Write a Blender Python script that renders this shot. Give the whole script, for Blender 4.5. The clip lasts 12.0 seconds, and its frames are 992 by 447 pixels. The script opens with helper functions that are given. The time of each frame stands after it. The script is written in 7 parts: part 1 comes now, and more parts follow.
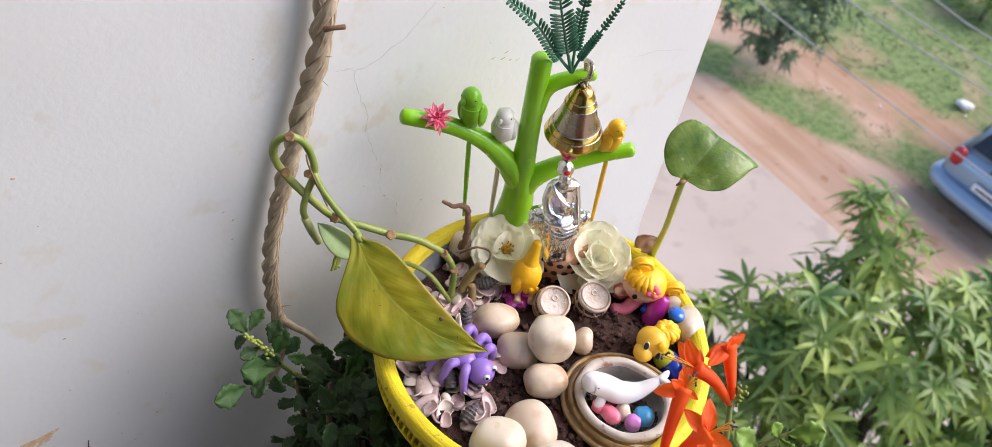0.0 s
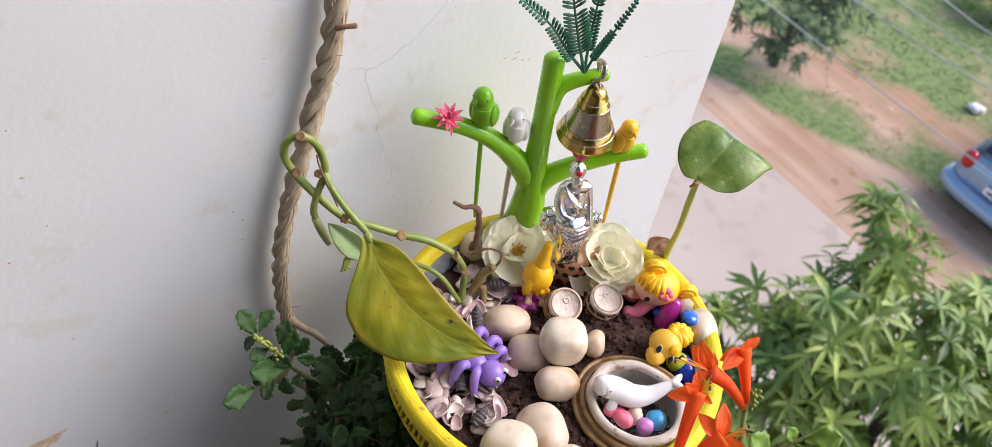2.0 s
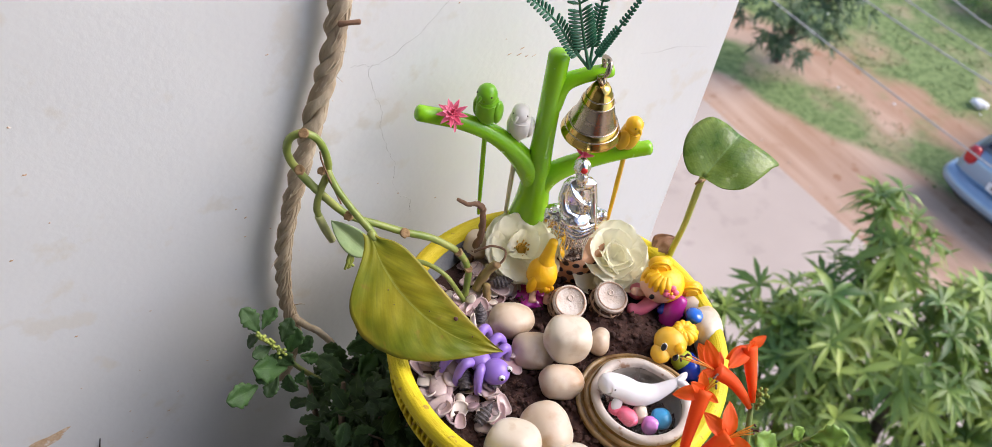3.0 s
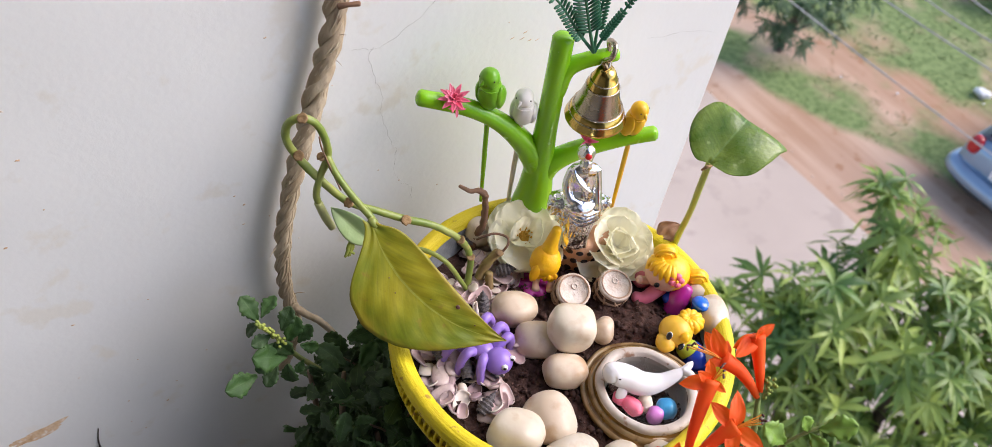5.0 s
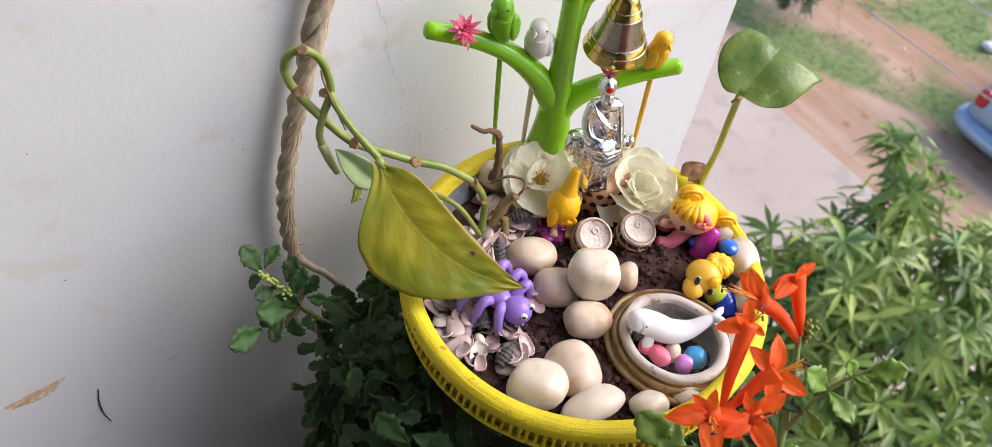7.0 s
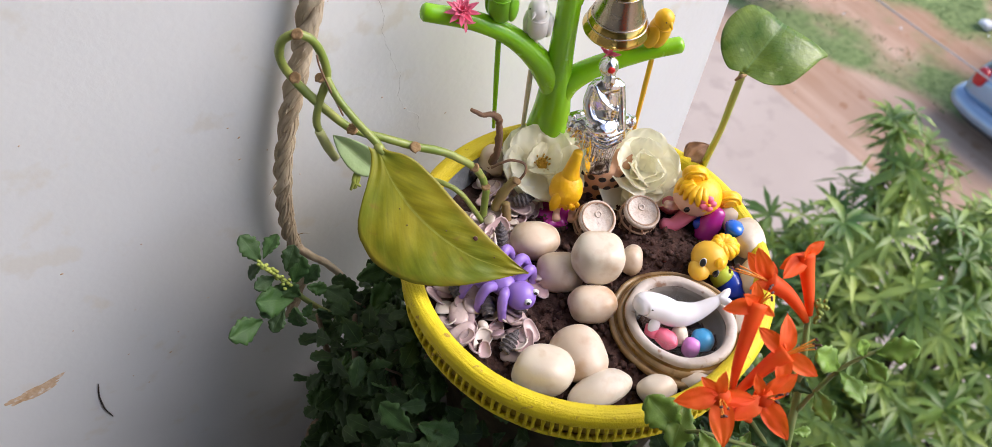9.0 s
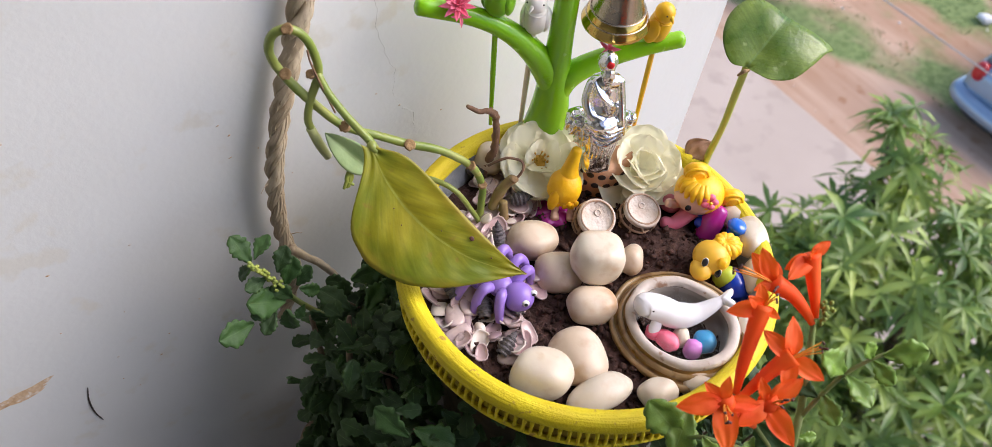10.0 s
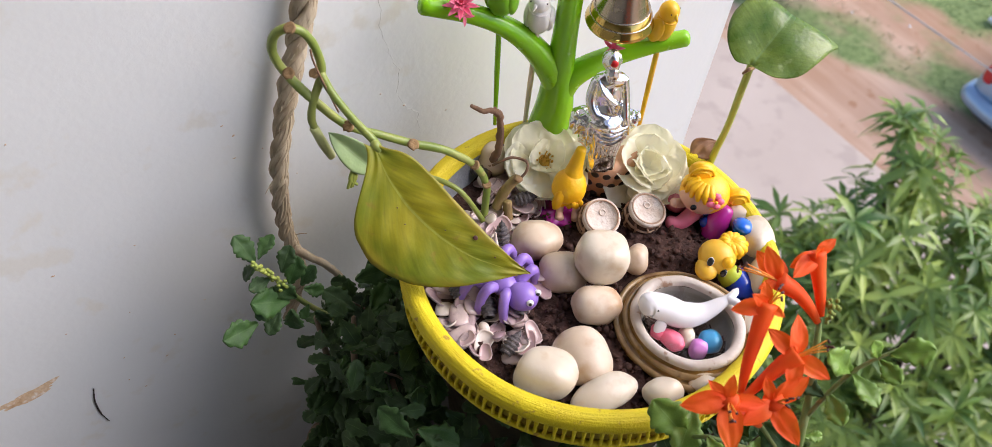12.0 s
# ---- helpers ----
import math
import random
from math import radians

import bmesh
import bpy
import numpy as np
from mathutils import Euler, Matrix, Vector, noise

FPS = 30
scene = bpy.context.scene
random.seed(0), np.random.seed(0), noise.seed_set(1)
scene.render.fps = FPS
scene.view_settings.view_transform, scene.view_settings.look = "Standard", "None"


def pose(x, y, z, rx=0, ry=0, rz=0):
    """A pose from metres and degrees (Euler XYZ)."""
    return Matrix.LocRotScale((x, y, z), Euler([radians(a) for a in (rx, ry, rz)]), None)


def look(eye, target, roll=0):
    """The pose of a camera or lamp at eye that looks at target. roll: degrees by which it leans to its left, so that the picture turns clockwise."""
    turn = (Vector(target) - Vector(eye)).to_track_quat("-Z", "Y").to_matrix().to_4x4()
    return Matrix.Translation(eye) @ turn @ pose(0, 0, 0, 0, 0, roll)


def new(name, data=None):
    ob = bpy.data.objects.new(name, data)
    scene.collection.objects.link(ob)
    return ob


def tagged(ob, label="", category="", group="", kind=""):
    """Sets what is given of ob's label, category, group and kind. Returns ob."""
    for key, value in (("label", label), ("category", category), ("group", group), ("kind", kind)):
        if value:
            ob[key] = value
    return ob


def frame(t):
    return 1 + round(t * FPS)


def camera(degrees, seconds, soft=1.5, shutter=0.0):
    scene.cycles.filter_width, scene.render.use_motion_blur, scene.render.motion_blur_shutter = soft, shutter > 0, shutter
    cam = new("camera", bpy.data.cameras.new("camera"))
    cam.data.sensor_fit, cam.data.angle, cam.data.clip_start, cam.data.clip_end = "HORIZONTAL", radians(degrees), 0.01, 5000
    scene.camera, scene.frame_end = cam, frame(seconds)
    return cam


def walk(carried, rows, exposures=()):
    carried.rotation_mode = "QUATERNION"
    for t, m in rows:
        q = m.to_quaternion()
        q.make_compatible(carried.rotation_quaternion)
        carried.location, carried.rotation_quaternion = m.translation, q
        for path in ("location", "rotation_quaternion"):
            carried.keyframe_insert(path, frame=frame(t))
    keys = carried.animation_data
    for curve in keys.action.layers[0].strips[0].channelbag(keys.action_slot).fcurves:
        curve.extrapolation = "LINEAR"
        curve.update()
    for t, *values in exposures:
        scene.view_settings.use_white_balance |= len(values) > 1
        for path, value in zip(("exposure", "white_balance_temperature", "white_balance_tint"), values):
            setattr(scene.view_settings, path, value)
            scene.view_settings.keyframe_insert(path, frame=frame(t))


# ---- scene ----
cam = camera(59.4, 12.0, soft=0.4)
cam.data.dof.use_dof = True
cam.data.dof.focus_distance = 0.62
cam.data.dof.aperture_fstop = 11.0
PATH = [
    (0.0, -0.2985, -0.2771, 0.5294, 43.245, -6.894, -32.741),
    (0.5, -0.2959, -0.2795, 0.5292, 43.318, -6.836, -32.583),
    (1.0, -0.298, -0.2765, 0.5292, 43.394, -6.822, -32.432),
    (1.5, -0.2977, -0.2751, 0.5273, 43.377, -6.728, -32.299),
    (2.0, -0.298, -0.2733, 0.5247, 43.305, -6.64, -32.192),
    (2.5, -0.2965, -0.2722, 0.5234, 43.148, -6.589, -32.169),
    (3.0, -0.2973, -0.2698, 0.5226, 43.018, -6.543, -32.099),
    (5.0, -0.2941, -0.2651, 0.5132, 42.359, -6.449, -32.052),
    (5.5, -0.2969, -0.2592, 0.5027, 42.084, -6.297, -32.021),
    (6.0, -0.2941, -0.2588, 0.4916, 41.349, -6.205, -32.012),
    (6.5, -0.2907, -0.2588, 0.4793, 40.653, -5.984, -32.171),
    (7.0, -0.2899, -0.2516, 0.4732, 40.128, -5.557, -32.618),
    (9.0, -0.2888, -0.2473, 0.4646, 39.423, -4.929, -33.516),
    (9.5, -0.2846, -0.2388, 0.4558, 39.23, -4.918, -33.602),
    (10.0, -0.281, -0.2392, 0.4554, 39.138, -4.897, -33.685),
    (10.5, -0.2752, -0.2428, 0.4539, 39.217, -4.751, -33.76),
    (11.0, -0.2748, -0.2422, 0.4519, 39.315, -4.585, -33.724),
    (11.5, -0.2766, -0.2443, 0.4535, 39.385, -4.476, -33.604),
    (12.0, -0.2789, -0.243, 0.4521, 39.467, -4.344, -33.373),
]
walk(cam, [(t, pose(x, y, z, rx, ry, rz)) for t, x, y, z, rx, ry, rz in PATH], exposures=((0.0, 0.98, 6550, 17), (12.0, 0.98, 6550, 17)))

# world, sun and exposure: a bright hazy sky, open on the far side of the wall's end
SUN_ELEV, SUN_ROT = 44, 118
world = bpy.data.worlds.new("sky")
world.use_nodes = True
scene.world = world
wn = world.node_tree
sky = wn.nodes.new("ShaderNodeTexSky")
sky.sky_type = "NISHITA"
sky.sun_disc = False
sky.sun_elevation = radians(SUN_ELEV)
sky.sun_rotation = radians(SUN_ROT)
sky.air_density, sky.dust_density, sky.ozone_density = 1.0, 1.5, 1.5
wn.nodes["Background"].inputs["Strength"].default_value = 0.15
wn.links.new(sky.outputs["Color"], wn.nodes["Background"].inputs["Color"])
sun = new("sun", bpy.data.lights.new("sun", "SUN"))
sun.data.energy = 1.7
sun.data.angle = radians(44)
sun.data.color = (1.0, 0.975, 0.94)
sun_way = Vector((math.sin(radians(SUN_ROT)) * math.cos(radians(SUN_ELEV)), math.cos(radians(SUN_ROT)) * math.cos(radians(SUN_ELEV)), math.sin(radians(SUN_ELEV))))
sun.matrix_world = look(sun_way * 30, (0, 0, 0))


# ---- materials ----
def mat(name, base, other=None, scale=40.0, rough=0.5, metal=0.0, bump=0.0, bump_scale=None, spots=None, spot_scale=90.0, spot_cut=0.62,
        spread=(0.35, 0.65), rand=0.0, sss=0.0, coat=0.0, trans=0.0, stretch=(1, 1, 1), rough_var=0.1, spot_soft=0.08):
    """A surface with two scales of variation: broad mottling from base to other, fine spots, and relief."""
    m = bpy.data.materials.new(name)
    m.use_nodes = True
    t = m.node_tree
    b = t.nodes["Principled BSDF"]
    n, l = t.nodes.new, t.links.new
    co = n("ShaderNodeTexCoord")
    mp = n("ShaderNodeMapping")
    mp.inputs["Scale"].default_value = stretch
    l(co.outputs["Object"], mp.inputs["Vector"])
    oi = n("ShaderNodeObjectInfo")
    shift = n("ShaderNodeVectorMath")
    shift.operation = "ADD"
    l(mp.outputs["Vector"], shift.inputs[0])
    l(oi.outputs["Random"], shift.inputs[1])
    na = n("ShaderNodeTexNoise")
    na.inputs["Scale"].default_value, na.inputs["Detail"].default_value = scale, 6.0
    l(shift.outputs["Vector"], na.inputs["Vector"])
    ra = n("ShaderNodeValToRGB")
    ra.color_ramp.elements[0].position, ra.color_ramp.elements[1].position = spread
    ra.color_ramp.elements[0].color = (*base, 1)
    ra.color_ramp.elements[1].color = (*(other or [c * 0.85 for c in base]), 1)
    l(na.outputs["Fac"], ra.inputs["Fac"])
    col = ra.outputs["Color"]
    nb = n("ShaderNodeTexNoise")
    nb.inputs["Scale"].default_value, nb.inputs["Detail"].default_value = spot_scale, 8.0
    l(shift.outputs["Vector"], nb.inputs["Vector"])
    if spots:
        rb = n("ShaderNodeValToRGB")
        rb.color_ramp.elements[0].position, rb.color_ramp.elements[1].position = spot_cut, min(1.0, spot_cut + spot_soft)
        l(nb.outputs["Fac"], rb.inputs["Fac"])
        mx = n("ShaderNodeMixRGB")
        l(rb.outputs["Color"], mx.inputs["Fac"])
        l(col, mx.inputs["Color1"])
        mx.inputs["Color2"].default_value = (*spots, 1)
        col = mx.outputs["Color"]
    if rand:
        hs = n("ShaderNodeHueSaturation")
        mr = n("ShaderNodeMapRange")
        mr.inputs["To Min"].default_value, mr.inputs["To Max"].default_value = 1 - rand, 1 + rand
        l(oi.outputs["Random"], mr.inputs["Value"])
        l(mr.outputs["Result"], hs.inputs["Value"])
        l(col, hs.inputs["Color"])
        col = hs.outputs["Color"]
    l(col, b.inputs["Base Color"])
    rr = n("ShaderNodeMapRange")
    rr.inputs["To Min"].default_value, rr.inputs["To Max"].default_value = max(0.02, rough - rough_var), min(1.0, rough + rough_var)
    l(nb.outputs["Fac"], rr.inputs["Value"])
    l(rr.outputs["Result"], b.inputs["Roughness"])
    b.inputs["Metallic"].default_value = metal
    b.inputs["Coat Weight"].default_value = coat
    b.inputs["Transmission Weight"].default_value = trans
    if sss:
        b.inputs["Subsurface Weight"].default_value = sss
        b.inputs["Subsurface Radius"].default_value = (0.004, 0.003, 0.002)
        b.inputs["Subsurface Scale"].default_value = 1.0
    if bump:
        nc = n("ShaderNodeTexNoise")
        nc.inputs["Scale"].default_value, nc.inputs["Detail"].default_value = bump_scale or scale * 4, 8.0
        l(shift.outputs["Vector"], nc.inputs["Vector"])
        bp = n("ShaderNodeBump")
        bp.inputs["Strength"].default_value, bp.inputs["Distance"].default_value = bump, 0.002
        l(nc.outputs["Fac"], bp.inputs["Height"])
        l(bp.outputs["Normal"], b.inputs["Normal"])
    return m


WALL = mat("wall_paint", (0.745, 0.755, 0.74), (0.70, 0.71, 0.695), scale=7, rough=0.5, bump=0.09, bump_scale=190, spots=(0.69, 0.675, 0.62), spot_scale=30, spot_cut=0.60)
# grey for the unseen walls and slab, low so they return little light
LOW_BOUNCE_GREY = mat("low_bounce_grey", (0.24, 0.235, 0.23), (0.20, 0.195, 0.19), scale=5, rough=0.6)
# floor colour held dark to limit light thrown up from below
LOW_BOUNCE_FLOOR = mat("low_bounce_floor", (0.09, 0.09, 0.095), (0.07, 0.07, 0.075), scale=8, rough=0.5)
# brownish pot yellow, darkened for the shade between the flutes
RECESS = mat("shaded_yellow_paint", (0.46, 0.34, 0.02), (0.30, 0.19, 0.03), scale=150, rough=0.9)
# dark so that the unseen parapet throws little light up the wall
LOW_BOUNCE_CONCRETE = mat("low_bounce_concrete", (0.10, 0.095, 0.08), (0.06, 0.06, 0.05), scale=14, rough=0.95, bump=0.4, bump_scale=120)
# shade below the pot's rim, put into the lower body's colour
POT_SHADE = mat("pot_underside_shade", (0.10, 0.07, 0.035), (0.06, 0.045, 0.025), scale=60, rough=0.9)
EARTH_LUMP = mat("earth_lump", (0.46, 0.35, 0.26), (0.54, 0.44, 0.35), scale=12, rough=0.95)
PAVING = mat("paving_concrete", (0.48, 0.39, 0.32), (0.43, 0.345, 0.28), scale=0.6, rough=0.9, spots=(0.40, 0.32, 0.26), spot_scale=2.2, spot_cut=0.58)
CRACK = mat("crack", (0.26, 0.25, 0.23), (0.50, 0.49, 0.46), scale=60, rough=0.95)
CHIP = mat("bare_plaster", (0.52, 0.33, 0.18), (0.66, 0.50, 0.34), scale=90, rough=0.95, bump=0.5, bump_scale=300, spots=(0.75, 0.70, 0.62), spot_scale=120, spot_cut=0.58)
POT = mat("yellow_paint", (0.74, 0.59, 0.007), (0.65, 0.49, 0.006), scale=45, rough=0.6, bump=0.30, bump_scale=700, spots=(0.42, 0.25, 0.03), spot_scale=170, spot_cut=0.63)


def turned(m, strength):
    """Adds fine rings about z, as a brush leaves them on a turned pot."""
    t = m.node_tree
    n, l = t.nodes.new, t.links.new
    co, sp, cm = n("ShaderNodeTexCoord"), n("ShaderNodeSeparateXYZ"), n("ShaderNodeCombineXYZ")
    l(co.outputs["Object"], sp.inputs["Vector"])
    flat, ang = n("ShaderNodeMath"), n("ShaderNodeMath")
    flat.operation, ang.operation = "MULTIPLY_ADD", "ARCTAN2"
    sq = n("ShaderNodeMath")
    sq.operation = "MULTIPLY"
    root = n("ShaderNodeMath")
    root.operation = "SQRT"
    for q in (sq, flat):
        l(sp.outputs["X" if q is sq else "Y"], q.inputs[0])
        l(sp.outputs["X" if q is sq else "Y"], q.inputs[1])
    l(sq.outputs[0], flat.inputs[2])
    l(flat.outputs[0], root.inputs[0])
    l(sp.outputs["Y"], ang.inputs[0])
    l(sp.outputs["X"], ang.inputs[1])
    small = n("ShaderNodeMath")
    small.operation = "MULTIPLY"
    small.inputs[1].default_value = 0.006
    l(ang.outputs[0], small.inputs[0])
    for a, b in ((root, "X"), (small, "Y")):
        l(a.outputs[0], cm.inputs[b])
    l(sp.outputs["Z"], cm.inputs["Z"])
    nz = n("ShaderNodeTexNoise")
    nz.inputs["Scale"].default_value, nz.inputs["Detail"].default_value = 420.0, 4.0
    l(cm.outputs["Vector"], nz.inputs["Vector"])
    b = t.nodes["Principled BSDF"]
    bp = n("ShaderNodeBump")
    bp.inputs["Strength"].default_value, bp.inputs["Distance"].default_value = strength, 0.002
    l(nz.outputs["Fac"], bp.inputs["Height"])
    l(b.inputs["Normal"].links[0].from_socket, bp.inputs["Normal"])
    l(bp.outputs["Normal"], b.inputs["Normal"])


turned(POT, 0.55)
POT_INNER = mat("grey_inner_paint", (0.30, 0.32, 0.33), (0.22, 0.23, 0.24), scale=50, rough=0.8, bump=0.5, spots=(0.5, 0.45, 0.1), spot_scale=60, spot_cut=0.64)
SOIL = mat("soil", (0.038, 0.016, 0.011), (0.080, 0.036, 0.026), scale=120, rough=0.95, bump=1.0, bump_scale=350, spots=(0.13, 0.065, 0.048), spot_scale=420, spot_cut=0.62)
PEBBLE = mat("pebble", (0.63, 0.49, 0.35), (0.72, 0.61, 0.48), scale=35, rough=0.34, bump=0.08, bump_scale=150, spots=(0.46, 0.27, 0.13), spot_scale=60, spot_cut=0.51, spot_soft=0.26, rand=0.08, sss=0.1)
PEBBLE_WHITE = mat("white_pebble", (0.74, 0.66, 0.53), (0.64, 0.54, 0.41), scale=35, rough=0.34, bump=0.08, bump_scale=150, spots=(0.50, 0.34, 0.19), spot_scale=75, spot_cut=0.53, spot_soft=0.26, rand=0.05, sss=0.1)
GREEN_PLASTIC = mat("green_plastic", (0.235, 0.56, 0.008), (0.205, 0.51, 0.006), scale=15, rough=0.24, bump=0.03, bump_scale=200, coat=0.2)
GREEN_BIRD = mat("green_bird_paint", (0.19, 0.46, 0.012), (0.14, 0.38, 0.010), scale=60, rough=0.3)
WHITE_BIRD = mat("white_bird_paint", (0.87, 0.83, 0.76), (0.78, 0.73, 0.66), scale=60, rough=0.4)
YELLOW_BIRD = mat("yellow_bird_paint", (0.80, 0.47, 0.01), (0.68, 0.36, 0.008), scale=60, rough=0.35)
STICK = mat("pale_wood", (0.88, 0.79, 0.64), (0.80, 0.68, 0.52), scale=60, rough=0.7, stretch=(1, 1, 0.1))
BRASS = mat("brass", (0.66, 0.45, 0.13), (0.50, 0.32, 0.08), scale=30, rough=0.17, metal=1.0, bump=0.03, bump_scale=250, rough_var=0.07)
BRASS_DULL = mat("worn_brass", (0.50, 0.43, 0.34), (0.40, 0.33, 0.25), scale=30, rough=0.26, metal=1.0, bump=0.05, bump_scale=250)
SILVER = mat("silver_plating", (0.86, 0.86, 0.86), (0.76, 0.76, 0.76), scale=60, rough=0.17, metal=1.0, bump=0.30, bump_scale=190, rough_var=0.06)
ROPE = mat("rope_fibre", (0.50, 0.41, 0.29), (0.33, 0.25, 0.16), scale=70, rough=0.9, bump=0.7, bump_scale=260, spots=(0.24, 0.16, 0.10), spot_scale=130, spot_cut=0.66, stretch=(1, 1, 0.25))
VINE = mat("vine_stem", (0.17, 0.24, 0.04), (0.30, 0.33, 0.08), scale=45, rough=0.4, bump=0.1, spots=(0.36, 0.30, 0.10), spot_scale=120, spot_cut=0.66, sss=0.1)
VINE_PALE = mat("pale_vine_tip", (0.48, 0.50, 0.20), (0.56, 0.56, 0.30), scale=45, rough=0.45)
POTHOS_STALK = mat("yellow_green_stalk", (0.38, 0.44, 0.06), (0.46, 0.48, 0.10), scale=45, rough=0.4)
VINE_SCAR = mat("vine_scar", (0.22, 0.13, 0.06), (0.32, 0.20, 0.09), scale=90, rough=0.85, bump=0.5)
STUMP = mat("stump", (0.32, 0.25, 0.08), (0.26, 0.16, 0.07), scale=70, rough=0.7, bump=0.4, spots=(0.16, 0.09, 0.04), spot_scale=110, spot_cut=0.58)
TWIG = mat("twig_bark", (0.26, 0.14, 0.08), (0.18, 0.10, 0.06), scale=70, rough=0.85, bump=0.7, bump_scale=250)


def leaf_material(name, base, other, vein, edge=None, scale=40, rough=0.35, trans=0.18, rand=0.1, spots=None, spot_cut=0.7, streak=False):
    """A leaf: x runs from stalk to tip and y across, both from the UV map; side veins slope from the midrib."""
    m = mat(name, base, other, scale=scale, rough=rough, bump=0.15, bump_scale=scale * 5, rand=rand, spots=spots, spot_cut=spot_cut)
    t = m.node_tree
    n, l = t.nodes.new, t.links.new
    b = t.nodes["Principled BSDF"]
    col = b.inputs["Base Color"].links[0].from_socket
    uv = n("ShaderNodeUVMap")
    sp = n("ShaderNodeSeparateXYZ")
    l(uv.outputs["UV"], sp.inputs["Vector"])

    def op(kind, a, c=0.0):
        q = n("ShaderNodeMath")
        q.operation = kind
        for i, v in enumerate((a, c)):
            if isinstance(v, (int, float)):
                q.inputs[i].default_value = v
            else:
                l(v, q.inputs[i])
        return q.outputs[0]

    across = op("ABSOLUTE", op("SUBTRACT", sp.outputs["Y"], 0.5))
    rib = op("LESS_THAN", across, 0.011)
    side = op("LESS_THAN", op("FRACT", op("MULTIPLY", op("SUBTRACT", sp.outputs["X"], op("MULTIPLY", across, 0.55)), 9.0)), 0.10)
    fac = op("MAXIMUM", op("MULTIPLY", rib, 0.75), op("MULTIPLY", side, 0.12))
    mx = n("ShaderNodeMixRGB")
    l(fac, mx.inputs["Fac"])
    l(col, mx.inputs["Color1"])
    mx.inputs["Color2"].default_value = (*vein, 1)
    col = mx.outputs["Color"]
    if streak:
        # fine streaks that run with the side veins from the midrib to the edge
        lay = n("ShaderNodeCombineXYZ")
        l(op("MULTIPLY", op("SUBTRACT", sp.outputs["X"], op("MULTIPLY", across, 0.75)), 30.0), lay.inputs["X"])
        l(op("MULTIPLY", sp.outputs["Y"], 5.0), lay.inputs["Y"])
        st = n("ShaderNodeTexNoise")
        st.inputs["Scale"].default_value, st.inputs["Detail"].default_value = 1.0, 5.0
        l(lay.outputs["Vector"], st.inputs["Vector"])
        sv = n("ShaderNodeHueSaturation")
        ml = n("ShaderNodeMapRange")
        ml.inputs["From Min"].default_value, ml.inputs["From Max"].default_value = 0.3, 0.7
        ml.inputs["To Min"].default_value, ml.inputs["To Max"].default_value = 0.86, 1.18
        l(st.outputs["Fac"], ml.inputs["Value"])
        l(ml.outputs["Result"], sv.inputs["Value"])
        l(col, sv.inputs["Color"])
        col = sv.outputs["Color"]
    if edge:
        rm = n("ShaderNodeMapRange")
        rm.inputs["From Min"].default_value, rm.inputs["From Max"].default_value = 0.38, 0.78
        nz = n("ShaderNodeTexNoise")
        nz.inputs["Scale"].default_value = 5.0
        l(uv.outputs["UV"], nz.inputs["Vector"])
        l(op("ADD", across, op("MULTIPLY", op("SUBTRACT", nz.outputs["Fac"], 0.5), 0.6)), rm.inputs["Value"])
        mx2 = n("ShaderNodeMixRGB")
        l(rm.outputs["Result"], mx2.inputs["Fac"])
        l(col, mx2.inputs["Color1"])
        mx2.inputs["Color2"].default_value = (*edge, 1)
        col = mx2.outputs["Color"]
    l(col, b.inputs["Base Color"])
    tr = n("ShaderNodeBsdfTranslucent")
    l(col, tr.inputs["Color"])
    ms = n("ShaderNodeMixShader")
    ms.inputs["Fac"].default_value = trans
    l(b.outputs["BSDF"], ms.inputs[1])
    l(tr.outputs["BSDF"], ms.inputs[2])
    l(ms.outputs["Shader"], t.nodes["Material Output"].inputs["Surface"])
    return m


BIG_LEAF = leaf_material("yellowing_leaf", (0.165, 0.215, 0.008), (0.36, 0.32, 0.012), (0.34, 0.36, 0.06), edge=(0.44, 0.26, 0.028), scale=22, rough=0.5, spots=(0.27, 0.21, 0.02), spot_cut=0.63, streak=True)
POTHOS_LEAF = leaf_material("marbled_leaf", (0.070, 0.145, 0.014), (0.20, 0.28, 0.05), (0.20, 0.31, 0.09), scale=60, rough=0.28, spots=(0.34, 0.42, 0.16), spot_cut=0.62, streak=True)
PALE_LEAF = leaf_material("pale_leaf", (0.26, 0.38, 0.16), (0.34, 0.45, 0.22), (0.40, 0.50, 0.28), scale=50, rough=0.4)
BUSH_LEAF = leaf_material("bush_leaf", (0.026, 0.072, 0.013), (0.046, 0.110, 0.021), (0.09, 0.17, 0.05), edge=(0.09, 0.18, 0.05), scale=50, rough=0.62, rand=0.40, trans=0.12)
LIGHT_LEAF = leaf_material("light_bush_leaf", (0.17, 0.31, 0.040), (0.23, 0.38, 0.060), (0.26, 0.40, 0.11), scale=50, rough=0.34, rand=0.15)
DRY_LEAF = leaf_material("dry_leaf", (0.48, 0.29, 0.17), (0.36, 0.19, 0.11), (0.45, 0.30, 0.17), scale=60, rough=0.7)
STEM = mat("green_stem", (0.13, 0.20, 0.04), (0.20, 0.20, 0.06), scale=50, rough=0.6)
BUD = mat("bud", (0.32, 0.36, 0.06), (0.22, 0.28, 0.05), scale=80, rough=0.6)
WOODY = mat("woody_stem", (0.17, 0.12, 0.08), (0.25, 0.18, 0.12), scale=60, rough=0.85, bump=0.6, bump_scale=200)
FERN = mat("plastic_fern", (0.016, 0.12, 0.058), (0.035, 0.17, 0.085), scale=80, rough=0.35)
PETAL = mat("cream_petal", (0.99, 0.945, 0.68), (0.99, 0.96, 0.78), scale=30, rough=0.55, bump=0.08, bump_scale=90)
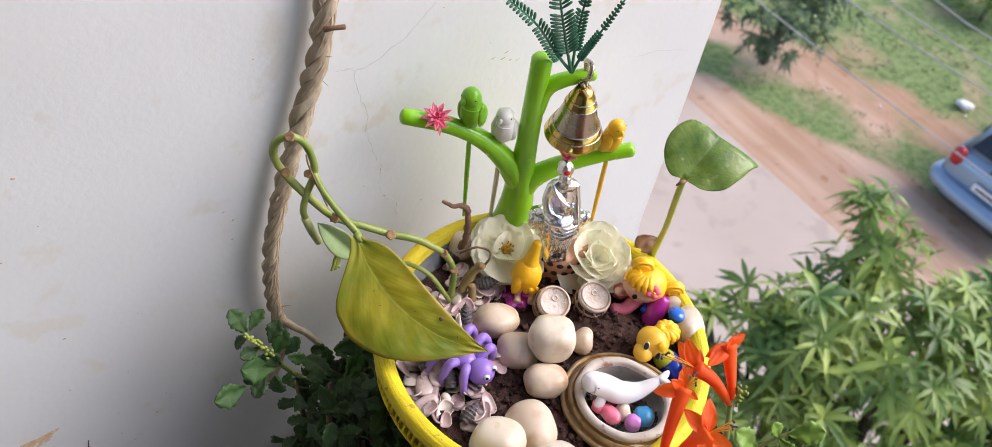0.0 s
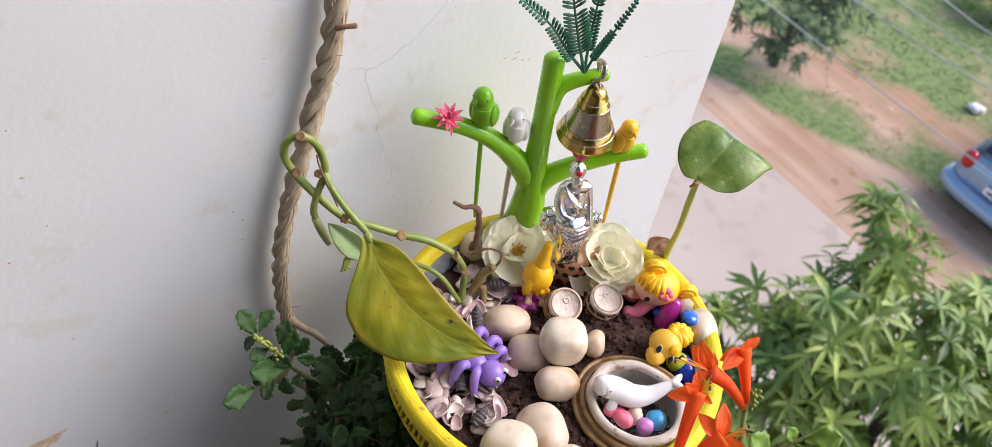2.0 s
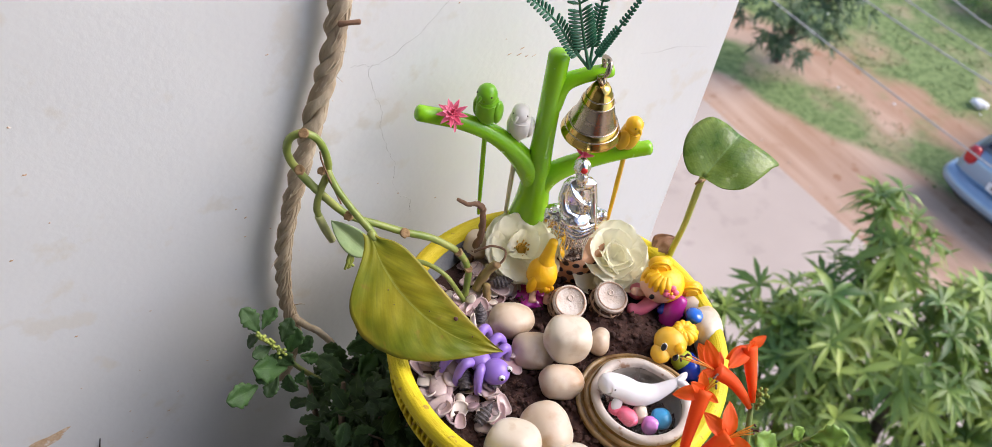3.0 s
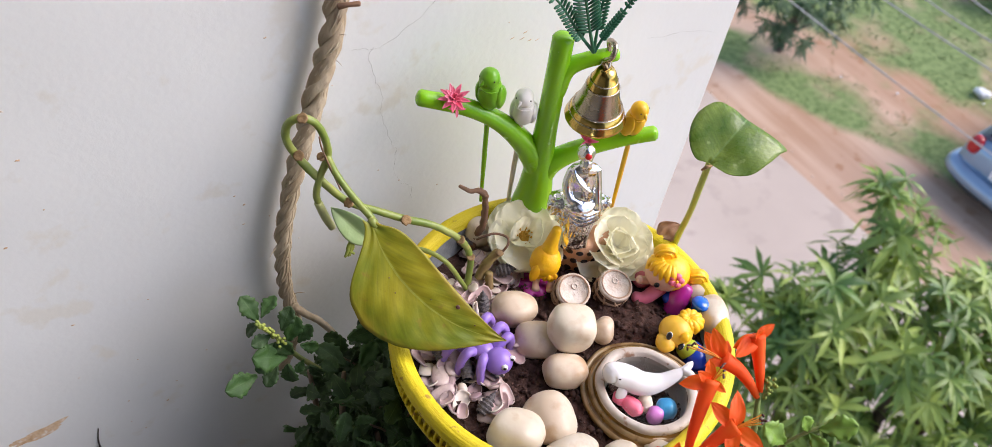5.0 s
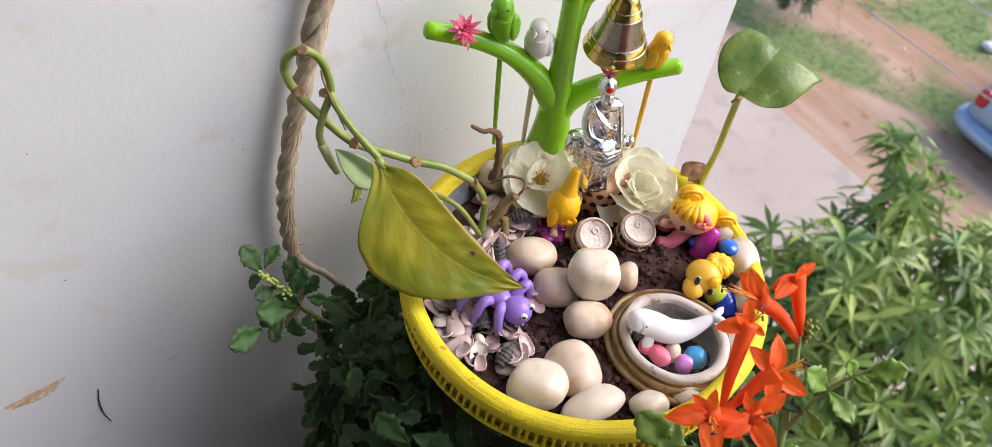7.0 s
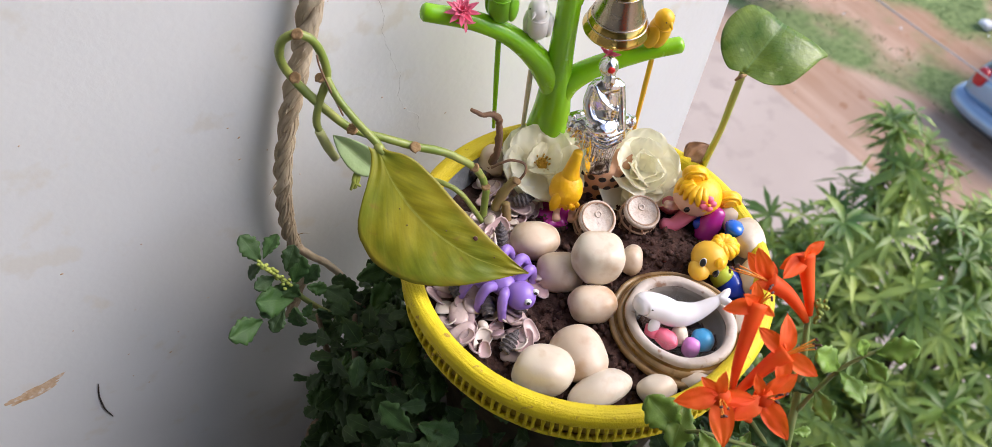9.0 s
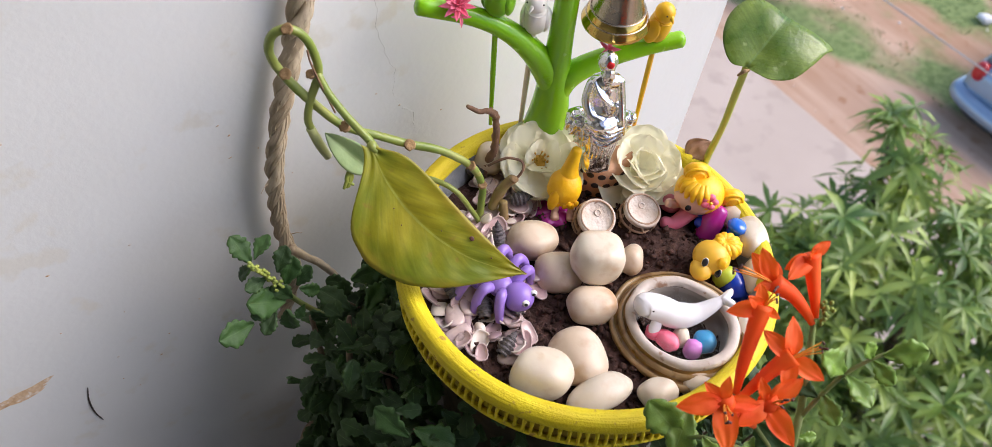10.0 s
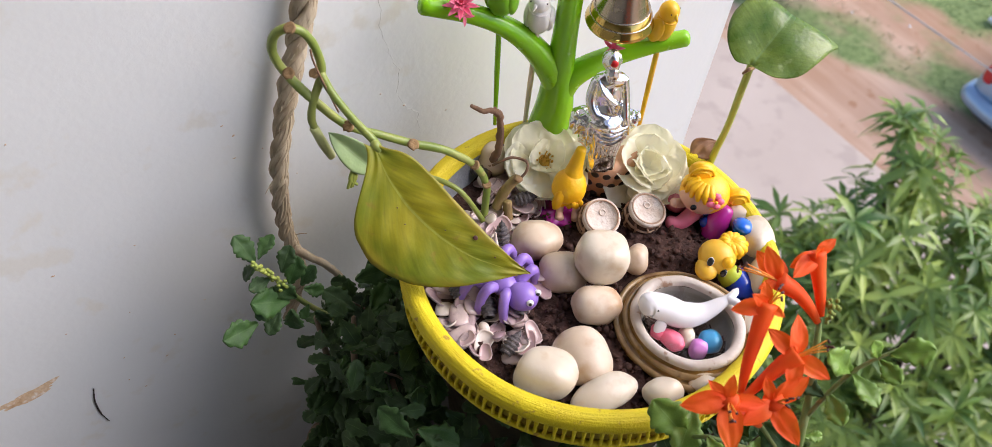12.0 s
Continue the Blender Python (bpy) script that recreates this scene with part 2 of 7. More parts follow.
STAMEN = mat("ochre_stamen", (0.55, 0.30, 0.03), (0.65, 0.40, 0.05), scale=200, rough=0.8)
ORANGE = mat("orange_petal", (0.93, 0.085, 0.005), (0.96, 0.15, 0.010), scale=50, rough=0.6, bump=0.15, bump_scale=150)
for q, fac, c in ((PETAL, 0.28, (0.99, 0.98, 0.84, 1)), (ORANGE, 0.35, (0.95, 0.20, 0.015, 1))):
    pt = q.node_tree
    pm, pl = pt.nodes.new("ShaderNodeMixShader"), pt.nodes.new("ShaderNodeBsdfTranslucent")
    pm.inputs["Fac"].default_value = fac
    pl.inputs["Color"].default_value = c
    pt.links.new(pt.nodes["Principled BSDF"].outputs["BSDF"], pm.inputs[1])
    pt.links.new(pl.outputs["BSDF"], pm.inputs[2])
    pt.links.new(pm.outputs["Shader"], pt.nodes["Material Output"].inputs["Surface"])
ANTHER = mat("dark_anther", (0.07, 0.025, 0.02), (0.10, 0.03, 0.02), scale=100, rough=0.6)
FILAMENT = mat("orange_filament", (0.80, 0.32, 0.02), (0.80, 0.22, 0.02), scale=100, rough=0.5)
PINK = mat("pink_plastic", (0.86, 0.11, 0.21), (0.82, 0.19, 0.28), scale=80, rough=0.4)
RED = mat("red_mark", (0.62, 0.012, 0.012), (0.55, 0.01, 0.01), scale=80, rough=0.5)
TERRACOTTA = mat("terracotta", (0.62, 0.35, 0.20), (0.54, 0.28, 0.15), scale=60, rough=0.8, bump=0.4, bump_scale=250)
BLACK_DOT = mat("black_paint", (0.02, 0.016, 0.014), (0.05, 0.03, 0.02), scale=80, rough=0.6)
LID = mat("whitewashed_lid", (0.74, 0.66, 0.58), (0.60, 0.48, 0.38), scale=120, rough=0.7, bump=0.5, bump_scale=400, spots=(0.35, 0.17, 0.10), spot_scale=200, spot_cut=0.64)
CASK = mat("cask_clay", (0.055, 0.035, 0.026), (0.14, 0.08, 0.05), scale=90, rough=0.7, bump=0.5)
CASK_BAND = mat("cask_band", (0.48, 0.33, 0.22), (0.36, 0.22, 0.14), scale=120, rough=0.7)
TOY_YELLOW = mat("yellow_toy_plastic", (0.94, 0.54, 0.008), (0.90, 0.45, 0.006), scale=90, rough=0.4, bump=0.4, bump_scale=190)
TOY_BUFF = mat("buff_toy_plastic", (0.86, 0.52, 0.05), (0.80, 0.44, 0.03), scale=50, rough=0.4)
SKIN = mat("toy_peach_plastic", (0.80, 0.50, 0.36), (0.74, 0.42, 0.30), scale=60, rough=0.4)
TOY_PINK = mat("pink_toy_plastic", (0.72, 0.20, 0.26), (0.62, 0.14, 0.22), scale=60, rough=0.4)
TOY_LIME = mat("lime_toy_plastic", (0.50, 0.60, 0.05), (0.42, 0.55, 0.04), scale=60, rough=0.4)
MAGENTA = mat("magenta_resin", (0.36, 0.015, 0.22), (0.44, 0.03, 0.28), scale=60, rough=0.15, coat=0.4, sss=0.2)
BLUE = mat("blue_plastic", (0.008, 0.045, 0.42), (0.006, 0.035, 0.34), scale=40, rough=0.2, coat=0.3)
BLUE_BEAD = mat("blue_bead", (0.006, 0.13, 0.60), (0.006, 0.09, 0.48), scale=40, rough=0.12, coat=0.4)
PURPLE = mat("purple_plastic", (0.33, 0.20, 0.60), (0.28, 0.16, 0.54), scale=40, rough=0.32, bump=0.05)
BLUE_STONE = mat("blue_painted_stone", (0.03, 0.34, 0.62), (0.02, 0.26, 0.54), scale=60, rough=0.3)
VIOLET_STONE = mat("violet_glass", (0.62, 0.22, 0.58), (0.54, 0.17, 0.52), scale=60, rough=0.2)
EYE_WHITE = mat("eye_white", (0.82, 0.82, 0.80), (0.78, 0.78, 0.76), scale=90, rough=0.3)
EYE_BLACK = mat("eye_black", (0.012, 0.012, 0.014), (0.02, 0.02, 0.02), scale=90, rough=0.25)
GLAZE = mat("brown_glaze", (0.15, 0.070, 0.010), (0.34, 0.19, 0.045), scale=45, rough=0.3, bump=0.08, bump_scale=150, coat=0.15, spots=(0.08, 0.035, 0.01), spot_scale=60, spot_cut=0.62)
GLAZE_TAN = mat("tan_glaze", (0.23, 0.13, 0.035), (0.44, 0.31, 0.16), scale=38, rough=0.3, bump=0.1, bump_scale=150, coat=0.2, spots=(0.16, 0.08, 0.02), spot_scale=60, spot_cut=0.57)
STONEWARE = mat("white_stoneware", (0.64, 0.57, 0.50), (0.52, 0.44, 0.37), scale=60, rough=0.55, bump=0.35, bump_scale=220, spots=(0.32, 0.19, 0.12), spot_scale=110, spot_cut=0.61)
JAR_INSIDE = mat("grey_glaze", (0.42, 0.38, 0.33), (0.32, 0.29, 0.25), scale=50, rough=0.3)
DOLPHIN = mat("white_toy_glaze", (0.84, 0.83, 0.83), (0.80, 0.78, 0.79), scale=60, rough=0.2, spots=(0.60, 0.56, 0.55), spot_scale=150, spot_cut=0.72, coat=0.3)
SHELL = mat("shell", (0.36, 0.24, 0.25), (0.62, 0.49, 0.45), scale=70, rough=0.3, bump=0.05, bump_scale=300, rand=0.22, spots=(0.42, 0.28, 0.32), spot_scale=90, spot_cut=0.60)
SHELL_INSIDE = mat("shell_inside", (0.48, 0.31, 0.32), (0.64, 0.48, 0.45), scale=60, rough=0.22, rand=0.2, coat=0.2)
SHELL_WHITE = mat("white_shell", (0.74, 0.66, 0.58), (0.66, 0.56, 0.48), scale=110, rough=0.3, rand=0.12)
SHELL_DARK = mat("dark_shell", (0.045, 0.038, 0.04), (0.14, 0.12, 0.12), scale=500, rough=0.5, bump=0.6, bump_scale=600, stretch=(1, 1, 3))
LITTER = mat("white_litter", (0.78, 0.78, 0.76), (0.7, 0.7, 0.7), scale=9, rough=0.6)
MANGO = leaf_material("tree_leaf", (0.10, 0.20, 0.040), (0.32, 0.41, 0.085), (0.28, 0.40, 0.13), scale=3.2, rough=0.38, trans=0.32)


def mixed_leaves(m, low, high):
    """Leaf by leaf, some darker and some lighter and yellower."""
    t = m.node_tree
    n, l = t.nodes.new, t.links.new
    b = t.nodes["Principled BSDF"]
    col = b.inputs["Base Color"].links[0].from_socket
    g, mr, hs = n("ShaderNodeNewGeometry"), n("ShaderNodeMapRange"), n("ShaderNodeHueSaturation")
    mr.inputs["To Min"].default_value, mr.inputs["To Max"].default_value = low, high
    l(g.outputs["Random Per Island"], mr.inputs["Value"])
    l(mr.outputs["Result"], hs.inputs["Value"])
    hm = n("ShaderNodeMapRange")
    hm.inputs["To Min"].default_value, hm.inputs["To Max"].default_value = 0.51, 0.485
    l(g.outputs["Random Per Island"], hm.inputs["Value"])
    l(hm.outputs["Result"], hs.inputs["Hue"])
    l(col, hs.inputs["Color"])
    l(hs.outputs["Color"], b.inputs["Base Color"])


mixed_leaves(MANGO, 0.60, 1.45)
mixed_leaves(BUSH_LEAF, 0.70, 1.40)
FAR_LEAF = leaf_material("far_tree_leaf", (0.045, 0.095, 0.040), (0.085, 0.15, 0.055), (0.10, 0.17, 0.07), scale=1.2, rough=0.5)
BARK = mat("bark", (0.13, 0.095, 0.07), (0.08, 0.06, 0.045), scale=9, rough=0.95, bump=1.0, bump_scale=40)
CAR_PAINT = mat("pale_blue_car_paint", (0.24, 0.34, 0.44), (0.22, 0.32, 0.42), scale=3, rough=0.22, metal=0.35, coat=0.8)
CAR_GLASS = mat("dark_car_glass", (0.012, 0.015, 0.02), (0.02, 0.025, 0.03), scale=3, rough=0.06, coat=0.5)
CAR_TRIM = mat("black_car_trim", (0.02, 0.02, 0.022), (0.03, 0.03, 0.03), scale=9, rough=0.6)
CAR_RED = mat("red_tail_lens", (0.45, 0.012, 0.015), (0.35, 0.01, 0.01), scale=9, rough=0.15, coat=0.5)
RIM_METAL = mat("wheel_alloy", (0.55, 0.55, 0.56), (0.45, 0.45, 0.46), scale=9, rough=0.3, metal=1.0)
PLATE = mat("plate_white", (0.75, 0.75, 0.73), (0.7, 0.7, 0.68), scale=9, rough=0.4)
CABLE = mat("cable_grey", (0.33, 0.33, 0.32), (0.26, 0.26, 0.25), scale=3, rough=0.6)

WATER = bpy.data.materials.new("water")
WATER.use_nodes = True
wb = WATER.node_tree.nodes["Principled BSDF"]
wb.inputs["Base Color"].default_value = (0.86, 0.90, 0.90, 1)
wb.inputs["Transmission Weight"].default_value = 1.0
wb.inputs["Roughness"].default_value = 0.02
wb.inputs["IOR"].default_value = 1.33


def ground_material():
    """Red earth beside the road, running out into patchy grass further from it."""
    m = mat("earth_and_grass", (0.42, 0.26, 0.165), (0.52, 0.36, 0.26), scale=0.55, rough=0.95, bump=0.4, bump_scale=8, spots=(0.34, 0.18, 0.10), spot_scale=3.0, spot_cut=0.6)
    t = m.node_tree
    n, l = t.nodes.new, t.links.new
    b = t.nodes["Principled BSDF"]
    earth = b.inputs["Base Color"].links[0].from_socket
    co = n("ShaderNodeTexCoord")
    sp = n("ShaderNodeSeparateXYZ")
    l(co.outputs["Object"], sp.inputs["Vector"])
    big, fine = n("ShaderNodeTexNoise"), n("ShaderNodeTexNoise")
    big.inputs["Scale"].default_value, big.inputs["Detail"].default_value = 1.1, 9.0
    fine.inputs["Scale"].default_value, fine.inputs["Detail"].default_value = 9.0, 8.0
    for q in (big, fine):
        l(co.outputs["Object"], q.inputs["Vector"])
    slant = n("ShaderNodeMath")
    slant.operation = "MULTIPLY_ADD"
    slant.inputs[1].default_value, slant.inputs[2].default_value = 0.35, -1.925
    l(sp.outputs["Y"], slant.inputs[0])
    run = n("ShaderNodeMath")
    l(sp.outputs["X"], run.inputs[0])
    l(slant.outputs[0], run.inputs[1])
    far = n("ShaderNodeMapRange")
    far.inputs["From Min"].default_value, far.inputs["From Max"].default_value = 9.0, 16.0
    l(run.outputs[0], far.inputs["Value"])
    # bare wheel track, a strip of grass, a bare path, then the field
    strip = n("ShaderNodeValToRGB")
    el = strip.color_ramp.elements
    el[0].position, el[0].color = 0.0, (0.10, 0.10, 0.10, 1)
    el[1].position, el[1].color = 1.0, (0.76, 0.76, 0.76, 1)
    for s, v in ((10.3, 0.14), (10.8, 0.70), (11.5, 0.68), (12.0, 0.36), (12.6, 0.38), (13.2, 0.70)):
        e = el.new((s - 9.0) / 7.0)
        e.color = (v, v, v, 1)
    l(far.outputs["Result"], strip.inputs["Fac"])
    less = n("ShaderNodeMath")
    less.operation = "SUBTRACT"
    less.inputs[1].default_value = 0.5
    l(strip.outputs["Color"], less.inputs[0])
    add = n("ShaderNodeMath")
    l(big.outputs["Fac"], add.inputs[0])
    l(less.outputs[0], add.inputs[1])
    # wheel ruts along the road
    mp = n("ShaderNodeMapping")
    mp.inputs["Scale"].default_value = (2.6, 0.22, 1.0)
    mp.inputs["Rotation"].default_value = (0, 0, radians(-8))
    l(co.outputs["Object"], mp.inputs["Vector"])
    rut = n("ShaderNodeTexNoise")
    rut.inputs["Scale"].default_value, rut.inputs["Detail"].default_value = 1.3, 7.0
    l(mp.outputs["Vector"], rut.inputs["Vector"])
    rr = n("ShaderNodeValToRGB")
    rr.color_ramp.elements[0].position, rr.color_ramp.elements[1].position = 0.38, 0.62
    rr.color_ramp.elements[0].color, rr.color_ramp.elements[1].color = (0.30, 0.15, 0.075, 1), (0.52, 0.36, 0.25, 1)
    l(rut.outputs["Fac"], rr.inputs["Fac"])
    rm = n("ShaderNodeMixRGB")
    rm.inputs["Fac"].default_value = 0.45
    l(earth, rm.inputs["Color1"])
    l(rr.outputs["Color"], rm.inputs["Color2"])
    earth = rm.outputs["Color"]
    cut = n("ShaderNodeMapRange")
    cut.inputs["From Min"].default_value, cut.inputs["From Max"].default_value = 0.43, 0.70
    l(add.outputs[0], cut.inputs["Value"])
    g = n("ShaderNodeValToRGB")
    g.color_ramp.elements[0].color, g.color_ramp.elements[1].color = (0.10, 0.15, 0.042, 1), (0.19, 0.25, 0.085, 1)
    g.color_ramp.elements[0].position, g.color_ramp.elements[1].position = 0.35, 0.65
    l(fine.outputs["Fac"], g.inputs["Fac"])
    mx = n("ShaderNodeMixRGB")
    l(cut.outputs["Result"], mx.inputs["Fac"])
    l(earth, mx.inputs["Color1"])
    l(g.outputs["Color"], mx.inputs["Color2"])
    l(mx.outputs["Color"], b.inputs["Base Color"])
    return m


GROUND = ground_material()


# ---- geometry helpers ----
def link(name, bm, material, parent=None, m=None, smooth=True):
    me = bpy.data.meshes.new(name)
    if smooth:
        for f in bm.faces:
            f.smooth = True
    bm.to_mesh(me)
    bm.free()
    for q in material if isinstance(material, (list, tuple)) else [material]:
        me.materials.append(q)
    ob = new(name, me)
    if m is not None:
        ob.matrix_world = m
    if parent is not None:
        ob.parent = parent
    return ob


def part(name, bm, material, parent, label="", m=None, smooth=True):
    """One mesh object under a thing or under a part, in its parent's space."""
    ob = link(name, bm, material, parent, m, smooth)
    return tagged(ob, label) if label else ob


def thing(name, label, category, m=None, group="", kind=""):
    ob = new(name)
    ob.empty_display_size = 0.02
    if m is not None:
        ob.matrix_world = m
    return tagged(ob, label, category, group, kind)


def share(name, mesh_ob, parent, m):
    """Another object on the same mesh."""
    ob = new(name, mesh_ob.data)
    ob.parent = parent
    ob.matrix_basis = m
    return ob


def add(bm, other, m=None, slot=None):
    """Moves all of other into bm."""
    if m is not None:
        bmesh.ops.transform(other, matrix=m, verts=other.verts)
    if slot is not None:
        for f in other.faces:
            f.material_index = slot
    me = bpy.data.meshes.new("scratch")
    other.to_mesh(me)
    other.free()
    bm.from_mesh(me)
    bpy.data.meshes.remove(me)
    return bm


def smooth_path(pts, step=6):
    """A Catmull-Rom curve through the points."""
    p = [Vector(q) for q in pts]
    p = [p[0] * 2 - p[1]] + p + [p[-1] * 2 - p[-2]]
    out = []
    for i in range(1, len(p) - 2):
        for k in range(step):
            t = k / step
            a, b, c, d = p[i - 1], p[i], p[i + 1], p[i + 2]
            out.append(0.5 * (2 * b + (c - a) * t + (2 * a - 5 * b + 4 * c - d) * t * t + (3 * b - a - 3 * c + d) * t ** 3))
    out.append(p[-2])
    return out


def tube(pts, radii, segs=10, step=6, wobble=0.0, dome=True):
    """A round bar along a smooth curve, its radius gliding through radii, with rounded ends."""
    path = smooth_path(pts, step) if step > 1 else [Vector(q) for q in pts]
    n = len(path)
    rs = [radii] * n if isinstance(radii, (int, float)) else list(np.interp(np.linspace(0, 1, n), np.linspace(0, 1, len(radii)), radii))
    bm = bmesh.new()
    side, rings = None, []
    for i, p in enumerate(path):
        way = (path[min(i + 1, n - 1)] - path[max(i - 1, 0)]).normalized()
        if side is None:
            side = way.orthogonal().normalized()
        side = (side - way * side.dot(way)).normalized()
        up = way.cross(side)
        rings.append((p, way, side, up, rs[i]))
    if dome:
        p, w, s, u, r = rings[0]
        first = [(p - w * r * 0.45, w, s, u, r * 0.35), (p - w * r * 0.3, w, s, u, r * 0.75)]
        p, w, s, u, r = rings[-1]
        rings = first + rings + [(p + w * r * 0.3, w, s, u, r * 0.75), (p + w * r * 0.45, w, s, u, r * 0.35)]
    grid = []
    for p, w, s, u, r in rings:
        row = []
        for k in range(segs):
            a = 2 * math.pi * k / segs
            q = p + (s * math.cos(a) + u * math.sin(a)) * r
            if wobble:
                q += (s * math.cos(a) + u * math.sin(a)) * r * wobble * noise.noise(q * (0.6 / max(r, 1e-4)))
            row.append(bm.verts.new(q))
        grid.append(row)
    for a, b in zip(grid, grid[1:]):
        for k in range(segs):
            bm.faces.new((a[k], a[(k + 1) % segs], b[(k + 1) % segs], b[k]))
    bm.faces.new(grid[0][::-1])
    bm.faces.new(grid[-1])
    return bm


def lathe(profile, segs=48, squash=1.0, wobble=0.0):
    """A body turned about z from (radius, height) pairs."""
    bm = bmesh.new()
    grid = []
    for r, z in profile:
        row = []
        for k in range(segs):
            a = 2 * math.pi * k / segs
            w = 1 + wobble * noise.noise((math.cos(a) * 2, math.sin(a) * 2, z * 30))
            row.append(bm.verts.new((r * w * math.cos(a), r * w * math.sin(a) * squash, z)))
        grid.append(row)
    for a, b in zip(grid, grid[1:]):
        for k in range(segs):
            bm.faces.new((a[k], a[(k + 1) % segs], b[(k + 1) % segs], b[k]))
    bmesh.ops.remove_doubles(bm, verts=bm.verts, dist=1e-7)
    return bm


def blob(rx, ry, rz, rough=0.0, freq=2.0, seed=0.0, power=1.0, sub=3):
    """A pebble-like body: an ellipsoid, squared off by power below 1, with broad dents."""
    bm = bmesh.new()
    bmesh.ops.create_icosphere(bm, subdivisions=sub, radius=1.0)
    for v in bm.verts:
        p = v.co.normalized()
        k = 1 + rough * noise.noise(p * freq + Vector((seed, seed * 0.7, -seed)))
        q = Vector([math.copysign(abs(c) ** power, c) for c in p]) * k
        v.co = Vector((q.x * rx, q.y * ry, q.z * rz))
    return bm


def box(x0, x1, y0, y1, z0, z1, bevel=0.0):
    bm = bmesh.new()
    bmesh.ops.create_cube(bm, size=1.0, matrix=Matrix.Translation(((x0 + x1) / 2, (y0 + y1) / 2, (z0 + z1) / 2)) @ Matrix.Diagonal((x1 - x0, y1 - y0, z1 - z0, 1)))
    if bevel:
        bmesh.ops.bevel(bm, geom=bm.edges[:], offset=bevel, segments=2, profile=0.6, affect="EDGES")
    return bm


def leaf(length, width, shape="oval", nx=12, ny=6, fold=0.15, droop=0.1, wave=0.0, teeth=0, thick=0.0004, seed=0.0):
    """A leaf from the origin along +x, blade facing +z, folded along the midrib and drooping to the tip, with a thin body and a UV map."""
    bm = bmesh.new()
    uv = bm.loops.layers.uv.new("UVMap")
    grid, co = [], {}
    for i in range(nx + 1):
        t = i / nx
        if shape == "petal":
            w = min(1.0, 0.22 + 1.15 * t ** 0.8) * (1 - t ** 5) ** 0.5
        elif shape == "lobed":
            w = min(1.0, 0.10 + 1.5 * t) * max(0.0, 1 - t ** 3.5) ** 0.6
        elif shape == "lance":
            w = math.sin(math.pi * t ** 0.8) ** 0.9
        else:
            w = math.sin(math.pi * t ** 0.85) ** 0.75
        w = max(w, 0.03 if 0 < i < nx else 0.012)
        row = []
        for j in range(-ny, ny + 1):
            s = j / ny
            tooth = 1.0
            if teeth and abs(j) == ny:
                tooth = 1 + (0.28 if shape == "lobed" else 0.12) * abs(math.sin(t * teeth * math.pi)) - 0.14
            y = s * width / 2 * w * tooth
            z = fold * abs(y) - droop * length * t * t + wave * width * noise.noise((t * 4 + seed, s * 2.5, seed)) * (0.3 + abs(s))
            v = bm.verts.new((t * length, y, z))
            co[v] = (t, 0.5 + s * 0.5)
            row.append(v)
        grid.append(row)
    for a, b in zip(grid, grid[1:]):
        for k in range(2 * ny):
            f = bm.faces.new((a[k], b[k], b[k + 1], a[k + 1]))
            for lp in f.loops:
                lp[uv].uv = co[lp.vert]
    if thick:
        bm.normal_update()
        top = bm.faces[:]
        ext = bmesh.ops.extrude_face_region(bm, geom=top)
        vs = [g for g in ext["geom"] if isinstance(g, bmesh.types.BMVert)]
        bmesh.ops.translate(bm, verts=vs, vec=(0, 0, thick))
    return bm


def heart_leaf(high, low, rings=9, fold=0.22, seed=0.0):
    """A broad heart-shaped blade about its stalk: midrib along +x, an uneven half on either side, tip bent away."""
    rim = smooth_path([(x, y, 0) for x, y in high], 6) + smooth_path([(x, y, 0) for x, y in low], 6)[::-1][1:]
    bm = bmesh.new()
    uv = bm.loops.layers.uv.new("UVMap")
    co, grid = {}, []
    for i in range(rings + 1):
        row = []
        for q in rim:
            x, y = q.x * i / rings, q.y * i / rings
            z = fold * math.sqrt(y * y + 1e-6) - 9.0 * y * y - 9.0 * max(0, x - 0.02) ** 2 + 0.0012 * noise.noise((x * 55, y * 55, seed))
            v = bm.verts.new((x, y, z))
            co[v] = (x / 0.04, 0.5 + 0.5 * y / 0.03)
            row.append(v)
        grid.append(row)
    for a, b in zip(grid, grid[1:]):
        for k in range(len(rim) - 1):
            f = bm.faces.new((b[k], a[k], a[k + 1], b[k + 1]))
            for lp in f.loops:
                lp[uv].uv = co[lp.vert]
    bmesh.ops.remove_doubles(bm, verts=bm.verts, dist=1e-6)
    bmesh.ops.recalc_face_normals(bm, faces=bm.faces)
    bm.normal_update()
    ext = bmesh.ops.extrude_face_region(bm, geom=bm.faces[:])
    bmesh.ops.translate(bm, verts=[g for g in ext["geom"] if isinstance(g, bmesh.types.BMVert)], vec=(0, 0, 0.0003))
    return bm


def aim(p, way, up=(0, 0, 1), scale=1.0):
    """A pose at p with x along way and z as near up as can be."""
    x = Vector(way).normalized()
    y = Vector(up).cross(x)
    y = y.normalized() if y.length > 1e-5 else x.orthogonal().normalized()
    z = x.cross(y)
    m = Matrix((x, y, z)).transposed().to_4x4()
    return Matrix.Translation(p) @ m @ Matrix.Diagonal((scale, scale, scale, 1))


def rise(p, way):
    """A pose at p with z along way."""
    return Matrix.Translation(p) @ Vector(way).to_track_quat("Z", "Y").to_matrix().to_4x4()


rnd = random.Random(7)
FACE = -33.0                      # the turn of things that face the eye
TO_EYE = Vector((-0.46, -0.42, 0.78)).normalized()
ACROSS = Vector((0.84, -0.545, 0.0))
AWAY = Vector((0.545, 0.84, 0.0))

# ---- the large structure ----
WALL_Y, WALL_END = 0.178, 0.307
FLOOR_Z, SHADE_SLAB_Z, STREET = -1.12, 0.84, -8.0


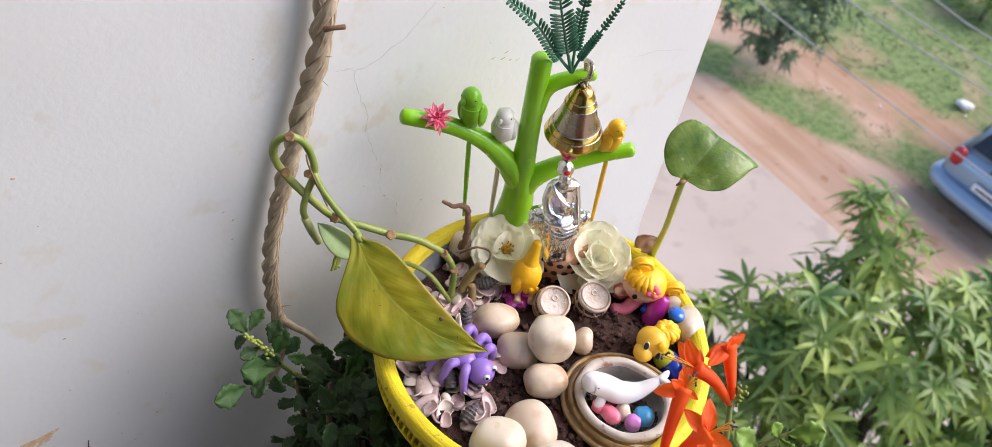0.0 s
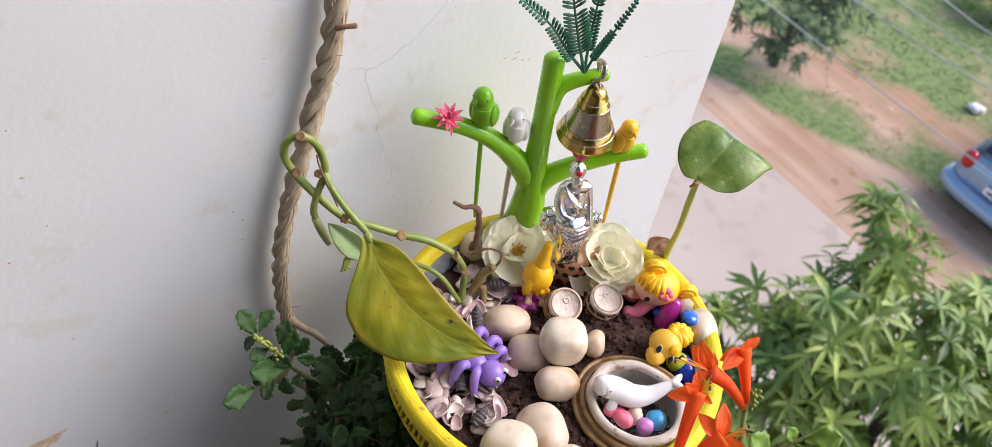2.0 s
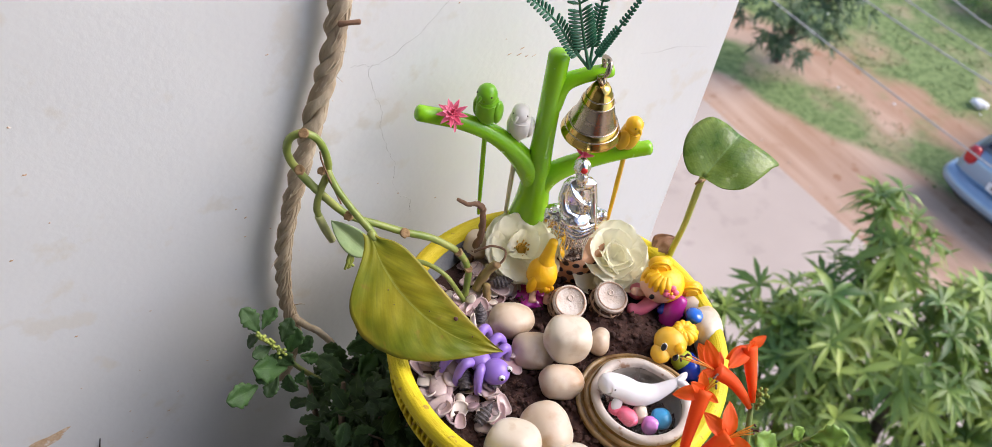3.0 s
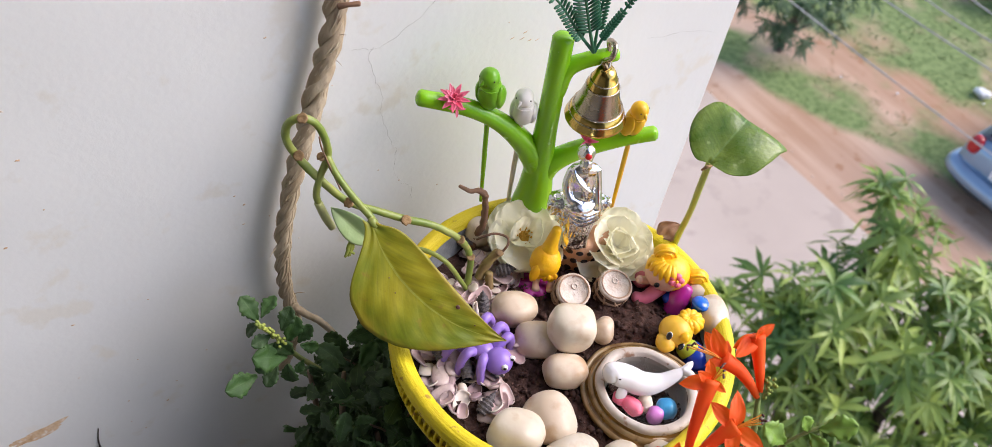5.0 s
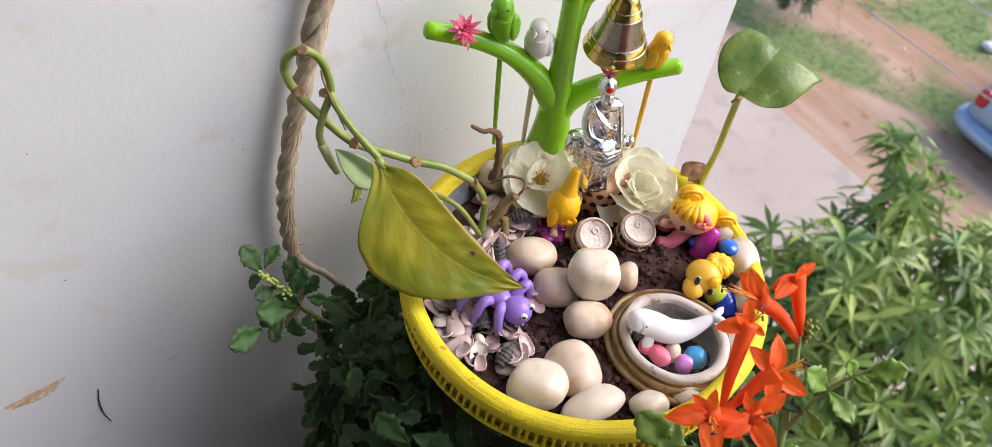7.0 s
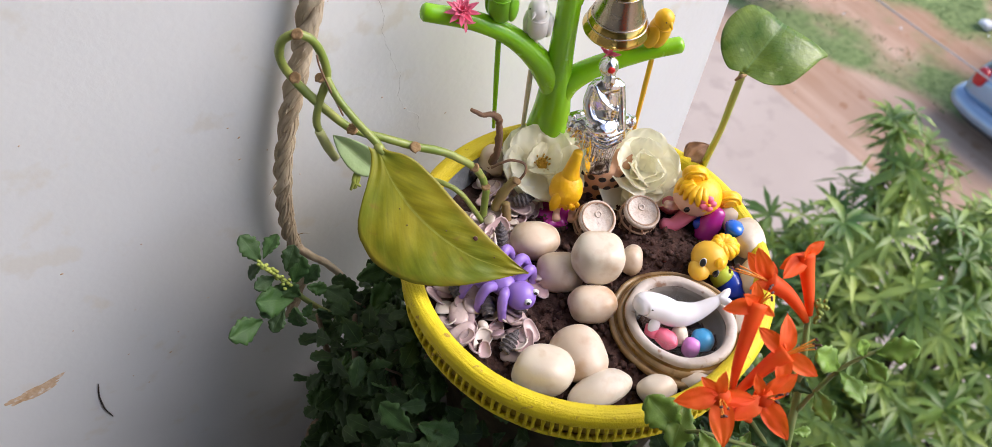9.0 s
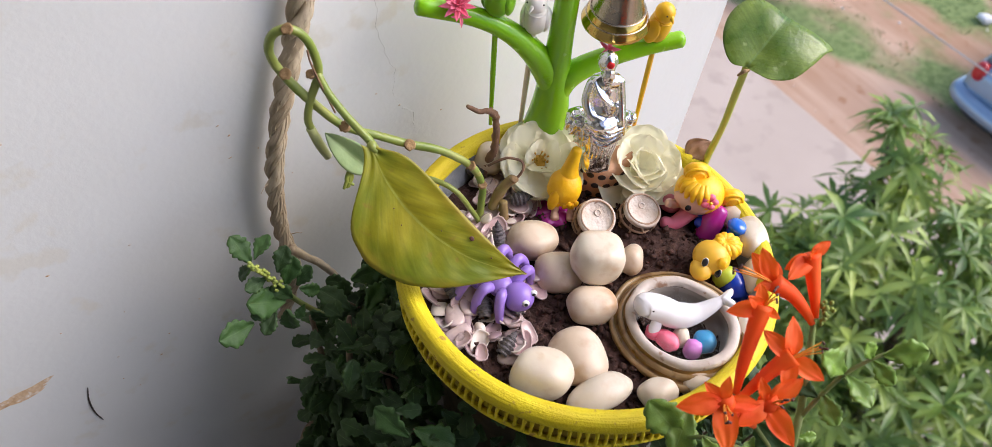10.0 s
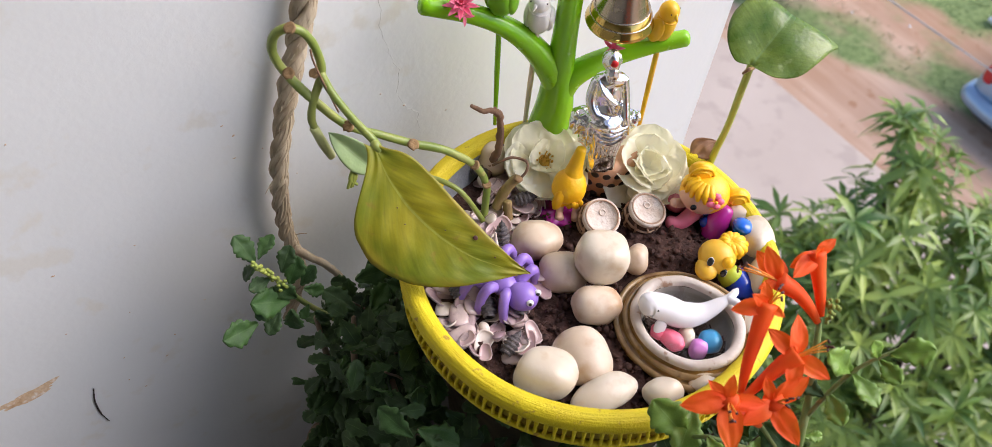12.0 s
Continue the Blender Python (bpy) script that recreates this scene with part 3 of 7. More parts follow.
def house_wall():
    """The rendered side wall, with its end slightly uneven from the trowel."""
    bm = box(-0.95, WALL_END, WALL_Y, WALL_Y + 0.23, STREET, SHADE_SLAB_Z + 0.15)
    bmesh.ops.subdivide_edges(bm, edges=[e for e in bm.edges if abs(e.verts[0].co.z - e.verts[1].co.z) > 1 and e.verts[0].co.x > 0], cuts=400)
    for v in bm.verts:
        if v.co.x > 0:
            v.co.x += 0.0035 * noise.noise((0, v.co.y, v.co.z * 14)) + 0.012 * v.co.z * (1 if abs(v.co.z) < 0.4 else 0)
    bmesh.ops.triangulate(bm, faces=[f for f in bm.faces if len(f.verts) > 4])
    return bm


wall = link("wall_side", house_wall(), WALL, smooth=False)
tagged(wall, "off-white painted plaster wall with hairline cracks", "wall", kind="structure")
# floor lies out of view; its darkness only limits bounced light
tagged(link("floor", box(-0.95, 0.12, -1.7, WALL_Y, FLOOR_Z - 0.15, FLOOR_Z), LOW_BOUNCE_FLOOR, smooth=False), "unseen balcony floor, kept dark to throw up little light", "floor", kind="structure")
# unseen slab set low overhead to hold sky light off the left side
tagged(link("ceiling", box(-0.95, -0.06, -1.7, WALL_Y, SHADE_SLAB_Z, SHADE_SLAB_Z + 0.15), LOW_BOUNCE_GREY, smooth=False), "unseen grey slab overhead, added to shade the balcony side", "ceiling", kind="structure")
# two unseen walls closed in so light enters from the open side only
tagged(link("wall_back", box(-1.18, -0.95, -1.93, WALL_Y + 0.23, STREET, SHADE_SLAB_Z + 0.15), LOW_BOUNCE_GREY, smooth=False), "unseen grey wall behind the balcony, added to cut stray light", "wall", kind="structure")
tagged(link("wall_front", box(-0.95, 0.12, -1.93, -1.7, STREET, SHADE_SLAB_Z + 0.15), LOW_BOUNCE_GREY, smooth=False), "unseen grey wall at the other end, added to cut stray light", "wall", kind="structure")
# assumed support for the pot, out of view and darkened against bounced light
tagged(link("parapet", box(-0.10, 0.12, -1.7, WALL_Y, FLOOR_Z, -0.27, 0.006), LOW_BOUNCE_CONCRETE, smooth=False), "unseen concrete parapet under the pot, kept dark to bounce little", "parapet", kind="structure")

for pts in (
    [(-0.0073, 0.1775, 0.1848), (-0.0178, 0.1775, 0.1716), (-0.0316, 0.1775, 0.1602), (-0.0491, 0.1775, 0.1487), (-0.0642, 0.1775, 0.1420), (-0.0717, 0.1775, 0.1420), (-0.0702, 0.1775, 0.1267), (-0.0654, 0.1775, 0.1109), (-0.0589, 0.1775, 0.0964), (-0.0619, 0.1775, 0.0810), (-0.0550, 0.1775, 0.0586), (-0.0477, 0.1775, 0.0391), (-0.0495, 0.1775, 0.0197), (-0.0406, 0.1775, -0.0006)],
    [(-0.0406, 0.1775, -0.0006), (-0.0325, 0.1775, -0.0074), (-0.0297, 0.1775, -0.0276)],
    [(-0.0642, 0.1775, 0.1420), (-0.0777, 0.1775, 0.1449), (-0.0865, 0.1775, 0.1465)],
    [(0.1977, 0.1775, 0.0738), (0.2253, 0.1775, 0.0707), (0.2494, 0.1775, 0.0688), (0.2863, 0.1775, 0.0568)],
):
    path = []
    for a, b in zip(pts, pts[1:]):
        for k in range(5):
            q = Vector(a).lerp(Vector(b), k / 5)
            path.append(q + Vector((rnd.uniform(-1, 1), 0, rnd.uniform(-1, 1))) * 0.0011)
    part("crack", tube(path + [Vector(pts[-1])], [0.00006, 0.00013, 0.00009, 0.00005], segs=5, step=1, dome=False), CRACK, wall, "hairline crack in the paint")


def flake(centre, ax, ay, seed, n=36):
    """A shallow scab of bare plaster on the wall."""
    bm = bmesh.new()
    c = bm.verts.new((0, -0.0006, 0))
    ring = []
    for k in range(n):
        a = 2 * math.pi * k / n
        r = 1 + 0.55 * noise.noise((math.cos(a) * 1.6 + seed, math.sin(a) * 1.6, seed)) + 0.25 * noise.noise((math.cos(a) * 6, math.sin(a) * 6, seed))
        q = Vector(ax) * math.cos(a) * r + Vector(ay) * math.sin(a) * r
        ring.append(bm.verts.new(q))
    for k in range(n):
        bm.faces.new((c, ring[k], ring[(k + 1) % n]))
    part("bare_patch", bm, CHIP, wall, "brown patch of bare plaster", m=Matrix.Translation(centre))


flake((-0.3573, 0.1775, -0.1440), (0.021, 0, 0.0035), (0.001, 0, 0.0062), 3.1)
flake((-0.3706, 0.1775, -0.1446), (0.010, 0, -0.001), (0, 0, 0.003), 5.7)
for sx, sz in ((0, 0), (14, -6), (-16, 5), (26, -9), (4, 9)):
    flake(Vector((0.0604, 0.1777, 0.1141)) + Vector((sx, 0, sz)) * 0.0006, (0.0024, 0, 0.0007), (0, 0, 0.0004), 8.2 + sx)
for k in range(34):
    q = Vector((rnd.uniform(-0.36, 0.05), 0.1777, rnd.uniform(-0.2, 0.2)))
    sz = rnd.uniform(0.0003, 0.0007)
    flake(q, (sz * rnd.uniform(1, 2.5), 0, sz * rnd.uniform(-0.5, 0.5)), (0, 0, sz), 20.0 + k)
part("scuff", tube([(-0.3192, 0.1773, -0.1702), (-0.3228, 0.1773, -0.1874), (-0.3234, 0.1773, -0.2062), (-0.3209, 0.1773, -0.2222)], [0.0004, 0.0008, 0.0004], segs=6), BLACK_DOT, wall, "dark scuff on the paint")


def land():
    bm = bmesh.new()
    n = 40
    xs = [-400, -100, -30, -8] + list(np.linspace(0, 40, n)) + [70, 140, 400, 1500]
    ys = [-1500, -400, -120, -50] + list(np.linspace(-25, 40, n)) + [80, 200, 600, 1500]
    g = [[bm.verts.new((x, y, STREET + (0.08 * noise.noise((x * 0.35, y * 0.35, 0)) if x > 9.5 else 0) - (0.04 if x < 9.4 else 0.0))) for y in ys] for x in xs]
    for a, b in zip(g, g[1:]):
        for k in range(len(ys) - 1):
            bm.faces.new((a[k], b[k], b[k + 1], a[k + 1]))
    return bm


tagged(link("ground", land(), GROUND), "red earth running out into patchy grass", "ground", kind="structure")
road = tagged(link("road", box(3.2, 9.3, -120, 160, STREET - 0.3, STREET + 0.02, 0.01), PAVING, smooth=False), "pale dusty concrete road with a ragged edge", "road", kind="structure")
for k in range(70):
    y = -4 + k * 0.22 + rnd.uniform(-0.08, 0.08)
    s = rnd.uniform(0.008, 0.026)
    part("rubble", blob(s, s * rnd.uniform(0.7, 1.2), s * 0.5, 0.35, 1.6, k, sub=1), EARTH_LUMP, road, m=Matrix.Translation((9.33 + rnd.uniform(-0.05, 0.25), y, STREET + 0.01)))


# ---- the flower pot ----
pot = thing("flower_pot", "round pot painted bright yellow with a fluted band under its rim", "flower pot", Matrix.Translation((0, 0, 0)))
# lower body coloured dark to stand for the shade among the leaves
part("lower_body", lathe([(0.0, -0.27), (0.078, -0.27), (0.084, -0.268), (0.090, -0.20), (0.100, -0.10), (0.112, -0.046)], 96, wobble=0.006), POT_SHADE, pot, "lower pot body, darkened for the shade under the rim")
part("body", lathe([(0.112, -0.046), (0.1172, -0.0340), (0.1190, -0.0315), (0.1190, -0.0185), (0.1232, -0.0185), (0.1272, -0.0150), (0.1290, -0.0110), (0.1298, -0.0070), (0.1290, -0.0025), (0.1262, 0.0002), (0.1220, 0.0008), (0.1180, -0.0012), (0.1155, -0.007)], 144, wobble=0.006), POT, pot)
part("coil", tube([(0.1256 * math.cos(a * math.pi / 48), 0.1256 * math.sin(a * math.pi / 48), -0.0310) for a in range(97)], 0.0021, segs=10, step=1, wobble=0.2), POT, pot)
part("recess", lathe([(0.1238, -0.0310), (0.1234, -0.025), (0.1236, -0.0187)], 144, wobble=0.006), RECESS, pot, "brownish yellow between the flutes, darkened to stand for shade")
part("inner_wall", lathe([(0.1155, -0.007), (0.1145, -0.02), (0.1095, -0.044), (0.0, -0.046)], 96, wobble=0.006), POT_INNER, pot, "grey inside of the pot")
scallop = None
for k in range(140):
    m = Matrix.Rotation(2 * math.pi * k / 140, 4, "Z")
    if scallop is None:
        scallop = part("flute", tube([(0.1240, 0, -0.0175), (0.1268, 0, -0.0235), (0.1258, 0, -0.0310)], [0.0018, 0.0011, 0.0016], segs=6, step=3), POT, pot, m=m)
    else:
        share("flute", scallop, pot, m @ Matrix.Translation((rnd.uniform(-0.0006, 0.0006), rnd.uniform(-0.0005, 0.0005), 0)))


def soil_height(x, y):
    u, v = x * ACROSS.x + y * ACROSS.y, x * AWAY.x + y * AWAY.y
    mound = 0.010 * math.exp(-((u - 0.065) ** 2 + (v - 0.02) ** 2) / 0.0012)
    return -0.027 + mound + 0.0032 * noise.noise((x * 40, y * 40, 1)) + 0.0026 * noise.noise((x * 130, y * 130, 2)) + 0.0010 * noise.noise((x * 330, y * 330, 3))


def soil_disc():
    bm = bmesh.new()
    rings, segs = 70, 150
    grid = []
    for i in range(1, rings + 1):
        r = 0.1140 * i / rings
        grid.append([bm.verts.new((r * math.cos(2 * math.pi * k / segs), r * math.sin(2 * math.pi * k / segs), 0)) for k in range(segs)])
    for a, b in zip(grid, grid[1:]):
        for k in range(segs):
            bm.faces.new((a[k], b[k], b[(k + 1) % segs], a[(k + 1) % segs]))
    bm.faces.new(grid[0])
    for v in bm.verts:
        v.co.z = soil_height(v.co.x, v.co.y)
    return bm


tagged(link("soil", soil_disc(), SOIL), "dark red-brown crumbly soil filling the pot", "soil", kind="stuff")


def crumbs():
    bm = bmesh.new()
    for k in range(2200):
        a, r = rnd.uniform(0, 2 * math.pi), 0.108 * math.sqrt(rnd.random())
        x, y = r * math.cos(a), r * math.sin(a)
        if x * ACROSS.x + y * ACROSS.y < -0.075:
            continue
        s = 0.0006 + 0.0026 * rnd.random() ** 3
        b = bmesh.ops.create_icosphere(bm, subdivisions=1, radius=s, matrix=Matrix.Translation((x, y, soil_height(x, y) + s * 0.4)))
        for v in b["verts"]:
            v.co += Vector((rnd.uniform(-1, 1), rnd.uniform(-1, 1), rnd.uniform(-1, 1))) * s * 0.55
    return bm


tagged(link("soil_crumbs", crumbs(), SOIL), "loose crumbs of dark soil", "soil", kind="stuff")

# pebbles: place, half sizes, turn, white or cream, squareness
for k, (p, r, turn, white, power) in enumerate((
    ((-0.0191, 0.0331, -0.0160), (0.0183, 0.0145, 0.0130), 12, 0, 0.88),
    ((-0.0183, 0.0030, -0.0180), (0.0180, 0.0148, 0.0126), -10, 0, 0.85),
    ((0.0005, -0.0092, 0.0000), (0.0178, 0.0165, 0.0178), 0, 1, 0.72),
    ((-0.0172, -0.0307, -0.0170), (0.0165, 0.0138, 0.0126), 5, 0, 0.85),
    ((-0.0757, -0.0548, -0.0160), (0.0188, 0.0160, 0.0150), -20, 1, 0.80),
    ((-0.0471, -0.0563, -0.0180), (0.0188, 0.0185, 0.0120), 20, 0, 0.82),
    ((-0.0510, -0.0835, -0.0190), (0.0228, 0.0112, 0.0108), 30, 1, 0.93),
    ((-0.0203, -0.1025, -0.0190), (0.0125, 0.0100, 0.0105), 15, 1, 0.92),
    ((0.0081, -0.1117, -0.0200), (0.0150, 0.0095, 0.0100), -8, 1, 0.95),
    ((0.0287, -0.0151, -0.0140), (0.0085, 0.0100, 0.0105), 0, 0, 0.95),
    ((0.1110, -0.0450, -0.0080), (0.0125, 0.0165, 0.0120), 15, 1, 0.80),
    ((0.1165, -0.0252, -0.0100), (0.0105, 0.0100, 0.0100), 0, 1, 0.85),
    ((0.0960, -0.0700, -0.0140), (0.0090, 0.0150, 0.0110), -15, 1, 0.9),
    ((0.0573, -0.1001, -0.0140), (0.0105, 0.0150, 0.0110), -15, 1, 0.9),
    ((-0.0055, 0.1115, -0.0140), (0.0120, 0.0120, 0.0135), 0, 0, 0.95),
)):
    bm = blob(*r, 0.20, 0.90, 3.7 * k + 1, min(1.0, power + 0.07), sub=4)
    ob = link("pebble", bm, PEBBLE_WHITE if white else PEBBLE, m=pose(*p, rz=FACE + turn))
    tagged(ob, "smooth %s pebble with brown stains on the soil" % ("whitish" if white else "cream"), "pebble", "pebbles in the pot")


# ---- shells ----
def bivalve(l, w, h):
    bm = bmesh.new()
    bmesh.ops.create_uvsphere(bm, u_segments=16, v_segments=10, radius=1.0)
    bmesh.ops.delete(bm, geom=[v for v in bm.verts if v.co.z < -0.05], context="VERTS")
    for v in bm.verts:
        taper = 1 - 0.22 * v.co.x
        flat = math.hypot(v.co.x, v.co.y)
        square = 1 / max(0.001, ((abs(v.co.x) / max(flat, 1e-5)) ** 3 + (abs(v.co.y) / max(flat, 1e-5)) ** 3) ** (1 / 3))
        v.co = Vector((v.co.x * square * l, v.co.y * square * w * taper, max(v.co.z, 0.0) ** 0.8 * h))
    bm.normal_update()
    ext = bmesh.ops.extrude_face_region(bm, geom=bm.faces[:])
    for g in ext["geom"]:
        if isinstance(g, bmesh.types.BMVert):
            g.co *= 0.90
            g.co.z -= 0.0003
        elif isinstance(g, bmesh.types.BMFace):
            g.material_index = 1
    return bm


def whelk(l, r):
    prof = []
    for k in range(25):
        t = k / 24
        prof.append((max(0.0002, r * math.sin(math.pi * min(1, 0.12 + t * 0.9)) ** 0.7 * (1 - 0.55 * t) * (1 + 0.16 * math.sin(t * 40))), t * l))
    return lathe(prof, 14)


keep_out = [(Vector(p).x, Vector(p).y, r) for p, r in (((-0.0740, -0.0532, -0.0200), 0.019), ((-0.0461, -0.0555, -0.0200), 0.019), ((-0.0168, 0.0354, -0.0200), 0.018), ((-0.0172, 0.0040, -0.0200), 0.018), ((-0.0155, -0.0293, -0.0200), 0.016))]
kinds = [bivalve(0.0100, 0.0062, 0.0026), bivalve(0.0084, 0.0056, 0.0025), bivalve(0.0058, 0.0042, 0.0021), blob(0.0045, 0.0036, 0.0034, 0.1, 2, 2, sub=2)]
first = {}
count = 0
for k in range(3000):
    u, v = rnd.uniform(-0.112, -0.018), rnd.uniform(-0.075, 0.105)
    if v < -0.02 and u > -0.045 - 0.2 * (v + 0.02) or v > 0.04 and u > -0.03:
        continue
    x, y = ACROSS.x * u + AWAY.x * v, ACROSS.y * u + AWAY.y * v
    if math.hypot(x, y) > 0.107 or any(math.hypot(x - a, y - b) < r for a, b, r in keep_out):
        continue
    count += 1
    if count > 140:
        break
    z = soil_height(x, y) + 0.0015 + 0.0028 * (count % 3)
    i = rnd.choice((0, 0, 0, 0, 1, 1, 1, 2, 2, 3))
    flip = 180 if rnd.random() < 0.68 and i < 3 else 0
    m = pose(x, y, z + (0.002 if flip else 0), flip + rnd.uniform(-32, 32), rnd.uniform(-32, 32), rnd.uniform(0, 360))
    white = i == 3 or rnd.random() < 0.24
    key = (i, white)
    if key not in first:
        ob = link("seashell", kinds[i].copy(), [SHELL_WHITE if white else SHELL, SHELL_WHITE if white else SHELL_INSIDE], m=m)
        first[key] = ob
    else:
        ob = new("seashell", first[key].data)
        ob.matrix_world = m
    tagged(ob, "small %s seashell lying on the soil" % ("creamy white" if white else "mauve-pink"), "seashell", "seashells in the pot")
for i, (p, way) in enumerate((
    ((-0.0826, -0.0019, -0.0180), (0.5, 0.9, 0.2)), ((-0.0647, -0.0101, -0.0180), (0.9, 0.6, 0.3)), ((-0.0436, 0.0421, -0.0140), (0.1, 0.3, 0.9)),
    ((-0.0130, 0.0708, -0.0160), (0.9, -0.3, 0.2)), ((-0.0909, 0.0212, -0.0180), (0.2, 0.9, 0.3)),
    ((-0.0233, 0.1139, -0.0180), (0.6, -0.5, 0.2)), ((-0.0882, -0.0289, -0.0200), (0.7, 0.3, 0.2)),
)):
    tagged(link("whelk_shell", whelk(0.019, 0.0062), SHELL_DARK, m=rise(p, way)), "dark ribbed spiral shell on the soil", "seashell", "dark spiral shells")

# ---- the plastic tree with its birds and bell ----
tree = thing("toy_tree", "bright green plastic toy tree with bare branches in the pot", "toy tree", Matrix.Translation((0.037, 0.113, -0.03)))
base = Vector((0.037, 0.113, -0.03))
rel = lambda pts: [Vector(p) - base for p in pts]
part("trunk", tube(rel([(0.037, 0.112, -0.032), (0.0416, 0.1077, 0.0131), (0.0417, 0.1077, 0.0463), (0.0413, 0.1078, 0.0775), (0.0410, 0.1080, 0.1191), (0.0406, 0.1082, 0.1672)]), [0.0165, 0.0155, 0.0125, 0.0098, 0.0085, 0.0080, 0.0078], segs=24, step=8), GREEN_PLASTIC, tree)
part("branch", tube(rel([(0.0398, 0.1075, 0.0423), (0.0299, 0.1123, 0.0661), (0.0102, 0.1218, 0.0899), (-0.0142, 0.1335, 0.1047), (-0.0460, 0.1488, 0.1133)]), [0.0085, 0.0098, 0.0082, 0.0070, 0.0066, 0.0062], segs=20, step=8), GREEN_PLASTIC, tree)
part("branch", tube(rel([(0.0438, 0.1055, 0.0328), (0.0511, 0.1020, 0.0523), (0.0723, 0.0918, 0.0671), (0.0965, 0.0801, 0.0763), (0.1179, 0.0698, 0.0819)]), [0.0085, 0.0090, 0.0075, 0.0063, 0.0060], segs=20, step=8), GREEN_PLASTIC, tree)
part("branch", tube(rel([(0.0425, 0.1073, 0.1210), (0.0466, 0.1053, 0.1402), (0.0573, 0.1001, 0.1486), (0.0767, 0.0908, 0.1550)]), [0.0075, 0.0068, 0.0058, 0.0052], segs=20, step=8), GREEN_PLASTIC, tree)


def bird(p, foot, colour, label, stick_mat, lean, size=1.0):
    """A plastic songbird on a stick that runs through a hole in the branch down into the soil."""
    ob = thing("toy_bird", label, "toy bird", pose(*p, rz=FACE + lean))
    s = size
    bm = blob(0.0092 * s, 0.0092 * s, 0.0155 * s, 0.05, 2, 1, sub=4)
    bmesh.ops.transform(bm, matrix=pose(0, 0, 0.0145 * s, 6, 0, 0), verts=bm.verts)
    part("body", bm, colour, ob)
    bm = blob(0.0076 * s, 0.0078 * s, 0.0084 * s, 0.03, 2, 1, sub=4)
    bmesh.ops.translate(bm, verts=bm.verts, vec=(-0.001 * s, -0.002 * s, 0.0275 * s))
    part("head", bm, colour, ob)
    part("beak", tube([(-0.0025, -0.0080 * s, 0.0285 * s), (-0.0040, -0.0118 * s, 0.0250 * s)], [0.0021 * s, 0.0005], segs=8, step=2), colour, ob)
    part("collar", tube([(0.0079 * s * math.cos(w * 0.524), 0.0079 * s * math.sin(w * 0.524) - 0.0012 * s, 0.0215 * s + 0.0012 * s * math.sin(w * 0.524)) for w in range(13)], 0.0006 * s, segs=6, step=1), colour, ob)
    for q in (-1, 1):
        part("eye", blob(0.0007 * s, 0.0007 * s, 0.0008 * s, sub=1), BLACK_DOT, ob, m=Matrix.Translation((q * 0.0058 * s - 0.001 * s, -0.0068 * s, 0.0300 * s)))
        bm = blob(0.0034 * s, 0.0066 * s, 0.0110 * s, 0.1, 2, 4, sub=3)
        bmesh.ops.transform(bm, matrix=pose(q * 0.0080 * s, 0.0015, 0.0125 * s, 12, 0, 0), verts=bm.verts)
        part("wing", bm, colour, ob)
    part("tail", tube([(0, 0.006 * s, 0.004 * s), (0, 0.0105 * s, -0.006 * s)], [0.0042 * s, 0.0022 * s], segs=10, step=3), colour, ob)
    end = ob.matrix_world.inverted() @ Vector(foot)
    part("stick", tube([(0, 0, 0.003), end * 0.5, end], [0.0019, 0.0020, 0.0014], segs=10, step=3), stick_mat, ob)


bird((-0.0009, 0.1271, 0.1050), (0.0056, 0.1284, 0.0025), GREEN_BIRD, "green plastic toy bird on a green stick on the toy tree", GREEN_PLASTIC, -25)
bird((0.0230, 0.1156, 0.0901), (0.0260, 0.1186, -0.0071), WHITE_BIRD, "white plastic toy bird on a pale stick on the toy tree", STICK, -10, 0.92)
bird((0.1012, 0.0779, 0.0811), (0.1095, 0.0816, -0.0113), YELLOW_BIRD, "yellow plastic toy bird on a yellow stick on the toy tree", YELLOW_BIRD, 50, 0.9)

bell_top = Vector((0.0678, 0.0873, 0.1476))
bell = thing("brass_bell", "small brass bell with turned bands hanging from the toy tree", "bell", Matrix.Translation(bell_top) @ pose(0, 0, 0, 3, -3, 0))
part("shoulder", lathe([(0.0, 0.0), (0.0055, -0.0005), (0.0078, -0.004), (0.0096, -0.010), (0.0102, -0.0105), (0.0114, -0.0155), (0.0122, -0.0160)], 48), BRASS, bell)
part("waist", lathe([(0.0122, -0.0160), (0.0136, -0.0215), (0.0158, -0.0295), (0.0180, -0.0352)], 48), BRASS_DULL, bell, "worn dull middle band")
part("lip", lathe([(0.0180, -0.0352), (0.0186, -0.0355), (0.0203, -0.0405), (0.0222, -0.0447), (0.0231, -0.0463), (0.0228, -0.0475), (0.0210, -0.0470), (0.0150, -0.036), (0.008, -0.018), (0.0, -0.014)], 48), BRASS, bell)
hook = Vector((0.0683, 0.0893, 0.1609)) - bell_top
part("hanging_ring", tube([(0, 0, -0.001), (-0.003, 0.002, 0.006), hook + Vector((-0.004, -0.007, 0.001)), hook + Vector((0, -0.004, 0.008)), hook + Vector((0.003, 0.006, 0.004)), (0.004, 0.004, 0.006), (0.001, 0, 0)], 0.0019, segs=10, step=6), BRASS_DULL, bell, "dull metal ring")
for z, r in ((-0.0102, 0.0100), (-0.0158, 0.0121), (-0.0353, 0.0184), (-0.0405, 0.0205)):
    part("ridge", tube([(r * math.cos(a * math.pi / 24), r * math.sin(a * math.pi / 24), z) for a in range(49)], 0.0006, segs=6, step=1), BRASS_DULL, bell)
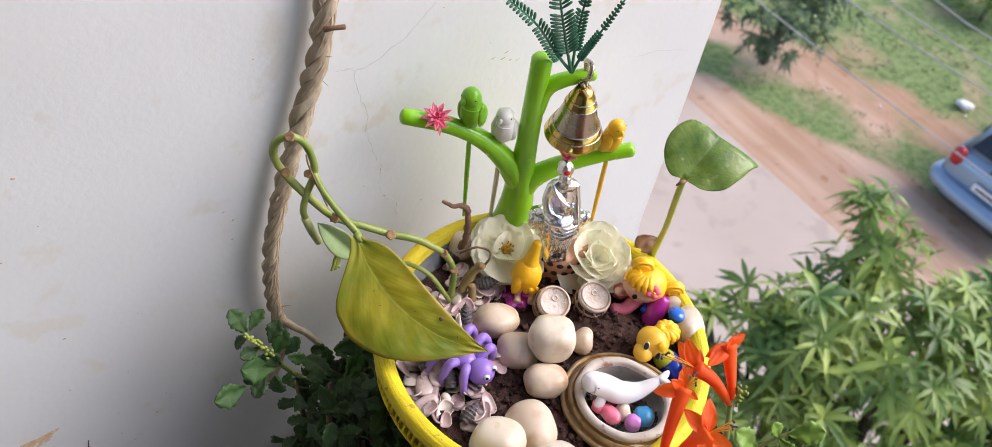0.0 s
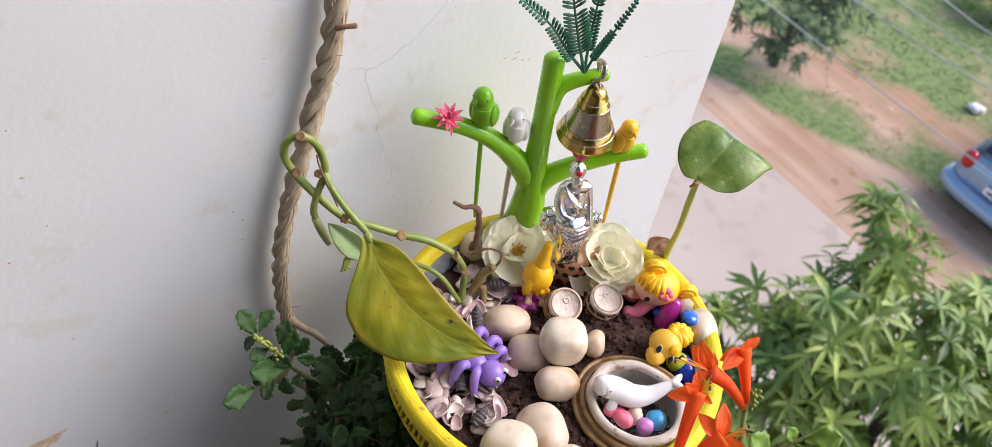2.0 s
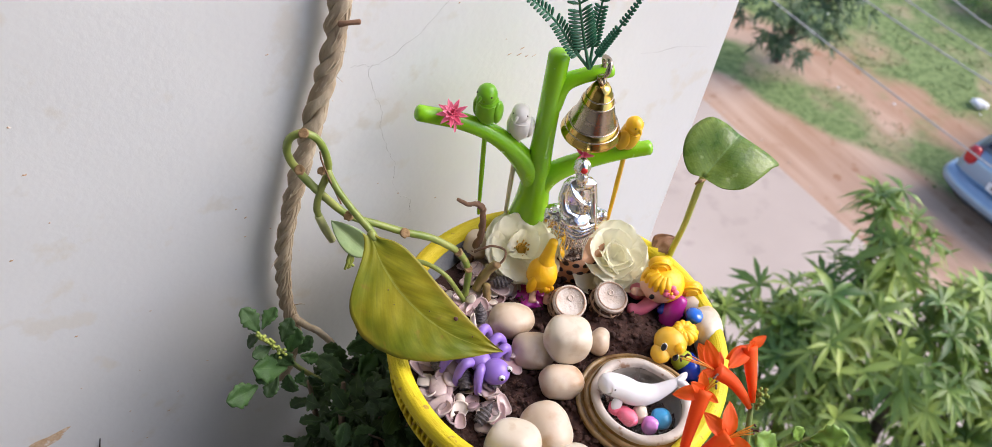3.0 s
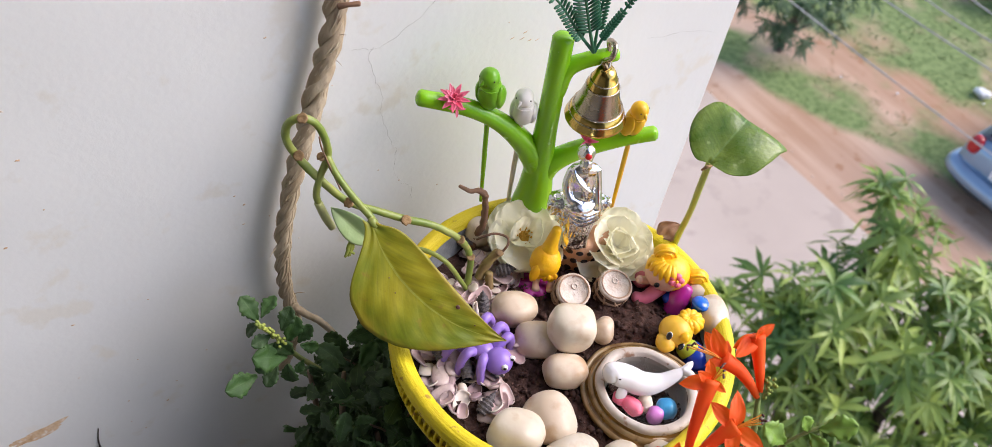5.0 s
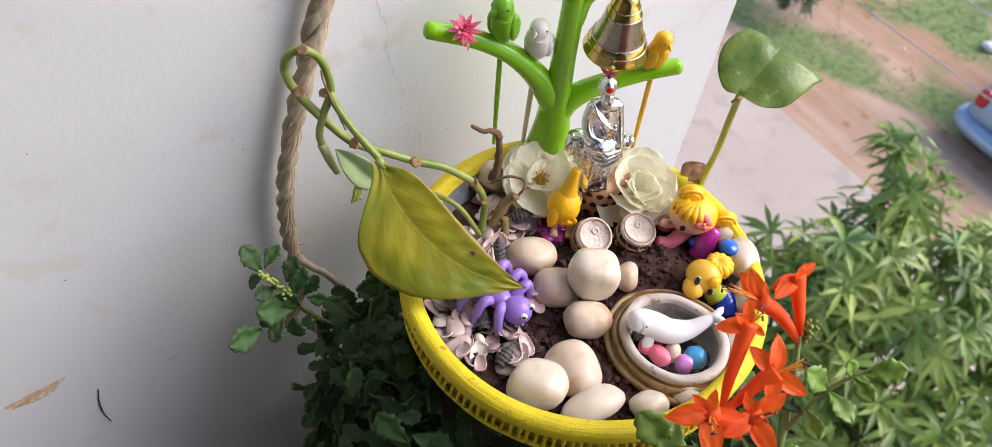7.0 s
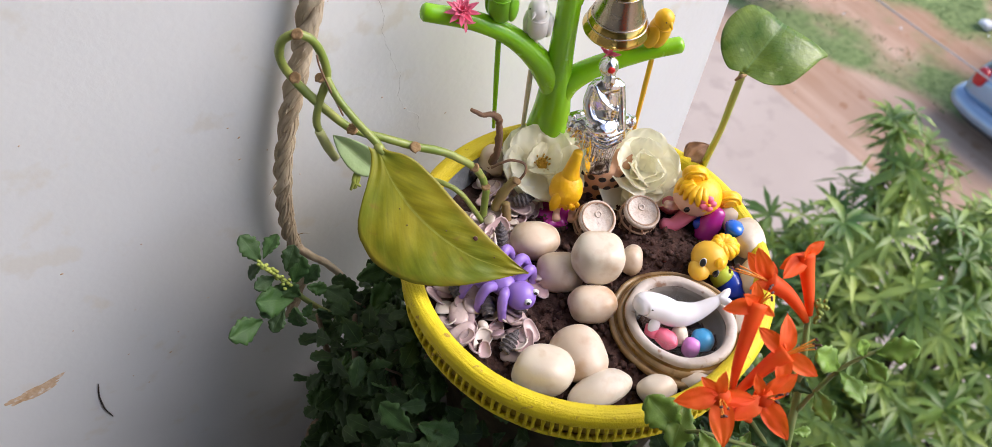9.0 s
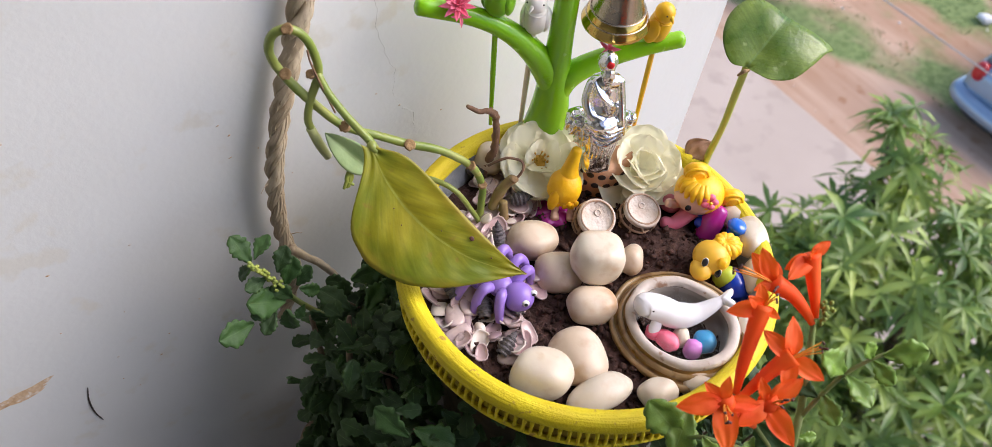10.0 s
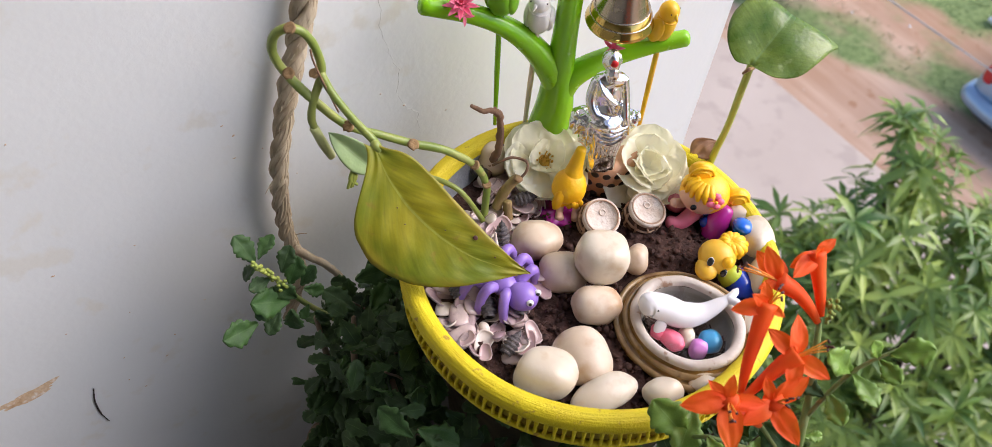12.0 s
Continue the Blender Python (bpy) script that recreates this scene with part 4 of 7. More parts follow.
part("clapper", blob(0.005, 0.005, 0.006, sub=2), BRASS_DULL, bell, m=Matrix.Translation((0, 0, -0.043)))


def frond(pts, half, n=20):
    """A plastic fern frond: a rib with a double row of small blunt leaflets."""
    path = smooth_path(pts, 10)
    bm = tube(path, [0.0013, 0.0010, 0.0006], segs=6, step=1)
    for k in range(n):
        t = 0.27 + 0.72 * k / n
        i = min(len(path) - 2, int(t * (len(path) - 1)))
        p, way = path[i], (path[i + 1] - path[i]).normalized()
        side = way.cross(TO_EYE).normalized()
        grow = half * (0.55 + 0.6 * math.sin(math.pi * min(1, t * 0.9 + 0.1)))
        for s in (-1, 1):
            tip = p + side * s * grow + way * grow * 0.45 + TO_EYE * 0.001
            add(bm, tube([p, p.lerp(tip, 0.6), tip], [0.0006, 0.0013, 0.0008], segs=5, step=1))
    return bm


fern_at = Vector((0.0578, 0.0943, 0.1605))
fern = thing("plastic_fern_sprig", "dark green plastic fern sprig stuck into the toy tree", "artificial plant", Matrix.Translation(fern_at))
for pts, half in (
    (((0.0580, 0.0942, 0.1594), (0.0445, 0.0985, 0.1764), (0.0261, 0.1041, 0.2023), (0.0000, 0.1111, 0.2267)), 0.0050),
    (((0.0580, 0.0942, 0.1594), (0.0494, 0.0951, 0.1827), (0.0389, 0.0957, 0.2131), (0.0286, 0.0973, 0.2473)), 0.0075),
    (((0.0580, 0.0942, 0.1594), (0.0583, 0.0963, 0.1820), (0.0610, 0.0995, 0.2077), (0.0639, 0.1003, 0.2333)), 0.0042),
    (((0.0584, 0.0940, 0.1594), (0.0641, 0.0936, 0.1725), (0.0756, 0.0924, 0.1904), (0.0899, 0.0900, 0.2168)), 0.0026),
):
    part("frond", frond([Vector(p) - fern_at for p in pts], half), FERN, fern)


def little_flower(p, way, size, rows, label):
    """A small pointed artificial flower."""
    bm = bmesh.new()
    for ring, (n, tilt, l) in enumerate(rows):
        for k in range(n):
            m = pose(0, 0, 0, 0, 0, 360 * k / n + ring * 20) @ pose(0, 0, 0, 0, -tilt, 0)
            add(bm, leaf(size * l, size * 0.32, "lance", 6, 2, 0.4, 0.05, 0, 0, 0.0004), m)
    add(bm, blob(size * 0.12, size * 0.12, size * 0.14, sub=1))
    tagged(link("pink_flower", bm, PINK, m=rise(p, way)), label, "artificial flower")


little_flower((-0.0270, 0.1330, 0.1170), (-0.3, -0.3, 0.9), 0.0125, ((9, 15, 1.0), (8, 45, 0.8), (6, 70, 0.6)), "small pink plastic flower on the toy tree branch")
little_flower((0.0578, 0.0780, 0.0897), (-0.3, -0.5, 0.7), 0.0085, ((5, 20, 1.0), (4, 55, 0.7)), "tiny pink flower lying on the silver statuette")
little_flower((-0.0259, 0.1303, 0.1103), (-0.3, -0.6, 0.5), 0.0070, ((4, 15, 1.0),), "loose pink petals hanging on the toy tree branch")

# ---- the statuette on its terracotta stand ----
stand = thing("terracotta_stand", "small round terracotta stand pierced with dark dots", "stand", pose(*(0.0521, 0.0479, -0.0300), rz=FACE) @ Matrix.Translation((0, 0.0235, 0)))
part("body", lathe([(0.0, 0.0), (0.020, 0.0), (0.0235, 0.004), (0.0235, 0.031), (0.0215, 0.034), (0.0, 0.034)], 40), TERRACOTTA, stand)
for k in range(9):
    a = radians(-90 + (k - 4) * 21)
    for j, zz in enumerate((0.0065, 0.0160, 0.0255)):
        m = Matrix.Translation((0.0234 * math.cos(a + j * 0.15), 0.0234 * math.sin(a + j * 0.15), zz)) @ Matrix.Rotation(a + j * 0.15, 4, "Z")
        part("dot", blob(0.0006, 0.0031, 0.0028, sub=2), BLACK_DOT, stand, m=m)


def statuette():
    """A seated draped figure on a rock, as one plain cast shape."""
    bm = blob(0.0105, 0.0090, 0.0125, 0.25, 2.2, 4.0, 0.55)
    bmesh.ops.translate(bm, verts=bm.verts, vec=(0, 0, 0.0115))
    robe = lathe([(0.0, 0.016), (0.0085, 0.017), (0.0105, 0.024), (0.0135, 0.033), (0.0145, 0.043), (0.0125, 0.049), (0.0, 0.050)], 72, 0.78)
    for v in robe.verts:
        a = math.atan2(v.co.y, v.co.x)
        k = 1 + 0.09 * math.sin(a * 9 + 4 * noise.noise((a, v.co.z * 70, 2)))
        v.co.x *= k
        v.co.y *= k
    add(bm, robe)
    for c, r, seed in (((-0.0148, 0.004, 0.0410), (0.0080, 0.0085, 0.0090), 1), ((-0.0095, 0.002, 0.0310), (0.0070, 0.0080, 0.0085), 2), ((0.0140, 0.003, 0.0410), (0.0075, 0.0075, 0.0070), 3), ((0.0205, 0.000, 0.0450), (0.0042, 0.0045, 0.0035), 4), ((0.0090, 0.003, 0.0290), (0.0070, 0.0075, 0.0090), 5)):
        add(bm, blob(*r, 0.45, 2.6, seed * 3.1, 0.75), Matrix.Translation(c))
    add(bm, blob(0.0125, 0.0120, 0.0066, 0.1, 2, 3), Matrix.Translation((-0.001, -0.0055, 0.0500)))
    add(bm, blob(0.0106, 0.0082, 0.0190, 0.06, 2, 5), Matrix.Translation((0, 0.0005, 0.0650)))
    add(bm, blob(0.0112, 0.0066, 0.0066, 0.05, 2, 6), Matrix.Translation((0, 0.0005, 0.0785)))
    add(bm, tube([(-0.0090, 0, 0.0790), (-0.0118, -0.002, 0.0660), (-0.0095, -0.0070, 0.0570), (-0.0015, -0.0105, 0.0530), (0.0060, -0.0125, 0.0490)], [0.0034, 0.0036, 0.0034, 0.0030, 0.0018], segs=12))
    add(bm, tube([(0.0090, 0, 0.0790), (0.0108, -0.003, 0.0650), (0.0118, -0.0085, 0.0520), (0.0130, -0.0115, 0.0400)], [0.0036, 0.0034, 0.0030, 0.0018], segs=12))
    add(bm, tube([(0, 0, 0.0800), (0, -0.001, 0.0880)], [0.0042, 0.0040], segs=12, step=2))
    add(bm, blob(0.0052, 0.0056, 0.0078, 0.05, 3, 1), Matrix.Translation((0, -0.0008, 0.0935)))
    add(bm, blob(0.0067, 0.0062, 0.0074, 0.08, 4, 2), Matrix.Translation((0, 0.0012, 0.0940)))
    add(bm, blob(0.0042, 0.0030, 0.0058, 0.15, 4, 3), Matrix.Translation((0, -0.0048, 0.0870)))
    add(bm, blob(0.0104, 0.0090, 0.0105, 0.08, 2, 8), Matrix.Translation((0, -0.0015, 0.0560)))
    for k in range(4):
        add(bm, tube([(-0.0085 + 0.0025 * k, -0.0030, 0.0815 - 0.001 * k), (-0.0045 + 0.0018 * k, -0.0078, 0.0730 - 0.0022 * k), (0.0035, -0.0086, 0.0650 - 0.0028 * k), (0.0090, -0.0060, 0.0600 - 0.0020 * k)], [0.0010, 0.0018, 0.0020, 0.0010], segs=8))
    for k in range(4):
        add(bm, tube([(-0.0130, -0.0095, 0.0520 - 0.0040 * k), (0.0, -0.0165 + 0.001 * k, 0.0480 - 0.0050 * k), (0.0125, -0.0120, 0.0470 - 0.0030 * k)], [0.0008, 0.0017, 0.0009], segs=8))
    for k in range(6):
        x = -0.0100 + 0.0040 * k
        add(bm, tube([(x, -0.0125, 0.0450), (x * 0.85 + 0.001, -0.0105, 0.0330), (x * 0.75, -0.0085, 0.0170)], [0.0012, 0.0018, 0.0012], segs=8))
    return bm


seat = pose(0.0472, 0.0555, 0.0038, rz=FACE + 6) @ pose(0, 0, 0, -2, -4, 0)
st = link("statuette", statuette(), SILVER, m=seat)
fuse = st.modifiers.new("fuse", "REMESH")
fuse.mode, fuse.voxel_size, fuse.use_smooth_shade = "VOXEL", 0.0006, True
tagged(st, "silver-plated seated statuette on a terracotta stand", "statuette")
tagged(link("red_dot", blob(0.0026, 0.0012, 0.0026, sub=2), RED, m=seat @ Matrix.Translation((0, -0.0064, 0.0965))), "red powder mark on the silver statuette", "mark")


# ---- artificial cream flowers ----
def petal(l, w, cup, seed):
    bm = leaf(l, w, "petal", 14, 8, 0.0, 0.0, 0.09, 0, 0.0, seed)
    for v in bm.verts:
        t = v.co.x / l
        v.co.z += cup * l * (t - 0.25) ** 2 * 0.45 + 0.35 * v.co.y ** 2 / w
    return bm


def cream_flower(p, way, rings, stamens, label):
    ob = thing("cream_flower", label, "artificial flower", rise(p, way))
    for r, (n, l, w, tilt, cup) in enumerate(rings):
        for k in range(n):
            m = pose(0, 0, 0.0012 * r, 0, 0, 360 * (k + 0.5 * (r % 2)) / n + rnd.uniform(-14, 14)) @ pose(0.001, 0, 0, rnd.uniform(-14, 14), -tilt + rnd.uniform(-11, 11), 0)
            part("petal", petal(l * rnd.uniform(0.86, 1.10), w * rnd.uniform(0.88, 1.12), cup, r * 7 + k), PETAL, ob, m=m)
    if stamens:
        bm = blob(0.0055, 0.0055, 0.003, 0.2, 4, 2, sub=2)
        for k in range(26):
            a, r = rnd.uniform(0, 6.28), 0.006 * math.sqrt(rnd.random())
            q = Vector((r * math.cos(a), r * math.sin(a), 0))
            add(bm, tube([q, q * 1.3 + Vector((0, 0, 0.0045))], [0.0004, 0.0007], segs=5, step=1))
        part("stamens", bm, STAMEN, ob, "ochre centre", m=Matrix.Translation((0, 0, 0.0035)))


cream_flower((0.0218, 0.0868, -0.0090), (-0.12, -0.42, 0.88), ((6, 0.035, 0.040, 6, 0.4), (5, 0.031, 0.037, 24, 0.5), (3, 0.020, 0.026, 44, 0.6)), True, "cream fabric flower with an ochre centre, open")
cream_flower((0.0840, 0.0440, -0.0090), (-0.22, -0.40, 0.88), ((7, 0.034, 0.036, 4, 0.3), (6, 0.030, 0.034, 17, 0.4), (5, 0.026, 0.031, 30, 0.5), (4, 0.021, 0.027, 42, 0.8), (4, 0.015, 0.022, 52, 1.1)), False, "full double cream fabric flower")


# ---- two little casks ----
def cask(p, way, label):
    ob = thing("toy_cask", label, "toy cask", rise(p, way))
    part("body", lathe([(0.0, -0.020), (0.0105, -0.020), (0.0130, -0.014), (0.0138, -0.009), (0.0128, -0.003), (0.0120, 0.0)], 32), CASK, ob)
    for z, r in ((-0.015, 0.0132), (-0.007, 0.0139)):
        part("band", tube([(r * math.cos(a * math.pi / 12), r * math.sin(a * math.pi / 12), z) for a in range(25)], 0.0010, segs=6, step=1), CASK_BAND, ob)
    for k in range(9):
        a = 2 * math.pi * k / 9
        part("stave", tube([(0.0128 * math.cos(a), 0.0128 * math.sin(a), -0.017), (0.0142 * math.cos(a + 0.2), 0.0142 * math.sin(a + 0.2), -0.010), (0.0132 * math.cos(a), 0.0132 * math.sin(a), -0.003)], 0.0009, segs=5, step=3), CASK_BAND, ob)
    lid = part("lid", lathe([(0.0, 0.0022), (0.0105, 0.0020), (0.0112, 0.0030), (0.0128, 0.0032), (0.0137, 0.0018), (0.0137, -0.001), (0.0125, -0.0018), (0.0, -0.0018)], 40), LID, ob, "whitewashed round lid with a worn rim")
    part("ring", tube([(0.0118 * math.cos(a * math.pi / 12), 0.0118 * math.sin(a * math.pi / 12), 0.0031) for a in range(25)], 0.0007, segs=6, step=1), CASK_BAND, lid)
    part("knob", tube([(0.0022 * math.cos(a * math.pi / 8) + 0.001, 0.0022 * math.sin(a * math.pi / 8) + 0.003, 0.0024) for a in range(17)], 0.0006, segs=5, step=1), LID, lid)


cask((0.0276, 0.0239, -0.0100), (-0.15, -0.42, 0.9), "small dark clay cask with a whitewashed lid, tilted on the soil")
cask((0.0605, 0.0126, -0.0100), (0.0, -0.25, 0.95), "small dark clay cask with bands and a whitewashed lid")

# ---- glazed jar with water ----
jar = thing("glazed_jar", "brown-glazed stoneware jar with chipped white rim, full of water", "jar", pose(*(0.0215, -0.0737, -0.0060), rz=FACE) @ pose(0, 0, 0, 6, -6, -48) @ Matrix.Translation((0, 0, -0.037)))
part("body", lathe([(0.0, 0.0), (0.030, 0.0), (0.040, 0.008), (0.0470, 0.018), (0.0500, 0.0235), (0.0497, 0.0258), (0.0478, 0.0268), (0.0455, 0.0262), (0.0440, 0.0268), (0.0436, 0.0292), (0.0428, 0.0302), (0.0404, 0.0303), (0.0392, 0.0312), (0.0385, 0.0327)], 80, 0.84, 0.014), GLAZE, jar)
part("ridge", lathe([(0.0462, 0.0262), (0.0470, 0.0278), (0.0490, 0.0276), (0.0503, 0.0262), (0.0500, 0.0245)], 80, 0.84, 0.014), GLAZE_TAN, jar, "worn tan ridge round the shoulder")
part("ridge", lathe([(0.0400, 0.0302), (0.0408, 0.0318), (0.0424, 0.0314), (0.0438, 0.0300), (0.0438, 0.0285)], 80, 0.84, 0.014), GLAZE_TAN, jar, "worn tan ridge below the rim")
part("rim", lathe([(0.0385, 0.0327), (0.0386, 0.0355), (0.0372, 0.0370), (0.0335, 0.0371), (0.0320, 0.0362), (0.0312, 0.0330)], 80, 0.84, 0.035), STONEWARE, jar, "chipped unglazed white rim")
part("inside", lathe([(0.0312, 0.0330), (0.0308, 0.026), (0.0300, 0.012), (0.026, 0.006), (0.0, 0.005)], 80, 0.84, 0.01), JAR_INSIDE, jar)
water = part("water", lathe([(0.0, 0.0285), (0.015, 0.0285), (0.0305, 0.0286)], 64, 0.84), WATER, jar, "clear still water")
water.visible_shadow = False

dol = thing("toy_dolphin", "glossy white toy dolphin floating in the water jar", "toy dolphin", pose(*(0.0228, -0.0660, -0.0060), rz=FACE))
part("body", tube([(-0.0250, -0.002, 0.0045), (-0.0205, 0.000, 0.0045), (-0.0110, 0.000, 0.001), (0.001, -0.002, -0.003), (0.014, -0.001, -0.001), (0.0265, 0.003, 0.006), (0.0300, 0.005, 0.0085)], [0.0066, 0.0082, 0.0090, 0.0093, 0.0085, 0.0058, 0.0034, 0.0026], segs=20, step=8), DOLPHIN, dol)
for s in (-1, 1):
    part("fluke", tube([(0.0295, 0.004, 0.008), (0.0340, 0.004 + s * 0.004, 0.0100), (0.0360, 0.004 + s * 0.0065, 0.0105)], [0.0030, 0.0026, 0.0010], segs=10, step=4), DOLPHIN, dol)
part("flipper", blob(0.0042, 0.0024, 0.0062, 0.05, 2, 1), DOLPHIN, dol, m=pose(-0.0135, -0.0092, -0.0065, -25, 10, 0))
part("eye", blob(0.0010, 0.0007, 0.0010, sub=2), EYE_BLACK, dol, "black painted eye", m=Matrix.Translation((-0.0175, -0.0068, 0.0075)))

for p, r, c, label in (
    ((0.0105, -0.0757, -0.0180), (0.0085, 0.0055, 0.005), PINK, "pink painted pebble under water"),
    ((0.0063, -0.0666, -0.0180), (0.0055, 0.0045, 0.004), PINK, "small pink painted pebble under water"),
    ((0.0205, -0.0783, -0.0180), (0.0056, 0.0058, 0.006), PEBBLE_WHITE, "white pebble under water"),
    ((0.0215, -0.0889, -0.0180), (0.0062, 0.0050, 0.006), VIOLET_STONE, "purple glass pebble under water"),
    ((0.0324, -0.0887, -0.0180), (0.0080, 0.0070, 0.006), BLUE_STONE, "bright blue pebble under water"),
):
    tagged(link("coloured_pebble", blob(*r, 0.15, 1.5, r[0] * 900, 0.92), c, m=pose(*p, rz=FACE - 35 if c is PINK else FACE)), label, "pebble", "coloured pebbles in the water jar")

# ---- toys on the soil ----
ant = thing("toy_ant", "purple plastic toy ant with round white eyes, among the shells", "toy", pose(*(-0.0634, 0.0044, -0.0140), rz=FACE))
part("head", blob(0.0105, 0.0100, 0.0095, 0.05, 2, 1), PURPLE, ant, m=Matrix.Translation((0.0085, -0.004, 0.0045)))
part("thorax", blob(0.0085, 0.0080, 0.0070, 0.05, 2, 2), PURPLE, ant, m=Matrix.Translation((-0.003, 0.004, 0.0045)))
part("abdomen", blob(0.0115, 0.0105, 0.0090, 0.05, 2, 3), PURPLE, ant, m=Matrix.Translation((-0.014, 0.012, 0.004)))
for pts in (
    ((0.000, 0.000, 0.004), (-0.003, -0.007, 0.009), (-0.004, -0.012, 0.003), (-0.003, -0.015, -0.008)),
    ((-0.007, 0.003, 0.004), (-0.014, -0.003, 0.010), (-0.018, -0.006, 0.004), (-0.020, -0.009, -0.008)),
    ((-0.014, 0.008, 0.004), (-0.024, 0.004, 0.009), (-0.029, 0.002, 0.002), (-0.032, 0.000, -0.008)),
    ((0.006, 0.006, 0.006), (0.014, 0.012, 0.012), (0.017, 0.015, 0.004), (0.018, 0.016, -0.008)),
    ((0.000, 0.010, 0.006), (0.008, 0.020, 0.013), (0.013, 0.022, 0.006), (0.014, 0.023, -0.006)),
    ((-0.008, 0.016, 0.006), (-0.002, 0.027, 0.013), (0.002, 0.030, 0.006), (0.004, 0.032, -0.006)),
):
    part("leg", tube(pts, [0.0034, 0.0036, 0.0034, 0.0027], segs=12, step=6), PURPLE, ant)
for x, y, z in ((0.0125, -0.0118, 0.0085), (0.0175, -0.0045, 0.0098)):
    eye = part("eye", blob(0.0026, 0.0020, 0.0026, sub=2), EYE_WHITE, ant, "white painted eye", m=Matrix.Translation((x, y, z)))
    part("pupil", blob(0.0013, 0.0009, 0.0013, sub=2), EYE_BLACK, eye, m=Matrix.Translation((0.0002, -0.0016, 0.0006)))

chick = thing("toy_duckling", "yellow plastic toy duckling upended on the soil", "toy", pose(*(0.0200, 0.0535, -0.0020), rz=FACE))
part("body", blob(0.0124, 0.0118, 0.0150, 0.06, 2, 1), TOY_YELLOW, chick)
part("tail", tube([(0.001, 0.001, 0.004), (0.0020, 0.003, 0.018), (0.0040, 0.004, 0.0340)], [0.0092, 0.0054, 0.0036], segs=14, step=5), TOY_YELLOW, chick)
part("wing", blob(0.0040, 0.0035, 0.0100, 0.15, 3, 2), TOY_YELLOW, chick, m=pose(-0.0075, -0.0085, -0.005, 0, 10, 0))
for k in range(6):
    a = k * 0.5
    part("feather", blob(0.0022, 0.0016, 0.0034, 0.1, 2, k, sub=2), TOY_YELLOW, chick, m=Matrix.Translation((-0.004 + k * 0.0025, -0.0100 + 0.0008 * abs(k - 3), -0.010 + 0.002 * (k % 2))))
for x in (-0.004, 0.0075):
    part("foot", tube([(x, -0.005, -0.010), (x - 0.001, -0.008, -0.018), (x - 0.001, -0.013, -0.020)], [0.0026, 0.0026, 0.0034], segs=10, step=4), SKIN, chick, "peach-coloured foot")
bm = lathe([(0.0, -0.003), (0.012, -0.003), (0.0135, 0.0), (0.012, 0.003), (0.0, 0.004)], 48)
for v in bm.verts:
    k = 1 + 0.16 * math.cos(6 * math.atan2(v.co.y, v.co.x))
    v.co.x *= k
    v.co.y *= k
tagged(link("magenta_toy_base", bm, MAGENTA, m=pose(*(0.0130, 0.0520, -0.0260), rz=FACE)), "magenta flower-shaped toy base on the soil", "toy")


def doll():
    """A small seated doll, kept as plain shapes."""
    bm = blob(0.0150, 0.0140, 0.0130, 0.05, 2, 1)
    for f in bm.faces:
        c = f.calc_center_median()
        f.material_index = 1 if c.normalized().dot(Vector((-0.62, -0.72, -0.25)).normalized()) > 0.60 else 0
    bmesh.ops.translate(bm, verts=bm.verts, vec=(0, 0, 0.012))
    for c, r in (((-0.004, 0.005, 0.0252), (0.0080, 0.0052, 0.0066)), ((0.0195, -0.002, 0.0110), (0.0078, 0.0050, 0.0066))):
        add(bm, blob(*r, 0.12, 3, 2), Matrix.Translation(c), 0)
        for q in (0.85, 0.5):
            add(bm, tube([(c[0] + r[0] * q * math.cos(w), c[1] - r[1] * (1.02 - q * 0.5), c[2] + r[2] * q * math.sin(w)) for w in (0, 1.05, 2.1, 3.14, 4.2, 5.2)], 0.0009, segs=7), None, 0)
    for k in range(6):
        a = radians(176 + k * 19)
        add(bm, tube([(0.0060 * math.cos(a), 0.0058 * math.sin(a), 0.0240), (0.0110 * math.cos(a), 0.0104 * math.sin(a), 0.0210), (0.0138 * math.cos(a + 0.1), 0.0130 * math.sin(a + 0.1), 0.0172 - 0.0003 * k)], [0.0020, 0.0027, 0.0011], segs=10, step=4), None, 0)
    for k in range(5):
        a = k * 1.2566
        add(bm, blob(0.0026, 0.0020, 0.0022, sub=2), Matrix.Translation((0.0025 + 0.0030 * math.cos(a), -0.0125 + 0.0018 * math.sin(a), 0.0185 + 0.0024 * math.sin(a))), 2)
    add(bm, blob(0.0012, 0.0012, 0.0012, sub=1), Matrix.Translation((0.0025, -0.0148, 0.0198)), 0)
    add(bm, blob(0.0020, 0.0012, 0.0024, sub=2), Matrix.Translation((-0.0082, -0.0118, 0.0112)), 5)
    add(bm, tube([(-0.006, 0.000, 0.004), (-0.013, -0.002, 0.003), (-0.018, -0.004, 0.006)], [0.0035, 0.0030, 0.0028], segs=10), None, 1)
    add(bm, tube([(-0.002, -0.004, 0.0), (-0.012, -0.010, -0.006), (-0.019, -0.010, -0.006)], [0.0055, 0.0045, 0.0040], segs=10), None, 3)
    add(bm, blob(0.0070, 0.0065, 0.0050, 0.1, 2, 3), Matrix.Translation((-0.013, 0.004, -0.004)), 3)
    add(bm, blob(0.0095, 0.0055, 0.0055), Matrix.Translation((0.008, -0.012, -0.002)), 4)
    return bm


tagged(link("toy_doll", doll(), [TOY_YELLOW, SKIN, PINK, TOY_PINK, BLUE, EYE_BLACK], m=pose(*(0.0993, -0.0012, -0.0120), rz=FACE) @ Matrix.Diagonal((1.2, 1.2, 1.15, 1))), "small plastic doll with yellow bunched hair and pink clothes", "doll")


